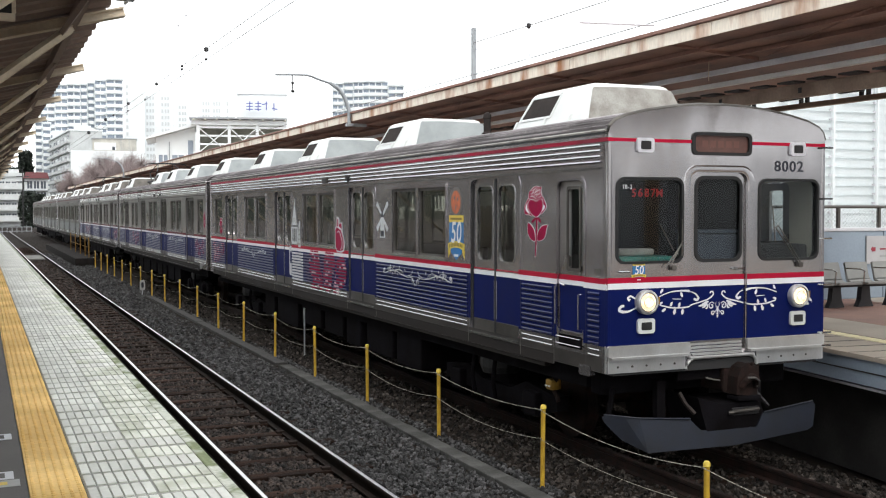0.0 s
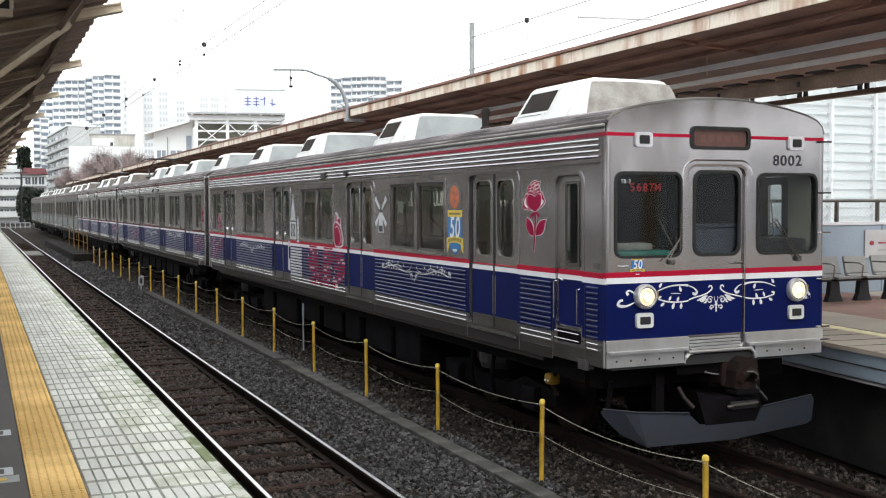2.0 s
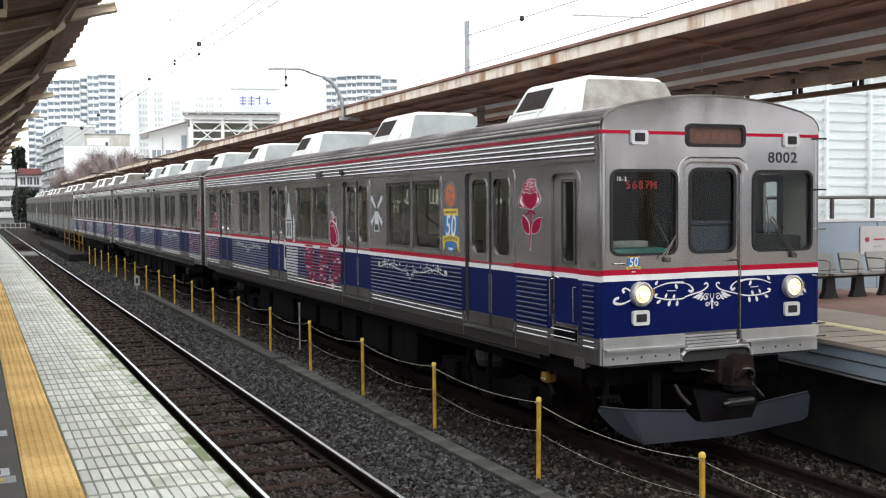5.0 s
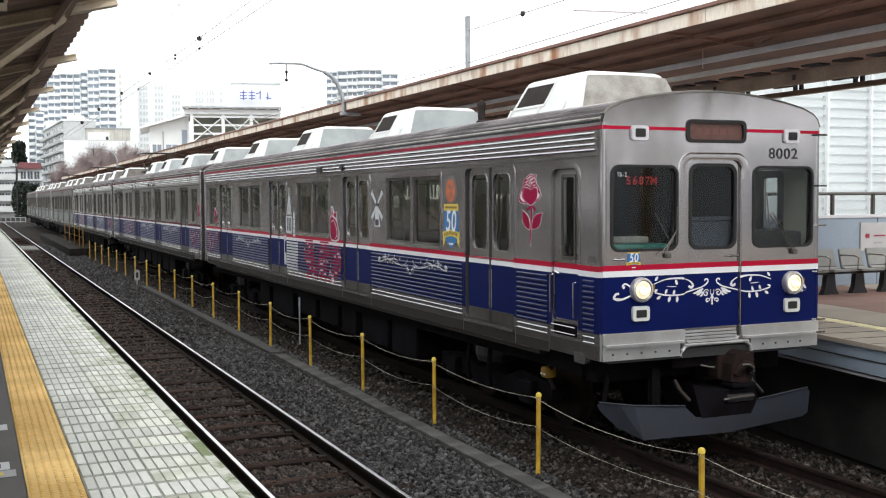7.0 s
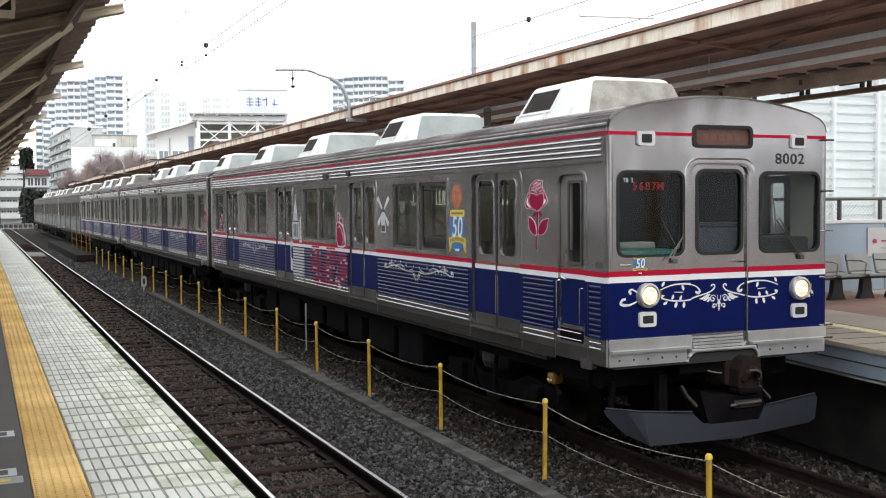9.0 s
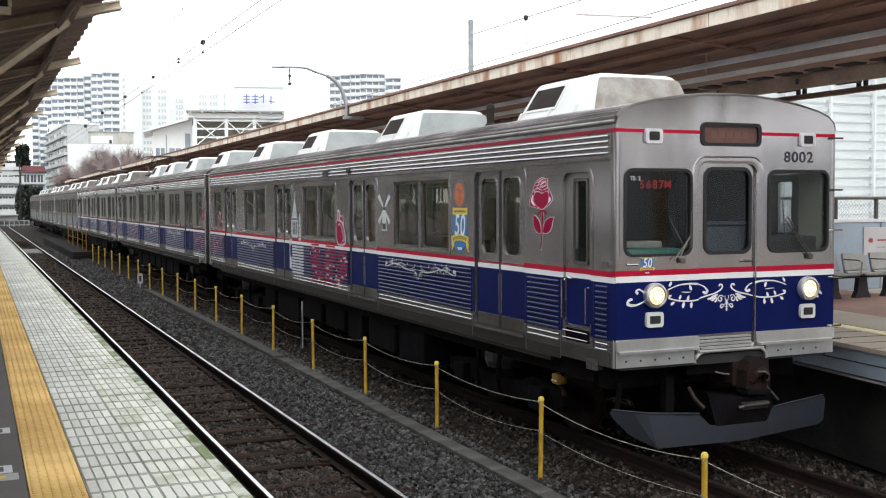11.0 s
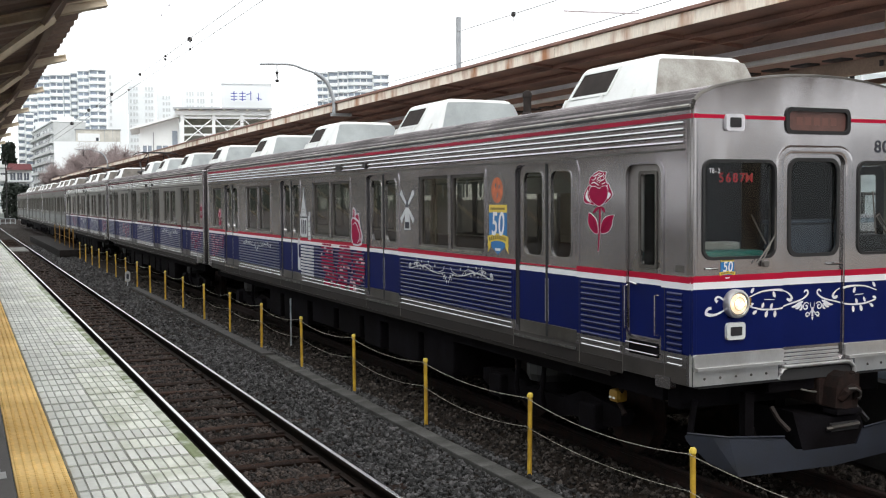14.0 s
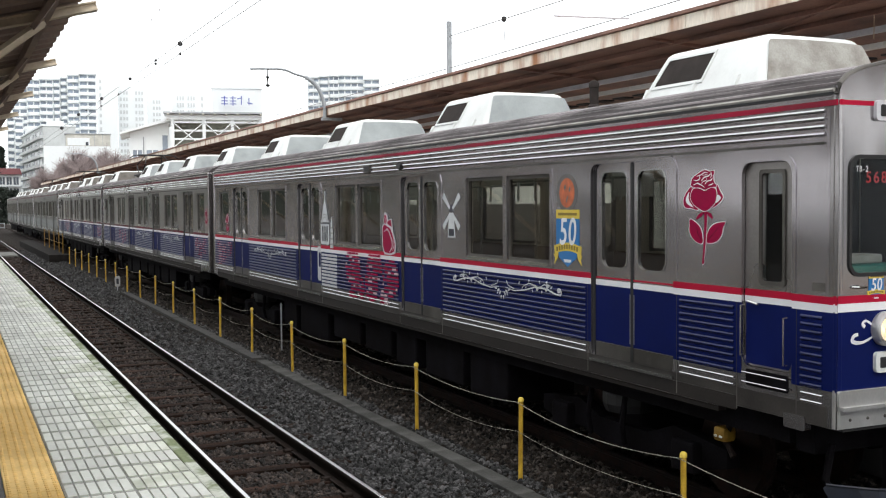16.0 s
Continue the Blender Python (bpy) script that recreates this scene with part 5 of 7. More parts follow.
    for u in (4.40,) if cab else ():
        part("vent_pipe", lathe(bmesh.new(), [(0.075, 3.70), (0.075, 3.78), (0.05, 3.80), (0.05, 3.98), (0.058, 3.985), (0.058, 4.03), (0.04, 4.06), (0.015, 4.07)], pose(-0.55, u, 0), 12), GRILLE, car, smooth=True)
        part("roof_conduit", boxed(-0.60, -0.50, u + 0.25, u + 1.5, 3.73, 3.775, 0.01), AC_END_PALE, car)
    # posters and straps that hang over the aisle
    for c in BAYS:
        for dy in (-0.5, 0.55):
            part("hanging_poster", boxed(-0.28, 0.28, c + dy - 0.004, c + dy + 0.004, 2.78, 3.05), WHITE_FILM, car, "white hanging poster")
        for sx in (-0.62, 0.62):
            part("strap_rail", tube(bmesh.new(), [(sx, c - 1.3, 2.98), (sx, c + 1.3, 2.98)], 0.014, 6), CHROME, car)
            for k in range(6):
                part("hand_strap", boxed(sx - 0.012, sx + 0.012, c - 1.05 + 0.42 * k, c - 1.03 + 0.42 * k, 2.74, 2.98), WHITE_FILM, car)
    # underframe boxes
    rng = random.Random(7)
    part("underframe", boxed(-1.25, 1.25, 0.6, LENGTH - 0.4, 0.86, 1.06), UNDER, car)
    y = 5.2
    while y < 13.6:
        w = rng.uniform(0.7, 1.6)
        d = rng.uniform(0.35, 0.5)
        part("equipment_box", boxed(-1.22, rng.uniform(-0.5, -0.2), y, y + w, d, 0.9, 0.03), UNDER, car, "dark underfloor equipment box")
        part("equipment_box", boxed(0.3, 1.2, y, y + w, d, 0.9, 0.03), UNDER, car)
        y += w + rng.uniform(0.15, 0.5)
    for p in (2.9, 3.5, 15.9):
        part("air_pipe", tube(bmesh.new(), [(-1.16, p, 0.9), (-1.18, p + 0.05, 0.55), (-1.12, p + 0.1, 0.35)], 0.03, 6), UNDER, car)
    sets = bogie(car, 3.1) + bogie(car, 16.4)
    if not cab:
        part("front_wall", boxed(-1.375, 1.375, 0.0, 0.06, 1.09, 3.46), STEEL_DIRTY_DARK, car)
    # gangway bellows and end posts
    part("gangway_bellows", boxed(-0.55, 0.55, LENGTH + 0.001, LENGTH + 0.48, 1.15, 3.2, 0.03), RUBBER, car, "black gangway bellows")
    part("corner_post", boxed(-1.40, -1.30, LENGTH - 0.10, LENGTH + 0.004, 1.09, 3.50, 0.015), STEEL, car)
    if not cab:
        part("corner_post", boxed(-1.40, -1.30, -0.004, 0.10, 1.09, 3.50, 0.015), STEEL, car)
    return car, sets


def decal(name, label, parent):
    """Makes plates of which the first is the decal and the rest are its pieces."""
    root = []

    def add(piece, loops, put, d0, d1, material):
        ob = plate(piece if root else name, loops, put, d0, d1, material, root[0] if root else parent, "" if root else label)
        root.append(ob)
        return ob
    return add


def petal_rose(parent, put, cu, cz, h, d=0.004):
    """A red rose with a stem and two leaves in a white outline; put works on (u, z)."""
    k = h / 1.13
    rose = decal("rose_decal", "dark red rose decal with a pale outline", parent)

    def smooth(pts, n=4):
        out, N = [], len(pts)
        for a in range(N):
            p0, p1, p2, p3 = (Vector((*pts[(a + o) % N], 0)) for o in (-1, 0, 1, 2))
            for b in range(n):
                t = b / n
                v = 0.5 * (2 * p1 + (p2 - p0) * t + (2 * p0 - 5 * p1 + 4 * p2 - p3) * t * t + (3 * p1 - 3 * p2 + p3 - p0) * t ** 3)
                out.append((v.x, v.y))
        return out

    def shape(pts, lift, material, grow=0.0, name="petal", soft=True):
        pts = smooth(pts) if soft else pts
        cx, cy = sum(p[0] for p in pts) / len(pts), sum(p[1] for p in pts) / len(pts)
        out = []
        for x, y in pts:
            r = math.hypot(x - cx, y - cy) or 1
            out.append((cu - 1.24 * k * (x + grow * (x - cx) / r), cz + k * (0.10 + y + grow * (y - cy) / r)))
        rose(name, [out], put, d, d + lift, material)
    body = [(-0.17, 0.235), (-0.215, 0.14), (-0.16, 0.045), (-0.06, -0.01), (0.0, -0.03), (0.07, 0.0), (0.15, 0.07), (0.175, 0.16), (0.155, 0.235), (0.08, 0.245), (0.0, 0.212), (-0.08, 0.24)]
    lobe_l = [(-0.20, 0.26), (-0.27, 0.205), (-0.325, 0.10), (-0.295, 0.015), (-0.20, 0.005), (-0.10, -0.015), (-0.14, 0.06), (-0.20, 0.15)]
    lobe_r = [(0.175, 0.275), (0.215, 0.215), (0.26, 0.13), (0.20, 0.06), (0.11, 0.01), (0.16, 0.09)]
    bud = [(-0.16, 0.255), (-0.21, 0.29), (-0.185, 0.365), (-0.13, 0.40), (-0.07, 0.435), (0.0, 0.456), (0.07, 0.438), (0.135, 0.44), (0.12, 0.38), (0.135, 0.31), (0.17, 0.26), (0.09, 0.25), (0.0, 0.222), (-0.08, 0.25)]
    leaf_l = [(-0.035, -0.41), (-0.145, -0.385), (-0.225, -0.29), (-0.23, -0.20), (-0.218, -0.128), (-0.12, -0.175), (-0.05, -0.26)]
    leaf_r = [(0.035, -0.40), (0.17, -0.385), (0.245, -0.30), (0.262, -0.22), (0.29, -0.155), (0.14, -0.18), (0.05, -0.27)]
    stem = ribbon([(0.01, -0.02), (0.015, -0.15), (0.0, -0.40), (-0.025, -0.66)], 0.044, 0.022)
    for s in (body, lobe_l, lobe_r, bud, leaf_l, leaf_r):
        shape(s, 0.0015, WHITE_FILM, 0.009, "outline")
    shape(stem, 0.0015, WHITE_FILM, 0.008, "outline", False)
    for s in (lobe_l, lobe_r, bud, leaf_l, leaf_r):
        shape(s, 0.003, ROSE)
    shape(body, 0.0036, WHITE_FILM, 0.008, "outline")
    shape(body, 0.0045, ROSE)
    shape(stem, 0.003, ROSE, 0, "stem", False)
    # curled petal edges in the crown
    for pts, w in (([(-0.17, 0.285), (-0.11, 0.305), (-0.06, 0.285), (0.0, 0.255)], 0.016), ([(-0.165, 0.34), (-0.11, 0.335), (-0.07, 0.36), (-0.085, 0.395)], 0.014),
                   ([(-0.12, 0.385), (-0.06, 0.40), (0.0, 0.43), (0.05, 0.42)], 0.014), ([(-0.05, 0.33), (-0.01, 0.37), (0.05, 0.385), (0.09, 0.41)], 0.018),
                   ([(0.0, 0.29), (0.04, 0.325), (0.09, 0.335), (0.115, 0.36)], 0.016), ([(0.05, 0.275), (0.10, 0.285), (0.125, 0.30)], 0.014),
                   ([(-0.05, 0.30), (-0.02, 0.325), (0.02, 0.33), (0.03, 0.36)], 0.012), ([(-0.03, 0.395), (0.01, 0.40), (0.04, 0.40)], 0.010), ([(0.09, 0.43), (0.10, 0.39), (0.085, 0.36)], 0.012)):
        shape(ribbon(pts, w * 0.4, w * 0.3, w), 0.0045, WHITE_FILM, 0, "petal_gleam", False)
    shape([(-0.235, 0.20), (-0.285, 0.12), (-0.265, 0.06), (-0.17, 0.015), (-0.225, 0.08), (-0.245, 0.13)], 0.0045, WHITE_FILM, 0, "petal_gleam")
    shape([(0.185, 0.16), (0.235, 0.125), (0.165, 0.065)], 0.0045, WHITE_FILM, 0, "petal_gleam")
    shape(ribbon([(-0.12, -0.22), (-0.10, -0.30), (-0.05, -0.37)], 0.006, 0.01), 0.0045, ROSE_DEEP, 0, "leaf_vein", False)
    shape(ribbon([(0.20, -0.22), (0.12, -0.30), (0.05, -0.37)], 0.006, 0.01), 0.0045, ROSE_DEEP, 0, "leaf_vein", False)
    shape([(-0.02, -0.04), (-0.09, -0.07), (-0.13, -0.13), (-0.05, -0.09)], 0.003, ROSE, 0, "sepal")
    shape([(0.03, -0.04), (0.09, -0.06), (0.11, -0.12), (0.05, -0.08)], 0.003, ROSE, 0, "sepal")


def scroll_side(parent, put, c0, c1, z, d):
    """The white vine scroll on a ribbed panel."""
    w = (c1 - c0) / 2
    m = (c0 + c1) / 2
    sc = decal("scroll_decal", "white vine scroll decal", parent)
    k = w / 1.33

    def stroke(pts, a, b=None, mid=None):
        for s in (-1, 1):
            sc("stroke", [[(m + s * x * k, z + y * k) for x, y in ribbon(pts, a * 0.62, b and b * 0.7, mid and mid * 0.62)]], put, d, d + 0.002, SILVER_PRINT)

    def leaf(x, y, a, t):
        for s in (-1, 1):
            sc("leaflet", [[(m + s * p * k, z + q * k) for p, q in oval(x, y, a * 0.72, a * 0.36, t, 10, 0.6)]], put, d, d + 0.002, SILVER_PRINT)
    stroke([(0.08, -0.03), (0.28, -0.055), (0.5, -0.035), (0.75, 0.015), (1.0, 0.012), (1.18, -0.03), (1.28, -0.035)], 0.014, 0.024, 0.028)
    stroke([(0.10, 0.05), (0.13, 0.0), (0.28, -0.035)], 0.022, 0.014)
    stroke(spiral(1.265, 0.0, 0.042, 0.012, -90, 190), 0.030, 0.034)
    for x, y, a in ((1.25, 0.012, 0.034), (1.02, 0.045, 0.03), (0.99, 0.0, 0.022), (0.80, 0.0, 0.026)):
        for s in (-1, 1):
            sc("leaflet", [[(m + s * p * k, z + q * k) for p, q in oval(x, y, a, a * 0.85, 0, 12)]], put, d, d + 0.0025, SILVER_PRINT)
    stroke([(0.45, -0.035), (0.50, 0.015), (0.62, 0.048), (0.78, 0.03), (0.80, 0.005)], 0.012, 0.03, 0.020)
    stroke([(0.85, 0.02), (0.95, 0.055), (1.08, 0.05)], 0.010, 0.022, 0.018)
    for x, y, a, t in ((0.4, 0.045, 0.034, 1.0), (0.62, 0.078, 0.030, 1.4), (0.85, 0.075, 0.032, 2.0), (1.0, 0.085, 0.030, 0.8), (0.7, -0.03, 0.028, -1.2), (0.9, -0.03, 0.028, -1.5), (1.1, 0.035, 0.036, 0.6), (0.55, 0.0, 0.026, 0.5)):
        leaf(x, y, a, t)
    for x, y, a, t in ((0.10, -0.075, 0.045, -0.4), (0.06, -0.105, 0.042, -0.9), (0.16, -0.055, 0.036, 0.2), (0.03, -0.15, 0.034, -1.5), (0.12, -0.11, 0.026, -0.7)):
        leaf(x, y, a, t)


def anniversary_badge(parent, put, m, z, h, d, n=1):
    """Sky-blue badge with a yellow ribbon and the number 50; m, z: the middle; n: -1 where u runs to the viewer's left."""
    k = h / 0.58

    def q(pts):
        return [(m + n * x * k * 0.82, z + y * k) for x, y in pts]
    bd = plate("badge_decal", [q([(-0.27, -0.10), (0.27, -0.10), (0.27, 0.22), (-0.27, 0.22)])], put, d, d + 0.002, SKYBLUE, parent, "blue and yellow anniversary badge decal")
    plate("badge_head", [q([(-0.27, 0.20), (0.27, 0.20), (0.27, 0.29), (-0.27, 0.29)])], put, d, d + 0.003, YELLOW_PRINT, bd)
    plate("badge_tip", [q([(-0.24, -0.08), (0.24, -0.08), (0.20, -0.20), (0.0, -0.29), (-0.20, -0.20)])], put, d, d + 0.0025, SKYBLUE, bd)
    arc = [(x, -0.12 + 0.035 * math.cos(x / 0.30 * 1.57)) for x in [-0.31 + 0.062 * i for i in range(11)]]
    plate("badge_ribbon", [q(ribbon(arc, 0.085))], put, d, d + 0.004, YELLOW_PRINT, bd)
    for s in (-1, 1):
        plate("ribbon_tail", [q([(s * 0.22, -0.15), (s * 0.33, -0.17), (s * 0.30, -0.21), (s * 0.32, -0.27), (s * 0.24, -0.21)])], put, d, d + 0.0022, YELLOW_PRINT, bd)
    plate("text_bar", [q([(-0.22, 0.232), (0.22, 0.232), (0.22, 0.258), (-0.22, 0.258)])], put, d, d + 0.0045, OLIVE_PRINT, bd)
    for i in range(9):
        x = -0.26 + 0.058 * i
        y = -0.122 + 0.035 * math.cos(x / 0.30 * 1.57)
        plate("text_bar", [q([(x, y - 0.022), (x + 0.038, y - 0.022), (x + 0.038, y + 0.022), (x, y + 0.022)])], put, d, d + 0.0052, OLIVE_PRINT, bd)
    plate("text_bar", [q([(-0.09, -0.215), (0.09, -0.215), (0.07, -0.245), (-0.07, -0.245)])], put, d, d + 0.0045, WHITE_FILM, bd)
    ux = (Vector(put(m + n, z, 0)) - Vector(put(m, z, 0)))
    turn = Matrix((ux, Vector((0, 0, 1)), ux.cross(Vector((0, 0, 1))))).transposed().to_4x4()
    write("50", 0.385 * k, 0.17 * k, Matrix.Translation(Vector(put(m, z + 0.055 * k, d + 0.005))) @ turn, WHITE_FILM, bd, 0.80, 0.004, 0.12)
    return bd


def side_pictures(car):
    """Decals along the leading car."""
    petal_rose(car, left, 1.455, 2.588, 0.79, 0.001)
    anniversary_badge(car, left, 3.61, 2.355, 0.58, 0.001, -1)
    orb = plate("emblem_decal", [oval(3.62, 2.815, 0.205, 0.195, 0, 28)], left, 0.001, 0.003, EMBLEM, car, "faded round emblem decal with an orange mark")
    plate("emblem_mark", [oval(3.62, 2.815, 0.145, 0.15, 0, 22), oval(3.66, 2.87, 0.022, 0.03, 0.3, 10), oval(3.57, 2.85, 0.018, 0.03, 0.3, 10), oval(3.62, 2.75, 0.014, 0.04, 0.4, 10)], left, 0.003, 0.0045, ORANGE, orb)
    scroll_side(car, left, 3.68, 6.30, 1.80, 0.017)
    scroll_side(car, left, 13.5, 15.8, 1.80, 0.017)
    # windmill
    wm = decal("windmill_decal", "white windmill decal", car)
    m, z = 6.36, 2.62
    wm("tower", [[(m - 0.06, z - 0.02), (m + 0.06, z - 0.02), (m + 0.11, z - 0.33), (m - 0.11, z - 0.33)]], left, 0.001, 0.003, SILVER_PRINT)
    wm("doorway", [rrect(m - 0.075, m + 0.075, z - 0.31, z - 0.22)], left, 0.003, 0.0045, INK)
    wm("cap", [[(m - 0.065, z - 0.01), (m + 0.065, z - 0.01), (m, z + 0.09)]], left, 0.003, 0.005, INK)
    for a in (40, 140, 222, 318):
        c, s = math.cos(radians(a)), math.sin(radians(a))
        wm("sail", [[(m + c * t - s * w, z + s * t + c * w) for t, w in ((0.04, -0.016), (0.31, -0.040), (0.31, 0.040), (0.04, 0.016))]], left, 0.003, 0.004, SILVER_PRINT)
    # church tower that climbs from the lower panel past the window
    ch = decal("church_decal", "grey and white church tower decal", car)
    m = 11.27
    ch("spire", [[(m - 0.17, 2.46), (m + 0.17, 2.46), (m + 0.02, 2.80), (m + 0.012, 2.94), (m - 0.012, 2.94), (m - 0.02, 2.80)]], left, 0.009, 0.011, SILVER_PRINT)
    ch("cross_bar", [rrect(m - 0.045, m + 0.045, 2.875, 2.893)], left, 0.009, 0.012, GREY_PRINT)
    ch("belfry", [rrect(m - 0.22, m + 0.22, 2.05, 2.46, 0.06)], left, 0.009, 0.011, SILVER_PRINT)
    for i in range(3):
        ch("belfry_window", [rrect(m - 0.15 + 0.11 * i, m - 0.08 + 0.11 * i, 2.10, 2.36, 0.03)], left, 0.011, 0.0125, INK)
    ch("belfry_band", [rrect(m - 0.22, m + 0.22, 2.39, 2.42)], left, 0.011, 0.0125, INK)
    for r, z in ((0.17, 2.40), (0.12, 2.40), (0.15, 2.14)):
        ch("arch", [ribbon([(m + r * math.cos(w), z + 0.9 * r * math.sin(w)) for w in [math.pi * k / 10 for k in range(11)]], 0.018)], left, 0.0125, 0.0135, GREY_PRINT)
    ch("turret", [[(m - 0.42, 2.0), (m - 0.26, 2.0), (m - 0.30, 2.42), (m - 0.34, 2.52), (m - 0.38, 2.42)]], left, 0.009, 0.011, SILVER_PRINT)
    for i in range(4):
        ch("turret_band", [rrect(m - 0.40, m - 0.28, 2.05 + 0.09 * i, 2.075 + 0.09 * i)], left, 0.011, 0.0125, GREY_PRINT)
    for i in range(10):
        h = 1.872 - 0.0555 * i
        ch("church_wall", [rrect(10.66, 11.44, h - 0.014, h + 0.022)], left, 0.017, 0.019, SILVER_PRINT if i % 3 else SILVER_PRINT)
    ch("church_door", [rrect(11.56, 11.78, 1.42, 2.0, 0.05), rrect(11.61, 11.73, 1.65, 1.9, 0.05)], left, -0.026, -0.024, SILVER_PRINT)
    # bunch of roses, drawn in stripes as the light on the ribs breaks it
    rb = decal("rose_bunch_decal", "bunch of red and pink roses printed over the ribs", car)
    rng = random.Random(12)
    blooms = ((8.36, 1.66, 0.27), (9.00, 1.80, 0.27), (9.12, 1.50, 0.24), (9.92, 1.76, 0.30), (9.78, 1.40, 0.30), (8.62, 1.36, 0.13))
    for i in range(13):
        h = 1.955 - 0.0555 * i
        for bu, bz, br in blooms:
            dz = h - bz
            if abs(dz) >= br:
                continue
            w = 1.16 * math.sqrt(br * br - dz * dz) + rng.uniform(-0.03, 0.03)
            a, b = bu - w, bu + w
            if w < 0.05:
                continue
            x = a
            while x < b - 0.02:
                e = min(b, x + rng.uniform(0.06, 0.18))
                pick = rng.random()
                if pick < 0.84:
                    rb("rose_stripe", [[(x, h - 0.014), (e, h - 0.014), (e - 0.015, h + 0.016), (x + 0.015, h + 0.016)]], left, 0.017, 0.019 + 0.0003 * (bu - 8), ROSE if pick < 0.70 else PINK)
                x = e
            for g in range(1 if rng.random() < 0.15 else 0):
                x = rng.uniform(a + 0.03, b - 0.06)
                rb("rose_gleam", [oval(x, h + rng.uniform(-0.008, 0.012), rng.uniform(0.025, 0.06), 0.008, rng.uniform(-0.25, 0.25), 8)], left, 0.019, 0.0212, PINK)
    bud_edge = [(8.68, 2.39), (8.62, 2.44), (8.60, 2.59), (8.56, 2.60), (8.48, 2.56), (8.44, 2.49), (8.32, 2.51), (8.28, 2.38), (8.25, 2.30), (8.15, 2.15), (8.19, 2.02), (8.36, 1.985), (8.60, 1.995), (8.68, 2.10)]
    bud = plate("rose_bud_decal", [bud_edge], left, 0.009, 0.0105, SILVER_PRINT, car, "large red rose bud decal beside the door")
    plate("bud_petal", [[(8.66, 2.375), (8.59, 2.42), (8.50, 2.40), (8.377, 2.37), (8.30, 2.30), (8.20, 2.146), (8.235, 2.045), (8.377, 2.012), (8.585, 2.022), (8.655, 2.115)]], left, 0.0105, 0.012, ROSE, bud)
    plate("bud_petal", [[(8.595, 2.445), (8.58, 2.565), (8.52, 2.55), (8.50, 2.48), (8.53, 2.43)]], left, 0.0105, 0.012, ROSE, bud)
    plate("bud_petal", [[(8.46, 2.475), (8.34, 2.49), (8.315, 2.39), (8.40, 2.41), (8.48, 2.44)]], left, 0.0105, 0.012, ROSE, bud)
    for pts, w in (([(8.50, 2.37), (8.40, 2.31), (8.30, 2.19), (8.30, 2.10), (8.40, 2.03)], 0.022), ([(8.60, 2.32), (8.52, 2.35), (8.44, 2.34)], 0.016), ([(8.24, 2.20), (8.23, 2.12), (8.28, 2.06)], 0.018), ([(8.56, 2.53), (8.53, 2.50), (8.54, 2.45)], 0.012)):
        plate("petal_gleam", [ribbon(pts, w * 0.5, w * 0.5, w)], left, 0.012, 0.0132, SILVER_PRINT, bud)
    petal_rose(car, left, 18.13, 2.27, 0.52, 0.010)
    striped_roses(car, ((17.95, 1.78, 0.20), (18.45, 1.62, 0.22), (18.9, 1.80, 0.20), (18.85, 1.50, 0.18)), 31)


def striped_roses(car, blooms, seed):
    """Rose prints drawn only on the rib crests, striped as the ribs' reflections leave them."""
    rng = random.Random(seed)
    rb = decal("rose_bunch_decal", "pink and red roses drawn as stripes on the rib crests", car)
    for i in range(11):
        h = 1.872 - 0.0555 * i
        for bu, bz, br in blooms:
            if abs(h - bz) >= br:
                continue
            w = math.sqrt(br * br - (h - bz) ** 2)
            x = bu - w
            while x < bu + w - 0.02:
                e = min(bu + w, x + rng.uniform(0.05, 0.14))
                pick = rng.random()
                if pick < 0.8:
                    rb("rose_stripe", [[(x, h - 0.013), (e, h - 0.013), (e - 0.01, h + 0.013), (x + 0.01, h + 0.013)]], left, 0.0165, 0.018 + 0.0003 * bu / 10, ROSE if pick < 0.4 else PINK)
                x = e


def front_end(car):
    """The flat cab front with its recessed centre door."""
    skin = [(-1.38, 1.085), (-0.43, 1.085), (-0.415, 1.13), (-0.38, 1.165), (-0.32, 1.18), (0.36, 1.18), (0.42, 1.165), (0.445, 1.13), (0.455, 1.085), (1.38, 1.085)] + ARCH
    wins = [(-1.275, -0.49), (0.49, 1.285)]
    holes = [rrect(a, b, 2.185, 3.03, 0.09, 6) for a, b in wins]
    holes.append(rrect(-0.39, 0.335, 1.20, 3.10, 0.10, 6))
    holes.append(rrect(-0.365, 0.365, 3.287, 3.495, 0.05, 4))
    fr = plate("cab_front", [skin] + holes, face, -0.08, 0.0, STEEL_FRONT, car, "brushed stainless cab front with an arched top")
    edge = [(a * 1.002, b + 0.004) for a, b in ARCH]
    bm = bmesh.new()
    tube(bm, [(a, 0.02, b) for a, b in edge], 0.022, 8)
    part("roof_edge", bm, STEEL_DIRTY_DARK, fr, smooth=True)
    for i, (a, b) in enumerate(wins):
        rim = plate("window_rubber", [rrect(a - 0.012, b + 0.012, 2.173, 3.042, 0.10, 6), rrect(a + 0.014, b - 0.014, 2.199, 3.016, 0.08, 6)], face, -0.03, 0.012, RUBBER, fr, "black rubber window seal", True)
        g = plate("windscreen", [rrect(a, b, 2.19, 3.025, 0.085, 6)], face, -0.022, -0.014, GLASS_CAB, rim)
        g.visible_shadow = False
        # wiper
        x0, x1 = ((-0.62, -0.75) if i == 0 else (1.02, 0.80))
        base = part("wiper", boxed(x0 - 0.025, x0 + 0.035, -0.045, -0.001, 2.10, 2.155, 0.012), STEEL_DIRTY_DARK, fr, "windscreen wiper")
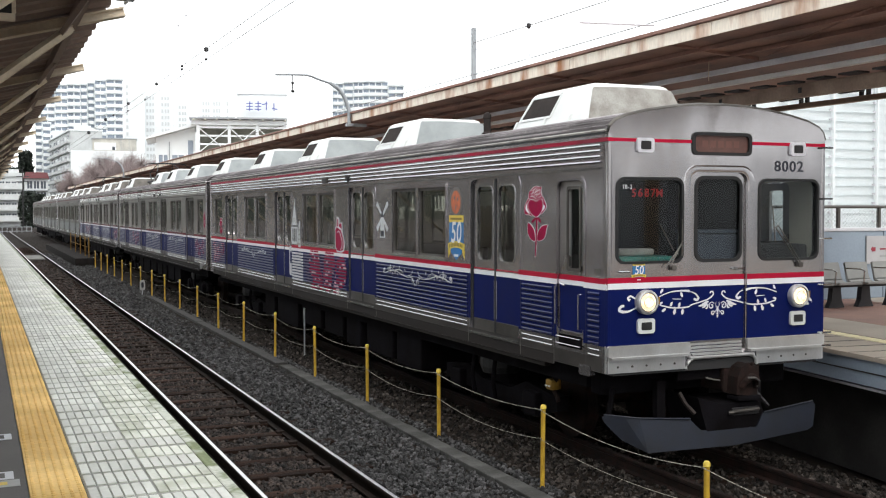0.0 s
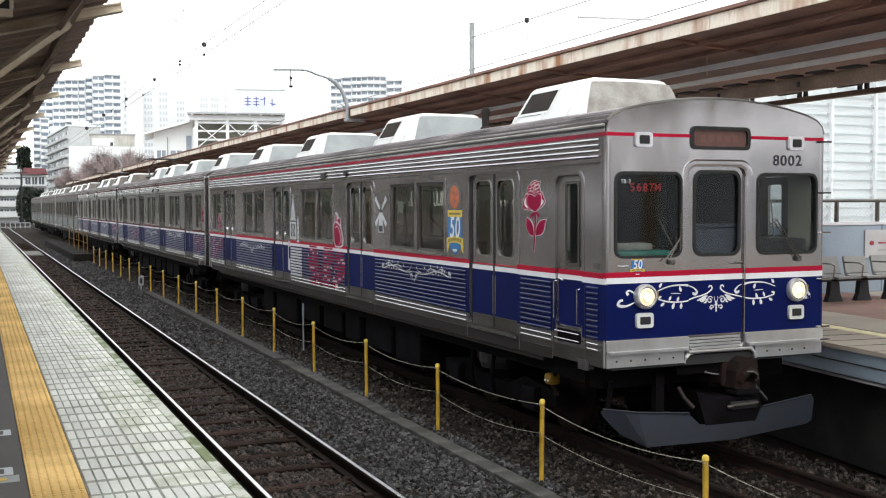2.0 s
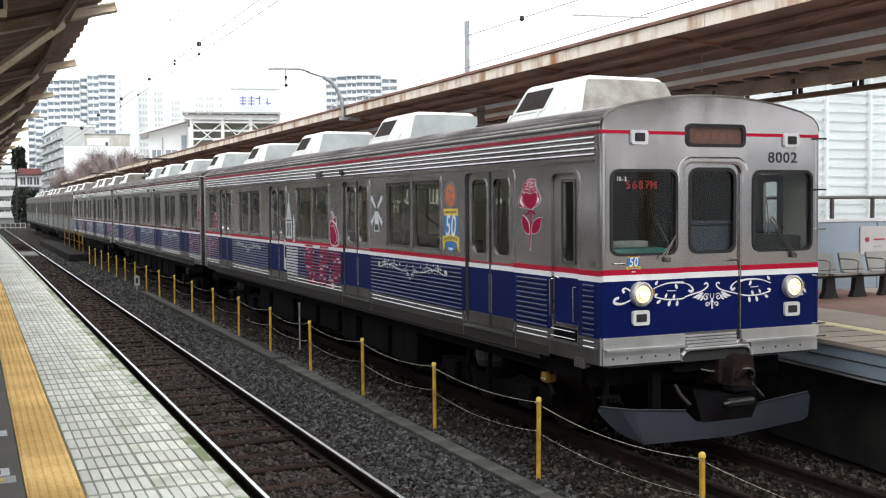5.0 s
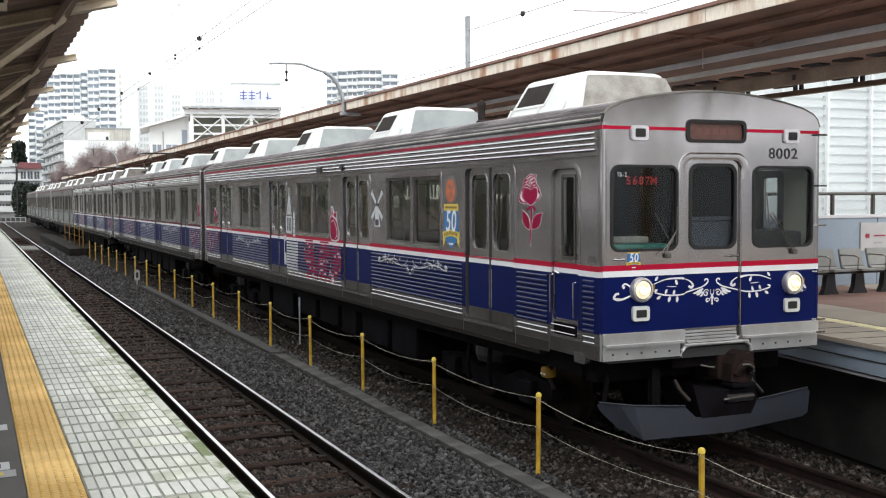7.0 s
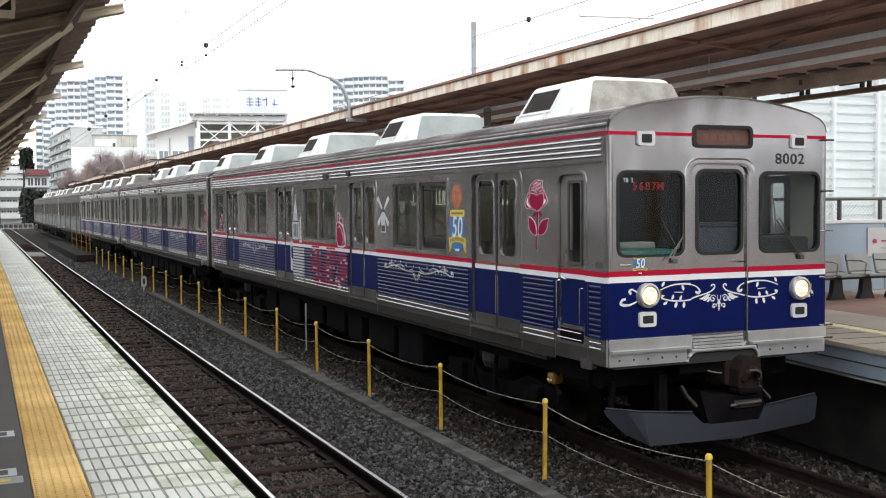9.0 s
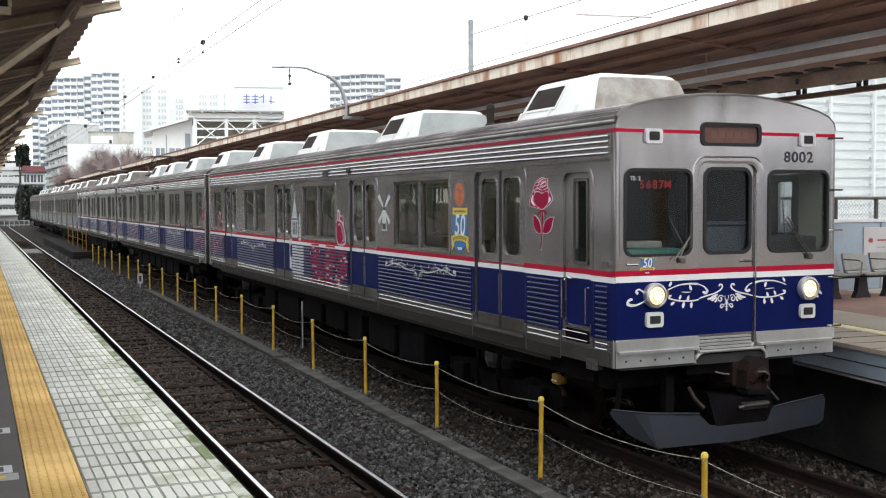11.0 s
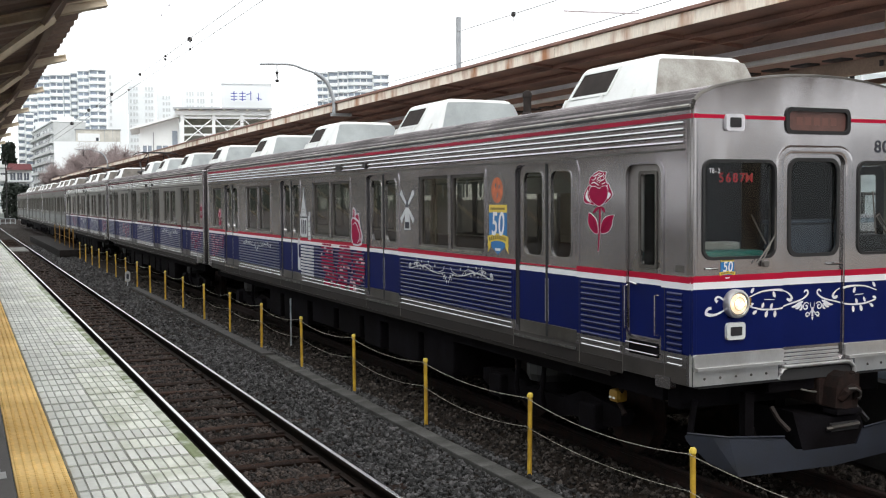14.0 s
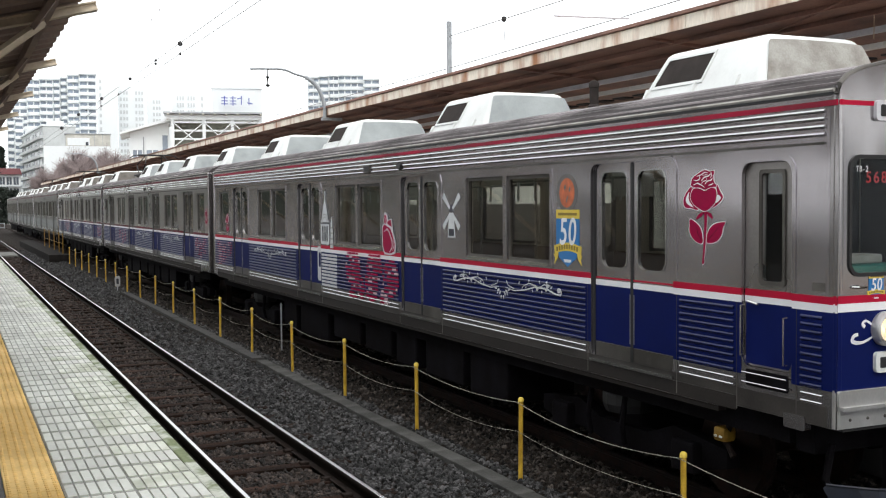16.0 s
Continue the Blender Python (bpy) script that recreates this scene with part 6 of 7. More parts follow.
        if i == 0:
            tips = [((-0.72, 2.13), (-0.52, 2.36)), ((-0.66, 2.14), (-0.505, 2.40)), ((-0.62, 2.30), (-0.78, 2.56)), ((-0.52, 2.25), (-0.51, 2.62))]
        else:
            tips = [((1.04, 2.13), (0.72, 2.55)), ((1.0, 2.14), (0.69, 2.52)), ((0.68, 2.36), (0.64, 2.76)), ((0.72, 2.55), (0.68, 2.52))]
        for (p, q), (r, s) in tips:
            part("wiper_arm", tube(bmesh.new(), [(p, -0.035, q), (r, -0.03, s)], 0.007, 5), STEEL_DIRTY_DARK, base)
    # destination display
    ds = plate("destination_rim", [rrect(-0.38, 0.38, 3.272, 3.51, 0.06, 4), rrect(-0.34, 0.34, 3.305, 3.477, 0.04, 4)], face, -0.04, 0.014, RUBBER, fr, smooth=True)
    plate("destination_display", [rrect(-0.35, 0.35, 3.30, 3.485)], face, -0.05, -0.012, DEST, ds, "unlit brown destination display")
    for k in range(5):
        plate("text_bar", [rrect(-0.24 + 0.10 * k, -0.17 + 0.10 * k, 3.355, 3.425)], face, -0.012, -0.011, FAINT, ds)
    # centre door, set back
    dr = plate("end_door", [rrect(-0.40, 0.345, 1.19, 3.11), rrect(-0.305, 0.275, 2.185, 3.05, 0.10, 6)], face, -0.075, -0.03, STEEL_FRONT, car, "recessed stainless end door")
    rim = plate("window_rubber", [rrect(-0.318, 0.288, 2.172, 3.063, 0.11, 6), rrect(-0.285, 0.255, 2.205, 3.03, 0.09, 6)], face, -0.035, -0.02, RUBBER, dr)
    g = plate("window_pane", [rrect(-0.305, 0.275, 2.185, 3.05, 0.10, 6)], face, -0.055, -0.05, GLASS_CAB, dr)
    g.visible_shadow = False
    plate("door_post", [rrect(0.3225, 0.337, 1.20, 3.0)], face, -0.03, -0.003, STEEL_FRONT, fr)
    # Black strip drawn for the shade between the door and its jamb.
    part("gap_seal", boxed(0.327, 0.3345, 0.012, 0.029, 1.2, 2.97), RUBBER, dr, "black strip in place of the shade in the door gap")
    part("door_handle", tube(bmesh.new(), [(0.17, 0.03, 2.10), (0.17, -0.01, 2.10), (0.28, -0.02, 2.10)], 0.011, 6), CHROME, dr)
    arc = [radians(90 * k / 8) for k in range(9)]

    def hood_side(s, reach, rise, bend=0.16):
        """One corner of the raised frame, from its foot to the top, at a distance from the doorway."""
        e = -0.39 if s < 0 else 0.335
        return [(e + s * reach, 2.90)] + [(e + s * (reach - bend * (1 - math.cos(w))), 3.0 + rise * math.sin(w)) for w in arc]
    outer = hood_side(-1, 0.092, 0.175) + hood_side(1, 0.092, 0.175)[::-1]
    inner = hood_side(-1, 0.0, 0.10, 0.10) + hood_side(1, 0.0, 0.10, 0.10)[::-1]
    bm = bmesh.new()
    rows = []
    for k in range(9):
        w = k / 8
        rows.append([bm.verts.new((p[0] + (q[0] - p[0]) * w, 0.001 - 0.006 * min(1.0, math.sin(math.pi * w) * 1.6), p[1] + (q[1] - p[1]) * w)) for p, q in zip(outer, inner)])
    for p, q in zip(rows, rows[1:]):
        for k in range(len(p) - 1):
            bm.faces.new((p[k], p[k + 1], q[k + 1], q[k]))
    hood = part("door_hood", bm, STEEL_FRONT, fr, "raised rounded frame over the doorway")
    hood.data.shade_smooth()
    # paint bands, on the front and on the door
    for a, b in ((-1.379, -0.392), (0.337, 1.379)):
        plate("blue_panel", [rrect(a, b, 1.365, 1.925)], face, 0.0, 0.0035, BLUE, fr, "navy blue front panel")
        plate("white_band", [rrect(a, b, 1.925, 1.985)], face, 0.0, 0.004, WHITE_FILM, fr)
        plate("red_band", [rrect(a, b, 1.985, 2.04)], face, 0.0, 0.004, RED, fr)
        plate("red_stripe", [rrect(a if a > 0 else a, -0.382, 3.39, 3.424) if a < 0 else rrect(0.382, b, 3.39, 3.424)], face, 0.0, 0.0025, RED, fr)
        plate("sill_panel", [rrect(a, b, 1.25, 1.36, 0.015)], face, 0.0, 0.02, SILL, fr)
        plate("sill_ledge", [rrect(a + 0.02, b - 0.02, 1.225, 1.25)], face, 0.0, 0.05, SILL, fr)
        for k in range(5):
            x = a + 0.12 + 0.17 * k
            part("bolt", lathe(bmesh.new(), [(0.012, 0.0), (0.012, 0.006), (0.006, 0.01)], pose(x, -0.004, 1.15, 90, 0, 0), 8), STEEL_DIRTY_DARK, fr)
    plate("blue_panel", [rrect(-0.389, 0.318, 1.365, 1.925)], face, -0.03, -0.0265, BLUE, dr)
    plate("white_band", [rrect(-0.389, 0.318, 1.925, 1.985)], face, -0.03, -0.026, WHITE_FILM, dr)
    plate("red_band", [rrect(-0.389, 0.318, 1.985, 2.04)], face, -0.03, -0.026, RED, dr)
    for k in range(4):
        plate("step_tread", [rrect(-0.36, 0.29, 1.215 + 0.034 * k, 1.235 + 0.034 * k)], face, -0.03, -0.022 + 0.006 * (3 - k), SILL, dr)
    part("lower_step", boxed(-0.40, 0.42, -0.035, 0.0, 1.185, 1.21, 0.008), SILL, fr)
    lip = [(-0.44, 1.085), (-0.42, 1.14), (-0.385, 1.175), (-0.32, 1.19), (0.36, 1.19), (0.425, 1.175), (0.455, 1.14), (0.465, 1.085)]
    part("apron_rim", tube(bmesh.new(), [(a, -0.006, b) for a, b in lip], 0.018, 8, False), SILL, fr, "rounded rim over the coupler", True)
    plate("apron", [rrect(-1.375, -0.445, 1.088, 1.222)], face, 0.0, 0.004, SILL, fr)
    plate("apron", [rrect(0.47, 1.375, 1.088, 1.222)], face, 0.0, 0.004, SILL, fr)
    # rounded corner strips
    for s in (-1, 1):
        post = None
        for z0, z1, material in ((1.09, 1.365, SILL), (1.365, 1.925, BLUE), (1.925, 1.985, WHITE_FILM), (1.985, 2.04, RED), (2.04, 3.388, STEEL_FRONT), (3.388, 3.428, RED), (3.428, 3.46, STEEL_FRONT)):
            ob = part("corner_band" if post else "corner_strip", lathe(bmesh.new(), [(0.034, z0), (0.034, z1)], pose(s * 1.3515, 0.0285, 0), 20), material, post or fr, smooth=True)
            post = post or ob
    # lamps
    for s, x in ((-1, -0.955), (1, 0.985)):
        case = plate("marker_lamp", [rrect(x - 0.10, x + 0.10, 3.285, 3.43, 0.03)], face, 0.0, 0.03, GREY_BEAM, fr, "small square marker lamp")
        plate("marker_lens", [rrect(x - 0.06, x + 0.06, 3.315, 3.40, 0.012)], face, 0.03, 0.034, RUBBER, case)
        # Flat grey plate drawn as a reflection on the marker lens.
        plate("lens_gleam", [rrect(x - 0.045, x + 0.03, 3.345, 3.385)], face, 0.034, 0.036, IRON, case)
    for x in (-0.94, 1.0):
        hl = part("headlight", lathe(bmesh.new(), [(0.125, 0.0), (0.125, 0.055), (0.118, 0.07), (0.102, 0.075), (0.100, 0.04)], pose(x, 0, 1.79, 90, 0, 0), 28), SILL, fr, "round lit headlight in a metal ring", True)
        part("reflector", lathe(bmesh.new(), [(0.099, 0.062), (0.08, 0.048), (0.05, 0.040), (0.02, 0.038)], pose(x, 0, 1.79, 90, 0, 0), 28), CHROME, hl)
        part("lamp_face", lathe(bmesh.new(), [(0.090, 0.063), (0.07, 0.072), (0.03, 0.076), (0.002, 0.077)], pose(x, 0, 1.79, 90, 0, 0), 24), LAMP, hl, "glowing warm lamp")
        for dx, dz in ((-0.028, 0.012), (0.03, -0.006)):
            part("bulb", lathe(bmesh.new(), [(0.004, 0.072), (0.016, 0.076), (0.019, 0.082), (0.012, 0.088), (0.002, 0.09)], pose(x + dx, 0, 1.79 + dz, 90, 0, 0), 12), BULB, hl, "bright lamp bulb", True)
        ring = [(x + 0.056 * math.cos(w), -0.0765, 1.79 + 0.056 * math.sin(w)) for w in [2 * math.pi * k / 20 for k in range(21)]]
        part("lamp_ring", tube(bmesh.new(), ring, 0.003, 5, False), CREAM, hl)
        part("lamp_clip", boxed(x + 0.11, x + 0.14, -0.06, -0.02, 1.77, 1.84), YELLOW_DULL, hl)
        tl = plate("tail_lamp", [rrect(x - 0.10, x + 0.10, 1.475, 1.625, 0.03)], face, 0.0, 0.035, AC_SHELL, fr, "white-rimmed tail lamp")
        plate("tail_lens", [rrect(x - 0.062, x + 0.062, 1.51, 1.588, 0.01)], face, 0.035, 0.039, RUBBER, tl)
        # Flat grey plate drawn as a reflection on the tail lens.
        plate("lens_gleam", [rrect(x - 0.055, x + 0.055, 1.552, 1.575)], face, 0.039, 0.041, IRON, tl)
    # writing
    write("8002", 0.158, 0.102, pose(0.882, -0.003, 3.168, 90, 0, 0), INK, fr, 1.14, 0.004)
    write("TB-2", 0.06, 0.030, pose(-1.145, 0.012, 2.94, 90, 0, 0), WHITE_FILM, fr, 0.8)
    write("5687M", 0.115, 0.076, pose(-0.89, 0.05, 2.88, 90, 0, 0), LED, fr, 1.0, 0.007)
    anniversary_badge(car, face, -1.015, 2.09, 0.19, 0.001, 1)
    # grab hooks on the edge
    for z in (3.38, 2.83, 2.40, 1.90, 1.38, 1.24):
        part("grab_hook", tube(bmesh.new(), [(1.30, -0.005, z), (1.32, -0.045, z), (1.44, -0.05, z)], 0.010, 6), IRON if z > 2.6 else CHROME, fr)
    for z in (2.10,):
        part("grab_hook", tube(bmesh.new(), [(-1.25, -0.005, z), (-1.22, -0.04, z), (-1.15, -0.04, z)], 0.010, 6), CHROME, fr)
    # front vine scroll
    sc = decal("scroll_decal", "white vine scroll across the blue front", car)

    def put_at(pts, name="stroke"):
        mid = sum(p[0] for p in pts) / len(pts)
        d = -0.0265 if -0.39 < mid < 0.30 else 0.0035
        sc(name, [pts], face, d, d + 0.002, WHITE_FILM)

    def run(pts, a, b=None, mid=None):
        """A stroke on both halves, split where it passes from the front to the set-back door."""
        for s in (-1, 1):
            full = [(-0.022 + s * x, z) for x, z in pts]
            seg, last = [], None
            for x, z in full:
                zone = 0 if x < -0.39 else (1 if x < 0.318 else 2)
                if last is not None and zone != last:
                    if len(seg) > 1:
                        put_at(ribbon(seg, a * 0.64, b and b * 0.66, mid and mid * 0.64))
                    seg = []
                seg.append((x, z))
                last = zone
            if len(seg) > 1:
                put_at(ribbon(seg, a * 0.64, b and b * 0.66, mid and mid * 0.64))

    def curve(*ctrl, n=7):
        out, P = [], [Vector((x, y, 0)) for x, y in ctrl]
        for k in range(len(P) - 1):
            p0, p1, p2, p3 = (P[min(max(k + o, 0), len(P) - 1)] for o in (-1, 0, 1, 2))
            for i in range(n):
                t = i / n
                v = 0.5 * (2 * p1 + (p2 - p0) * t + (2 * p0 - 5 * p1 + 4 * p2 - p3) * t * t + (3 * p1 - 3 * p2 + p3 - p0) * t ** 3)
                out.append((v.x, v.y))
        return out + [ctrl[-1]]
    run(curve((0.74, 1.752), (0.60, 1.721), (0.416, 1.719), (0.276, 1.751), (0.134, 1.784), (0.062, 1.827), (0.06, 1.86), (0.085, 1.866), (0.098, 1.848)), 0.020, 0.020, 0.024)
    run(curve((0.75, 1.838), (0.60, 1.882), (0.417, 1.887), (0.30, 1.859), (0.245, 1.815)), 0.014, 0.036, 0.022)
    run(curve((0.238, 1.814), (0.262, 1.785), (0.30, 1.80)), 0.038, 0.034, 0.044)
    run(curve((1.00, 1.745), (1.11, 1.703), (1.19, 1.70)), 0.016, 0.045, 0.030)
    run(curve((1.18, 1.70), (1.222, 1.715), (1.205, 1.750), (1.165, 1.760)), 0.045, 0.036, 0.042)
    run(curve((1.02, 1.815), (1.085, 1.853), (1.122, 1.834), (1.10, 1.81)), 0.022, 0.044, 0.030)
    for s in (-1, 1):
        for x, z, a, t in ((0.717, 1.894, 0.034, 2.2), (0.475, 1.850, 0.036, 1.2), (0.69, 1.700, 0.034, 2.6), (0.56, 1.680, 0.040, 1.9), (0.463, 1.676, 0.038, 1.7), (0.60, 1.758, 0.032, 2.0), (0.503, 1.745, 0.034, 1.9), (0.725, 1.772, 0.030, 2.8)):
            put_at([(-0.022 + s * p, q) for p, q in oval(x, z, a * 0.84, a * 0.44, t, 12, 0.6)], "leaflet")
        put_at([(-0.022 + s * p, q) for p, q in oval(0.53, 1.806, 0.062, 0.0045, 0.05, 12)], "leaflet")
    # acanthus leaves, two pairs of spirals and a lily in the middle
    run(curve((0.245, 1.722), (0.20, 1.728), (0.15, 1.752), (0.112, 1.766)), 0.006, 0.014, 0.046)
    run(curve((0.20, 1.704), (0.165, 1.714), (0.13, 1.742)), 0.006, 0.014, 0.034)
    run(curve((0.155, 1.690), (0.132, 1.700), (0.122, 1.735)), 0.006, 0.012, 0.030)
    run(spiral(0.078, 1.718, 0.041, 0.008, 150, -300, 22), 0.012, 0.022, 0.020)
    run(spiral(0.060, 1.640, 0.028, 0.006, 190, -200, 18), 0.010, 0.020, 0.020)
    run(curve((0.034, 1.648), (0.022, 1.668), (0.012, 1.676)), 0.012, 0.010)
    run(curve((0.020, 1.755), (0.022, 1.725), (0.012, 1.70)), 0.006, 0.012)
    for z, a, b in ((1.676, 0.014, 0.034), (1.634, 0.013, 0.011), (1.612, 0.012, 0.009), (1.598, 0.006, 0.006)):
        put_at(oval(-0.022, z, a, b, 0, 12), "leaflet")
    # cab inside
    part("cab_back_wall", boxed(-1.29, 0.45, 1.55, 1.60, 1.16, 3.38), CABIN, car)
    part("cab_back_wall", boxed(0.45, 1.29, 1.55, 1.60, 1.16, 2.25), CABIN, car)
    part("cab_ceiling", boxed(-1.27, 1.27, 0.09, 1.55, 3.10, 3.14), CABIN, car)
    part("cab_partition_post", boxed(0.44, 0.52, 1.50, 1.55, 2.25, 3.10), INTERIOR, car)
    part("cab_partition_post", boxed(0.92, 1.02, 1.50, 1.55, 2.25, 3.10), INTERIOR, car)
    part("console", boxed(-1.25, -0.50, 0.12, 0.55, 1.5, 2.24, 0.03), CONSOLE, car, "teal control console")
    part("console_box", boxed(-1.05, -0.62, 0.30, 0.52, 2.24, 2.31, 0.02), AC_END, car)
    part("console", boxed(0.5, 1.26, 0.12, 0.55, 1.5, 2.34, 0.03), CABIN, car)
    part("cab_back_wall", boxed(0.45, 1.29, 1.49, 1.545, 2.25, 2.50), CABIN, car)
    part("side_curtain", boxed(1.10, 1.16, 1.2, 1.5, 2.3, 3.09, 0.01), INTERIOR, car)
    # Added dark board: hides the far cab window seen through the left windscreen.
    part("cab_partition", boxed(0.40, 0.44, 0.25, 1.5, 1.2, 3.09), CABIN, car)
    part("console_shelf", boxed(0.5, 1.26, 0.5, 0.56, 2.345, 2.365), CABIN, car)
    part("inner_shelf", boxed(-0.34, 0.33, 0.12, 0.34, 2.47, 2.505, 0.01), INNER_BOX, car)
    part("inner_box", boxed(-0.34, 0.33, 0.14, 0.32, 1.9, 2.465, 0.03), INNER_BOX, car)
    # coupler, plow
    cp = part("coupler", boxed(0.06, 0.32, 0.02, 0.5, 0.80, 1.06, 0.03), RUSTY, car, "rusty knuckle coupler")
    part("knuckle", prism(bmesh.new(), [[(0.10, 0.80), (0.36, 0.77), (0.39, 0.93), (0.385, 1.10), (0.30, 1.085), (0.24, 1.12), (0.16, 1.08), (0.115, 0.98)]], lambda a, b, d: (a, d, b), -0.14, 0.03), RUSTY, cp)
    part("knuckle_jaw", tube(bmesh.new(), [(0.16, -0.15, 0.88), (0.18, -0.19, 0.95), (0.25, -0.20, 0.99), (0.32, -0.18, 0.96), (0.34, -0.15, 0.87)], 0.038, 8), RUSTY, cp, smooth=True)
    part("knuckle_pin", lathe(bmesh.new(), [(0.03, 0.78), (0.03, 1.10), (0.018, 1.12)], pose(0.34, -0.10, 0), 10), RUSTY, cp)
    part("knuckle_foot", boxed(0.10, 0.40, -0.17, 0.02, 0.735, 0.785, 0.015), UNDER, cp)
    part("knuckle_lip", tube(bmesh.new(), [(0.18, -0.22, 0.985), (0.25, -0.24, 0.985), (0.325, -0.22, 0.945), (0.335, -0.21, 0.90), (0.30, -0.21, 0.885)], 0.011, 8), STEEL_DIRTY_DARK, cp)
    part("uncoupling_rod", tube(bmesh.new(), [(-0.22, -0.05, 0.985), (-0.14, -0.08, 0.965), (-0.07, -0.08, 0.955)], 0.010, 6), STEEL_DIRTY_DARK, cp)
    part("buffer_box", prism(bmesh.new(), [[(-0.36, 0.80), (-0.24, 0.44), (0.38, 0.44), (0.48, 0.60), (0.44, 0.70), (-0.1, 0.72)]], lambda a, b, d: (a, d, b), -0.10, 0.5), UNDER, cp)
    part("air_coupler", tube(bmesh.new(), [(0.07, -0.13, 0.625), (0.40, -0.13, 0.635)], 0.018, 10), STEEL_DIRTY_DARK, cp)
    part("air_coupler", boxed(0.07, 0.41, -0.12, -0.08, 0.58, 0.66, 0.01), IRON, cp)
    part("air_cock", tube(bmesh.new(), [(0.02, -0.12, 0.615), (0.07, -0.14, 0.622)], 0.020, 8), STEEL_DIRTY_DARK, cp)
    # Near-black plate added in place of the shade behind the coupler.
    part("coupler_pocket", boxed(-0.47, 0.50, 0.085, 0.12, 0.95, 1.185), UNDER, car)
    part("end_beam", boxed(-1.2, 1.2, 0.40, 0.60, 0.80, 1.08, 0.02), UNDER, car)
    # plow: two plates that meet in a crease, and a wing bent back at the end
    bm = bmesh.new()
    left_plate = [(-1.04, -0.06, 0.628), (-0.44, -0.085, 0.580), (-0.31, -0.10, 0.455), (-0.31, -0.145, 0.28), (-0.98, -0.12, 0.292)]
    right_plate = [(-0.31, -0.10, 0.455), (0.40, -0.10, 0.437), (0.50, -0.085, 0.576), (1.19, -0.06, 0.640), (1.22, -0.065, 0.60), (1.15, -0.10, 0.385), (1.07, -0.11, 0.35), (0.08, -0.145, 0.275), (-0.31, -0.145, 0.28)]
    wing = [(-1.04, -0.06, 0.628), (-0.98, -0.12, 0.292), (-1.17, 0.05, 0.40), (-1.30, 0.16, 0.56), (-1.325, 0.18, 0.62), (-1.30, 0.16, 0.645), (-1.16, 0.02, 0.638)]
    spots = {q: bm.verts.new((q[0], q[1] if q[0] < -1.1 else -0.06 - 0.2 * (0.64 - q[2]), q[2])) for q in left_plate + right_plate + wing}
    for loop in (left_plate, right_plate, wing):
        bm.faces.new([spots[q] for q in loop])
    bmesh.ops.recalc_face_normals(bm, faces=bm.faces)
    bmesh.ops.solidify(bm, geom=bm.faces[:], thickness=0.018)
    pw = part("snow_plow", bm, PLOW, car, "blue-grey steel snow plow")
    for rim in ([(-1.31, 0.165, 0.65), (-1.16, 0.02, 0.643), (-1.04, -0.062, 0.633), (-0.44, -0.087, 0.585)], [(0.50, -0.087, 0.581), (1.19, -0.062, 0.645)]):
        part("plow_rim", tube(bmesh.new(), rim, 0.010, 6), PLOW, pw)
    for s in (-1, 1):
        part("plow_stay", tube(bmesh.new(), [(-0.50, 0.02, 0.84), (-0.46, -0.03, 0.73), (-0.38, -0.08, 0.63)] if s < 0 else [(0.44, -0.02, 0.90), (0.45, -0.03, 0.78), (0.57, -0.07, 0.64)], 0.022, 4), IRON if s > 0 else GRILLE, pw)
        part("plow_hanger", boxed(s * 0.62 - 0.05, s * 0.62 + 0.05, 0.16, 0.24, 0.5, 0.95), UNDER, pw)
    # yellow device under the leading end, hoses
    yb = part("yellow_sensor", boxed(-1.22, -1.08, 1.40, 1.55, 0.69, 0.82, 0.04), YELLOW_DULL, car, "small yellow box under the floor")
    part("sensor_lens", boxed(-1.232, -1.22, 1.42, 1.455, 0.73, 0.75, 0.005), AC_SHELL, yb)
    part("sensor_lens", boxed(-1.232, -1.22, 1.485, 1.52, 0.73, 0.75, 0.005), AC_SHELL, yb)
    part("sensor_stay", tube(bmesh.new(), [(-1.15, 1.38, 0.95), (-1.15, 1.46, 0.68), (-1.15, 1.36, 0.58)], 0.03, 6), RUSTY, yb)
    part("sand_pipe", tube(bmesh.new(), [(-1.12, 0.30, 0.9), (-1.14, 0.34, 0.62), (-1.10, 0.28, 0.50)], 0.03, 6), UNDER, car)


TRAIN_X, TRAIN_Y = 7.047, 8.906
TRAIN = []


def build_train():
    lead, sets = car_shell("navy", True)
    tagged(lead, "stainless steel leading train car with navy band and rose decals", "train car", "cars of the train")
    front_end(lead)
    side_pictures(lead)
    TRAIN.append(lead)
    for ends in (AC_END_PALE, AC_END_SHADED):
        car, _ = car_shell("navy", False, ends)
        tagged(car, "stainless steel train car with navy blue ribbed lower band", "train car", "cars of the train")
        scroll_side(car, left, 3.7, 6.2, 1.80, 0.011)
        scroll_side(car, left, 8.5, 11.0, 1.80, 0.011)
        striped_roses(car, ((0.55, 1.72, 0.22), (1.05, 1.58, 0.24), (1.45, 1.76, 0.20), (13.6, 1.70, 0.22), (14.2, 1.58, 0.24), (14.9, 1.74, 0.22)), 33)
        if ends is AC_END_PALE:
            petal_rose(car, left, 0.33, 2.4, 0.5, 0.004)
        pantograph(car, 15.6)
        TRAIN.append(car)
    fourth, _ = car_shell("teal", False, AC_END_SHADED)
    tagged(fourth, "dull stainless steel train car with a pale teal lower band", "train car", "cars of the train")
    TRAIN.append(fourth)
    TRAIN.extend(copy_thing(fourth, Matrix()) for _ in range(2))
    pantograph(fourth, 15.6)
    for i, car in enumerate(TRAIN):
        car.location = (TRAIN_X, TRAIN_Y + 20.0 * i, 0)
    return sets


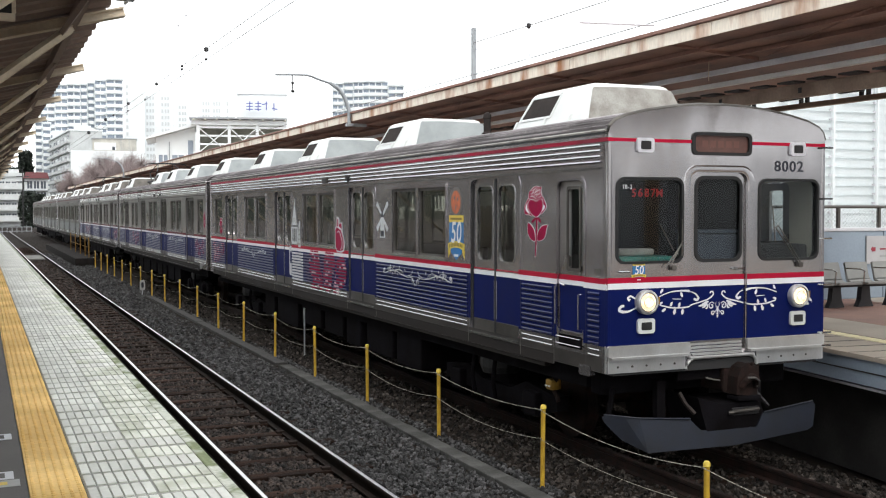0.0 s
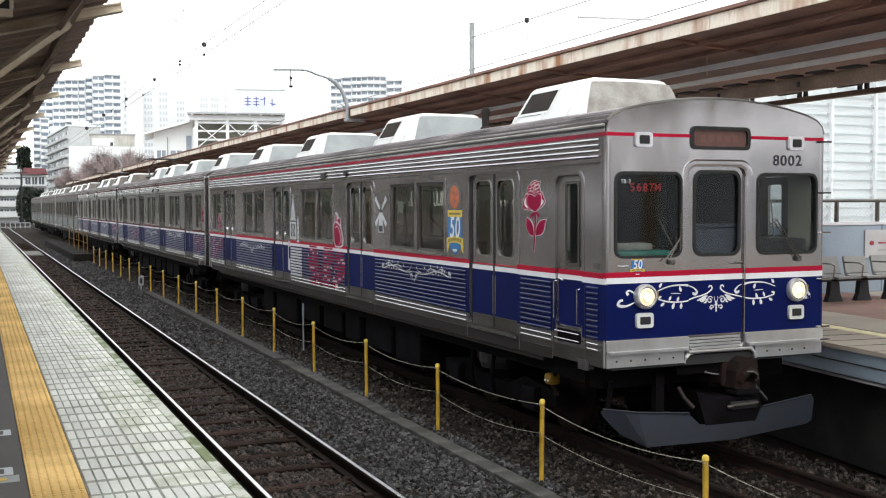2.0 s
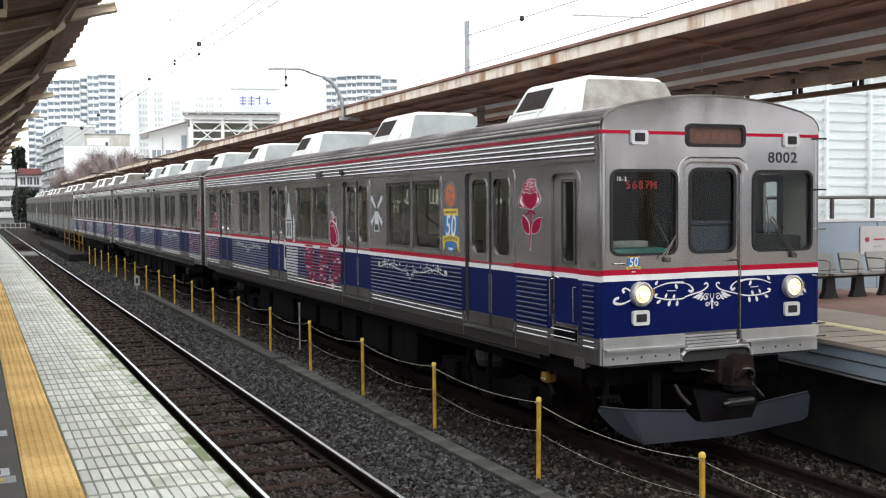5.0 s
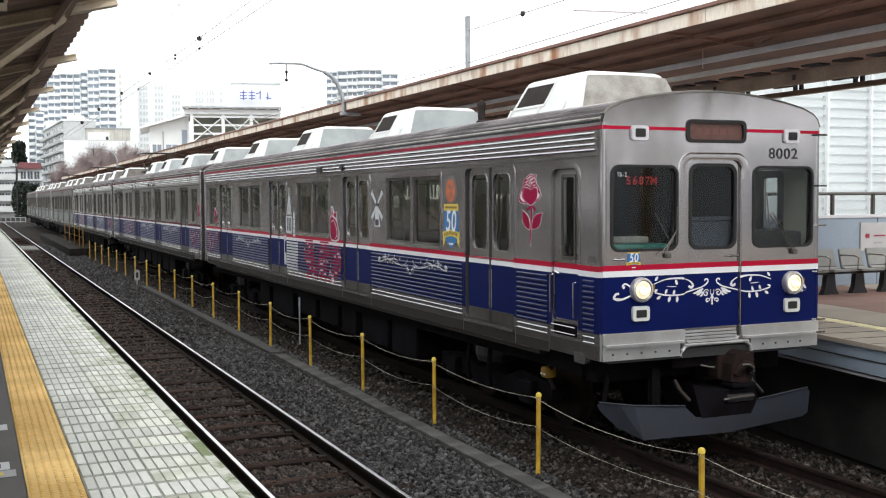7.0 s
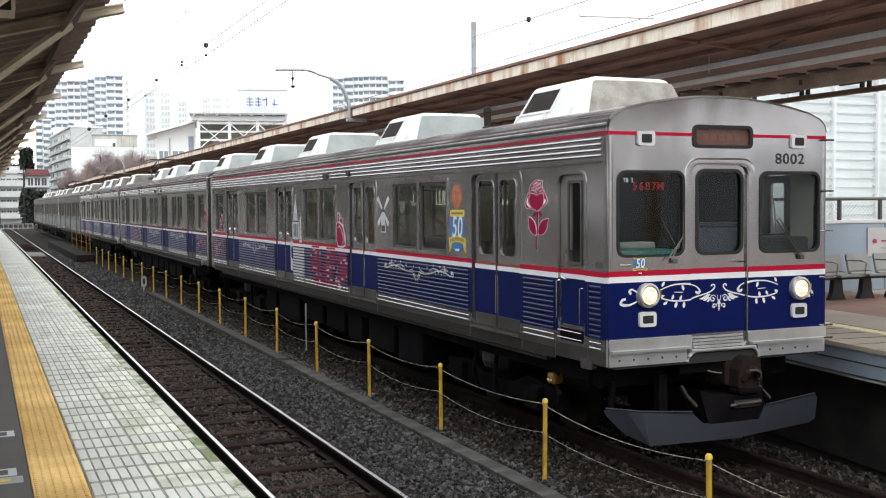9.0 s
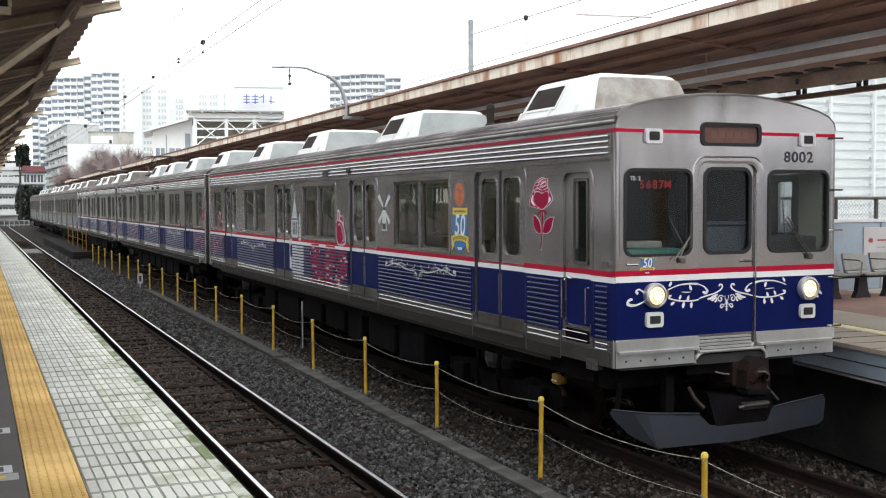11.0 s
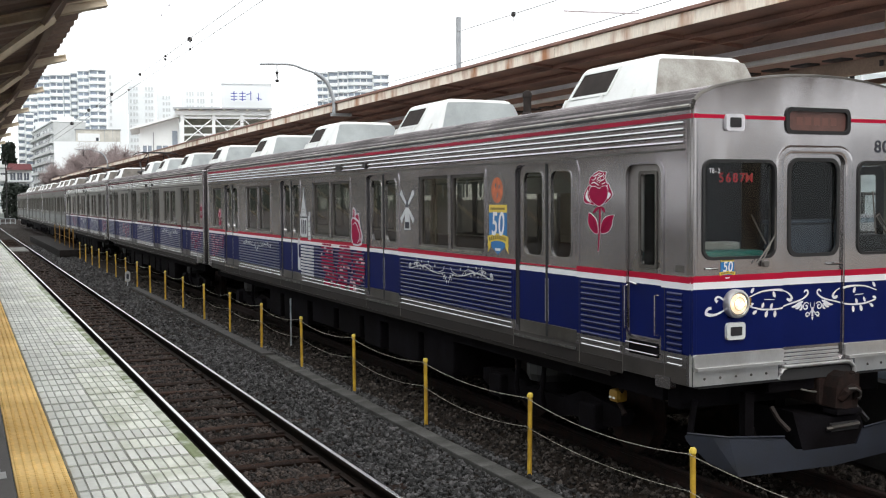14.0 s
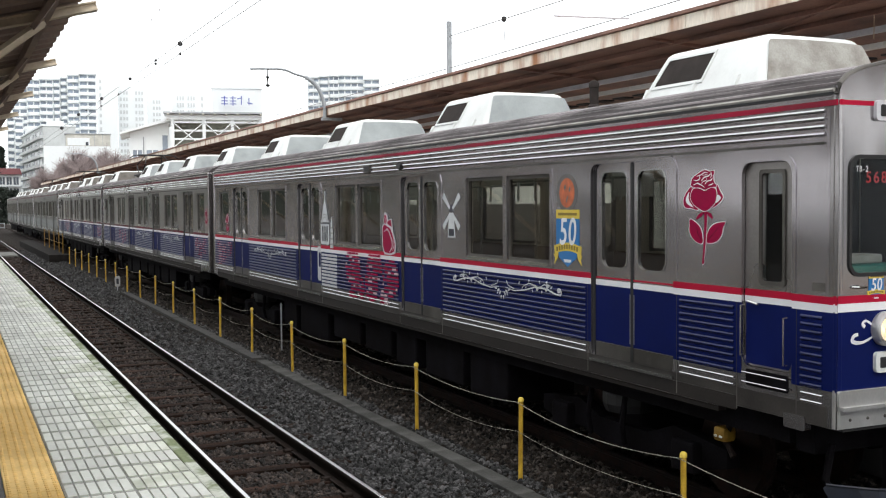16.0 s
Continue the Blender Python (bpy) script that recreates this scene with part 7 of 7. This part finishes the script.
# ---- the town behind ----
def at_bearing(az, dist, z=-0.55):
    """A place dist metres off at az degrees to the right of the tracks, facing the station."""
    return pose(dist * math.sin(radians(az)), dist * math.cos(radians(az)), z, 0, 0, -az)


def block(name, az0, az1, dist, top, base, floors, bays, wall, pane, label, depth=14, balconies=True, roofbits=()):
    """A block of flats that fills the bearings az0 to az1; top and base are elevations in degrees."""
    az = (az0 + az1) / 2
    w = 2 * dist * math.tan(radians((az1 - az0) / 2))
    h = dist * math.tan(radians(top)) + 2.716 + 0.55
    b = empty(name, at_bearing(az, dist), label, "building")
    part("wall", boxed(-w / 2, w / 2, 0.0, depth, 0, h), wall, b)
    part("roof", boxed(-w / 2 - 0.2, w / 2 + 0.2, -0.4, depth + 0.2, h, h + 0.7), wall, b)
    step = (h - 1.5) / floors
    bw = w / bays
    proto = None
    slab = None
    for f in range(floors):
        z = 1.2 + step * f
        if z + step < dist * math.tan(radians(base)) + 2:
            continue
        if balconies:
            if slab is None:
                bm = boxed(-w / 2, w / 2, -1.5, 0.0, -0.18, 0.0)
                box(bm, -w / 2, w / 2, -1.5, -1.38, 0.0, 1.05)
                for k in range(bays + 1) if dist > 300 else ():
                    box(bm, -w / 2 + bw * k - 0.1, -w / 2 + bw * k + 0.1, -1.4, 0.0, 0.0, step - 0.2)
                slab = part("balcony", bm, wall, b)
                slab.location.z = z
            else:
                again(slab, "balcony", pose(0, 0, z), b)
        for k in range(bays):
            if proto is None:
                proto = part("window", boxed(-bw * 0.36, bw * 0.36, -0.06, 0.02, 0.15 if balconies else 0.9, step - 0.75), pane, b)
                part("window_bar", boxed(-0.06, 0.06, -0.1, -0.062, 0.15 if balconies else 0.9, step - 0.75), wall, proto)
                proto.location = (-w / 2 + bw * (k + 0.5), -0.004, z)
            else:
                q = again(proto, "window", pose(-w / 2 + bw * (k + 0.5), -0.004, z), b)
                again(proto.children[0], "window_bar", Matrix(), q)
    for x0, x1, hh in roofbits:
        part("roof_house", boxed(w * x0, w * x1, 1.0, depth * 0.6, h + 0.7, h + 0.7 + hh), wall, b)
    return b


def terraced_tower(name, bays, dist, base, step, pane, label, depth=14):
    """A block of flats in stepped bays; a bay: first and last bearing, top in degrees, setback, panes across."""
    mid = (bays[0][0] + bays[-1][1]) / 2
    b = empty(name, at_bearing(mid, dist), label, "building")
    for az0, az1, top, back, panes in bays:
        x0, x1 = (dist * math.tan(radians(q - mid)) for q in (az0, az1))
        h = dist * math.tan(radians(top)) + 3.27
        wall = part("wall", boxed(x0, x1, back, back + depth, 0, h), FACADE, b)
        part("roof", boxed(x0 - 0.1, x1 + 0.1, back - 1.5, back + depth, h, h + 0.45), FACADE, wall)
        w = x1 - x0
        balcony = window = None
        for f in range(int(h / step)):
            z = h - step * (f + 1)
            if z < dist * math.tan(radians(base)):
                break
            if balcony is None:
                front = [(x0, back), (x0, back - 0.9), (x0 + 0.2 * w, back - 1.5), (x1 - 0.2 * w, back - 1.5), (x1, back - 0.9), (x1, back)]
                balcony = part("balcony", prism(bmesh.new(), [front], lambda p, q, d: (p, q, d), 0.0, step * 0.46), FACADE, wall)
                bm = bmesh.new()
                for k in range(panes):
                    box(bm, x0 + w * (k + 0.10) / panes, x0 + w * (k + 0.90) / panes, back - 0.06, back + 0.02, step * 0.40, step * 0.93)
                window = part("window", bm, pane, wall)
                balcony.location.z = window.location.z = z
            else:
                again(balcony, "balcony", pose(0, 0, z), wall)
                again(window, "window", pose(0, 0, z), wall)
    return b


def slim_tower(name, az0, az1, dist, top, base, step, columns, label):
    """A pale slab of flats with narrow columns of windows at the given bearings."""
    mid = (az0 + az1) / 2
    w = dist * math.tan(radians(az1 - az0))
    h = dist * math.tan(radians(top)) + 3.27
    b = empty(name, at_bearing(mid, dist), label, "building")
    part("wall", boxed(-w / 2, w / 2, 0, 18, 0, h), FACADE, b)
    part("roof", boxed(-w / 2, w / 2, 0, 18, h, h + 0.6), FACADE, b)
    proto = None
    for az, wide in columns:
        x = dist * math.tan(radians(az - mid))
        for f in range(int(h / step)):
            z = h - step * (f + 1.2)
            if z < dist * math.tan(radians(base)):
                break
            for dx in ((-0.9, 0.5, 1.7) if wide else (0.0,)):
                m = pose(x + dx, 0, z)
                if proto is None:
                    proto = part("window", boxed(-0.45, 0.45, -0.12, 0.02, 0.5, step * 0.72), PANE_PALE, b)
                    part("window_sill", boxed(-0.6, 0.6, -0.3, -0.125, 0.38, 0.5), FACADE, proto)
                    proto.matrix_basis = m
                else:
                    again(proto.children[0], "window_sill", Matrix(), again(proto, "window", m, b))
    return b


def town():
    terraced_tower("apartment_tower", ((2.9, 3.62, 6.25, 1.5, 2), (3.62, 4.22, 6.30, 0.6, 2), (4.22, 4.84, 6.34, 0.0, 2), (4.84, 5.18, 6.38, 1.6, 1), (5.18, 5.54, 6.50, 3.2, 1), (5.54, 6.10, 6.60, 0.8, 2), (6.10, 6.92, 6.66, 0.0, 2)),
                   430, 2.6, 2.62, PANE_FAR, "tall white apartment tower with stepped stacks of balconies")
    terraced_tower("apartment_tower", ((2.66, 3.0, 4.42, 0.5, 1), (3.0, 3.42, 4.36, 0.0, 1)), 392, 0.3, 2.25, PANE_FAR, "white apartment tower with rounded balconies")
    slim_tower("pale_tower", 6.94, 7.95, 480, 6.60, 2.5, 2.9, ((7.12, False),), "white gable of a high building with few windows")
    slim_tower("pale_tower", 7.97, 9.35, 500, 6.05, 2.5, 2.9, ((8.22, True), (8.98, True)), "white high-rise with narrow columns of windows")
    slim_tower("pale_tower", 9.40, 10.6, 520, 5.60, 2.5, 2.9, ((9.85, True),), "white high-rise with narrow columns of windows")
    slim_tower("pale_tower", 10.65, 12.6, 540, 5.85, 2.5, 3.4, ((11.05, True), (11.6, True), (12.2, False)), "white high-rise with narrow columns of windows")
    hotel = block("hotel_block", 12.7, 15.3, 480, 6.1, 2.5, 16, 1, FACADE, FACADE, "plain white hotel block with a blue roof sign", 20, False)
    # sign on the hotel: plain blue shapes
    sg = empty("roof_sign", at_bearing(13.98, 476.5, 480 * math.tan(radians(5.2)) + 2.716), "blue sign characters on a white hotel wall", "sign")
    for x0, x1, z0, z1, r in ((-6.6, -3.8, 0.0, 4.2, 0), (-2.9, -0.2, 0.0, 4.2, 0), (0.9, 3.2, 0.4, 4.2, 14), (4.2, 6.5, 0.2, 3.4, -12)):
        bm = bmesh.new()
        if r == 0:
            for k in range(3):
                box(bm, x0, x1, -0.1, 0.1, z0 + 0.5 + 1.3 * k, z0 + 0.85 + 1.3 * k)
            box(bm, (x0 + x1) / 2 - 0.2, (x0 + x1) / 2 + 0.2, -0.12, 0.12, z0, z1)
        else:
            box(bm, x0, x1, -0.1, 0.1, z0 + (z1 - z0) * 0.55, z0 + (z1 - z0) * 0.55 + 0.4, m=pose(0, 0, 0, 0, -r, 0))
            box(bm, (x0 + x1) / 2 - 0.2, (x0 + x1) / 2 + 0.2, -0.12, 0.12, z0, z1)
        part("sign_shape", bm, SIGN_BLUE, sg)
    terraced_tower("white_tower", ((17.72, 18.3, 6.70, 0.0, 2), (18.3, 18.85, 6.78, 1.2, 1), (18.85, 19.35, 6.80, 0.4, 2), (19.35, 20.7, 6.86, 2.5, 4), (20.7, 21.55, 6.62, 0.8, 2)), 400, 4.5, 2.6, PANE_FAR, "white apartment tower in stepped bays behind the canopy")
    # office whose long side runs away from the station
    p, q = at_bearing(4.33, 330).translation, at_bearing(3.33, 388).translation
    of = empty("grey_office", pose(q.x, q.y, -0.55, 0, 0, math.degrees(math.atan2(p.y - q.y, p.x - q.x))), "weathered pale grey office block with long window bands", "building")
    run, h = math.hypot(p.x - q.x, p.y - q.y), 26.6
    part("wall", boxed(0, run, 0, 9, 0, h), FACADE_MID, of)
    part("roof", boxed(-0.2, run + 0.2, -0.5, 9.2, h, h + 0.5), FACADE, of)
    for f in range(9):
        z = 1.6 + 2.75 * f
        part("balcony", boxed(0, run, -0.9, 0.0, z - 0.5, z + 0.35), FACADE_MID, of)
        for k in range(9):
            w = part("window", boxed(1.0 + run * k / 9.4, 4.6 + run * k / 9.4, -0.06, 0.02, z + 0.45, z + 1.85), PANE_DARK if (f + k) % 3 else PANE_PALE, of)
            part("window_bar", boxed(2.7 + run * k / 9.4, 2.9 + run * k / 9.4, -0.1, -0.062, z + 0.45, z + 1.85), FACADE_MID, w)
    wb = empty("white_block", at_bearing(4.42, 405), "plain white building with a dark unit on its roof", "building")
    part("wall", boxed(-6.7, 6.7, 0, 10, 0, 31.8), FACADE, wb)
    part("roof_house", boxed(0.6, 6.4, 1, 9, 31.8, 33.9), FACADE, wb)
    part("roof_unit", boxed(2.0, 6.0, -0.4, 0.9, 30.6, 31.5), GREY_BEAM, wb)
    part("roof_frame", tube(bmesh.new(), [(1.0, -0.3, 30.4), (6.2, -0.3, 30.5), (6.4, -0.3, 31.6)], 0.12, 5), IRON, wb)
    cb = empty("cream_block", at_bearing(6.17, 300), "plain white low building with a weathered roof parapet", "building")
    part("wall", boxed(-9.6, 9.6, 0, 14, 0, 19.3), FACADE, cb)
    part("parapet", boxed(-4.24, 7.3, 0.3, 10, 19.3, 22.5), PARAPET, cb, "weathered grey parapet wall")
    part("parapet_cap", boxed(-4.4, 7.5, 0.1, 10, 22.5, 22.7), FACADE_GREY, cb)
    part("parapet_panel", boxed(-3.6, 2.0, 0.18, 0.3, 19.5, 21.5), FACADE, cb, "white painted panel")
    part("vent", boxed(1.0, 1.7, 0.05, 0.17, 19.5, 20.4), PANE_DARK, cb)
    for x in (-4.2, 3.2, 5.3):
        part("wall_joint", boxed(x, x + 0.12, 0.22, 0.3, 19.3, 22.5), FACADE_GREY, cb)
    # house with flat eaves, and the steel-framed terrace beside it
    ho = empty("station_house", at_bearing(9.45, 118), "white flat-roofed house with dark windows under wide eaves", "building")
    part("wall", prism(bmesh.new(), [[(-1.9, 0), (2.2, 0), (2.2, 12.25), (-1.9, 11.05)]], lambda a, b, d: (a, d, b), 0, 8), FACADE, ho)
    part("roof", prism(bmesh.new(), [[(-2.9, 10.8), (2.6, 12.4), (2.6, 12.75), (-2.9, 11.0)]], lambda a, b, d: (a, d, b), -1.2, 9), FACADE, ho)
    for x0, x1 in ((-1.6, -0.7), (-0.2, 1.0), (1.45, 2.0)):
        w = part("window", boxed(x0, x1, -0.05, 0.02, 6.9, 9.2 if x0 < 1.2 else 10.8), PANE_FAR, ho)
        part("window_bar", boxed((x0 + x1) / 2 - 0.05, (x0 + x1) / 2 + 0.05, -0.09, -0.05, 6.9, 9.2), FACADE, w)
    part("downpipe", boxed(-0.55, -0.45, -0.15, -0.05, 6.5, 10.6), GALV, ho)
    te = empty("terrace_frame", at_bearing(12.9, 116), "cream steel-framed terrace with crossed braces and a flat roof", "building")
    part("back_wall", boxed(-4.6, 4.7, 5, 6, 0, 12.4), TERRACE, te)
    part("roof", boxed(-5.4, 4.9, -0.8, 6.5, 12.95, 13.12), FACADE_GREY, te)
    part("roof_fascia", boxed(-5.2, 4.8, -0.3, 6.2, 12.35, 12.90), FACADE, te)
    part("floor_slab", boxed(-4.6, 4.7, 0, 6, 8.9, 9.2), FACADE_CREAM, te)
    part("lower_wall", boxed(-4.6, 4.7, 0.3, 6, 0, 8.9), FACADE_CREAM, te)
    xs = (-4.5, -1.25, 1.7, 4.65)
    for x in xs:
        part("post", boxed(x - 0.17, x + 0.17, -0.15, 0.2, 8.9, 12.35), FACADE, te)
    for k in range(9):
        part("roof_joist", boxed(-5.0 + 1.2 * k, -4.85 + 1.2 * k, -0.95, 6, 12.80, 12.946), FACADE_CREAM, te)
    for z in (10.2, 11.1, 12.0):
        part("beam", boxed(-4.6, 4.7, -0.06, 0.1, z, z + 0.2), FACADE, te)
    for x0, x1 in zip(xs, xs[1:]):
        for z0, z1 in ((12.0, 9.4), (9.4, 12.0)):
            part("brace", tube(bmesh.new(), [(x0 + 0.1, -0.16, z0), (x1 - 0.1, -0.16, z1)], 0.06, 4), FACADE, te)
    # small houses and station works at the far end of the tracks
    sh = empty("red_roofed_house", at_bearing(2.68, 215), "small white house with a dull red roof", "building")
    part("wall", boxed(-2.1, 2.1, 0, 8, 0, 9.3), FACADE_MID, sh)
    part("roof", prism(bmesh.new(), [[(-2.3, 9.31), (2.3, 9.31), (2.0, 10.4), (-1.8, 10.5)]], lambda a, b, d: (a, d, b), -0.8, 8), ROOF_RED, sh)
    for x in (-1.6, -0.4, 0.8):
        for z in (5.3, 7.4):
            w = part("window", boxed(x, x + 0.9, -0.05, 0.01, z, z + 1.4), PANE_DARK, sh)
            part("window_bar", boxed(x + 0.42, x + 0.48, -0.08, -0.05, z, z + 1.4), FACADE, w)
    part("awning", boxed(-2.3, 2.3, -0.9, 0.0, 7.0, 7.15), FACADE_GREY, sh)
    block("far_apartments", 0.4, 2.05, 235, 1.7, -0.4, 4, 6, FACADE_MID, PANE_DARK, "white low apartment house with balconies at the end of the tracks", 10, True, ((0.1, 0.4, 0.8),))
    fe = empty("crossing_fence", at_bearing(1.5, 150, -0.5), "white pipe fence beside a level crossing", "fence")
    for i in range(9):
        part("post", boxed(-2.4 + 0.6 * i, -2.32 + 0.6 * i, -0.04, 0.04, 0, 1.1), GALV, fe)
    for z in (0.5, 1.05):
        part("rail", boxed(-2.4, 2.5, -0.03, 0.03, z - 0.04, z + 0.04), GALV, fe)
    for az, d in ((0.9, 160), (2.05, 175)):
        po = empty("utility_pole", at_bearing(az, d), "slim grey utility pole with cross arms", "pole", "utility poles")
        part("pole", lathe(bmesh.new(), [(0.12, 0), (0.08, 9.5), (0.04, 9.6)], Matrix(), 10), IRON, po)
        for z in (9.6, 8.8):
            part("cross_arm", boxed(-0.9, 0.9, -0.06, 0.06, z - 1.2, z - 1.08), IRON, po)
    for az, d, w, h, c in ((-0.6, 180, 5, 7, FACADE), (0.2, 170, 3.6, 5.0, FACADE_CREAM)):
        q = empty("far_house", at_bearing(az, d), "small pale house at the end of the tracks", "building", "far houses")
        part("wall", boxed(-w / 2, w / 2, 0, 8, 0, h), c, q)
        part("roof", boxed(-w / 2 - 0.3, w / 2 + 0.3, -0.4, 8.2, h, h + 0.4), FACADE_GREY, q)
        for k in range(2):
            part("window", boxed(-w * 0.3 + k * w * 0.35, -w * 0.12 + k * w * 0.35, -0.05, 0.01, h * 0.35, h * 0.8), PANE_FAR, q)


def bare_tree(x, y, h, spread, seed):
    tr = empty("bare_tree", pose(x, y, -0.55), "leafless winter tree with a haze of brown twigs", "tree", "bare trees")
    rng = random.Random(seed)
    bm = bmesh.new()
    tube(bm, [(0, 0, 0), (0.1, 0, h * 0.3), (0, 0.1, h * 0.5)], 0.22, 8)
    limbs = []
    for i in range(11):
        a, z = rng.uniform(0, 6.28), h * rng.uniform(0.28, 0.5)
        tip = Vector((math.cos(a) * spread * rng.uniform(0.5, 1), math.sin(a) * spread * rng.uniform(0.3, 0.7), h * rng.uniform(0.65, 0.95)))
        root = Vector((0, 0, z))
        midp = root.lerp(tip, 0.5) + Vector((0, 0, h * 0.05))
        tube(bm, [root, midp, tip], 0.07, 5)
        limbs.append((root, midp, tip))
    part("trunk", bm, BARK, tr)
    bm = bmesh.new()
    for i in range(4500):
        r, m, t = rng.choice(limbs)
        k = rng.uniform(0.2, 1.0)
        p = r.lerp(m, k * 2) if k < 0.5 else m.lerp(t, k * 2 - 1)
        d = Vector((rng.gauss(0, 1), rng.gauss(0, 0.7), rng.gauss(0.8, 0.7))).normalized() * rng.uniform(0.5, 1.6)
        tube(bm, [p, p + d * 0.6, p + d + Vector((0, 0, 0.15))], 0.017, 3, False)
    part("crown", bm, TWIG, tr, "tangle of thin bare twigs")


def evergreen(x, y, h, w, seed):
    tr = empty("evergreen_bush", pose(x, y, -0.55), "dark dense evergreen bush", "bush", "evergreen bushes")
    rng = random.Random(seed)
    part("trunk", tube(bmesh.new(), [(0, 0, 0), (0.1, 0, h * 0.5), (0, 0, h * 0.8)], 0.12, 6), BARK, tr)
    bm = bmesh.new()
    for i in range(2600):
        z = rng.uniform(0.05, 1)
        r = w * (0.55 + 0.45 * math.sin(z * 3.0)) * (rng.random() ** 0.4) * 0.5
        a = rng.uniform(0, 6.28)
        c = Vector((r * math.cos(a), r * math.sin(a), z * h))
        s = rng.uniform(0.16, 0.36) * max(1.0, h / 6)
        e1, e2 = (Vector((rng.gauss(0, 1), rng.gauss(0, 1), rng.gauss(0, 1))).normalized() * s for _ in range(2))
        bm.faces.new([bm.verts.new(c + q) for q in (-e1, e2 * 0.5, e1, -e2 * 0.5)])
    part("crown", bm, LEAF, tr)


def greenery():
    for i, (az, d, h, s) in enumerate(((4.7, 175, 9.2, 3.4), (5.4, 170, 10.8, 3.8), (6.2, 165, 11.6, 4.0), (7.0, 160, 11.4, 3.8), (7.8, 155, 10.4, 3.4), (6.0, 150, 9.2, 3.4), (6.8, 148, 9.0, 3.4))):
        m = at_bearing(az, d).translation
        bare_tree(m.x, m.y, h, s, 20 + i)
    for i, (az, d, h, w) in enumerate(((2.3, 200, 6.6, 3.6), (2.8, 206, 6.2, 3.4), (2.2, 345, 21, 4.6), (1.95, 350, 13, 5), (1.5, 290, 14, 7.0), (1.0, 300, 15, 8.0), (0.0, 300, 15, 9), (-1.2, 300, 16, 9))):
        m = at_bearing(az, d).translation
        evergreen(m.x, m.y, h, w, 40 + i)
    # wooded slope past the tracks, mostly unseen, added to darken the rear cars' reflections
    bm = bmesh.new()
    nx, ny = 60, 14
    grid = []
    for j in range(ny + 1):
        grid.append([])
        for i in range(nx + 1):
            x, v = -260 + 263 * i / nx, j / ny
            y = 330 + 70 * v - 0.12 * (x + 130)
            ridge = 19 + 5 * noise.noise((x * 0.02, 2, 0))
            z = -0.6 + ridge * math.sin(min(1, v * 1.5) * math.pi / 2) + 1.6 * noise.noise((x * 0.22, y * 0.22, 7)) * v
            fade = min(1, (3 - x) / 14)
            grid[-1].append(bm.verts.new((x, y, z * max(0.03, fade))))
    for a, b in zip(grid, grid[1:]):
        for i in range(nx):
            bm.faces.new((a[i], a[i + 1], b[i + 1], b[i]))
    tagged(part("wooded_hill", bm, HILL, label="dark wooded slope past the tracks, mostly unseen, for the rear cars' reflections"), category="hill", kind="structure")


# ---- build ----
LINE, HEIGHTS = ground()
track(3.005, -10, 150, True)
track(TRAIN_X, -10, 150, False)
cable_trough()
near_canopy()
far_canopy()
overhead_line()
build_train()
fence()
bench_row()
town()
greenery()
stones(LINE, HEIGHTS)
far_platform()
near_platform()


def motions():
    """The train rolls forward and its wheels turn with it."""
    for i, car in enumerate(TRAIN):
        walk(car, [(t, pose(TRAIN_X, TRAIN_Y + 20.0 * i - s, 0)) for t, s in ROLLED])
    wheels = [w for car in TRAIN for b in car.children for w in b.children if w.name.startswith("wheelset")]
    for wheel in wheels:
        p = wheel.location.copy()
        walk(wheel, [(t, pose(p.x, p.y, p.z, math.degrees(s / 0.43))) for t, s in ROLLED])


motions()
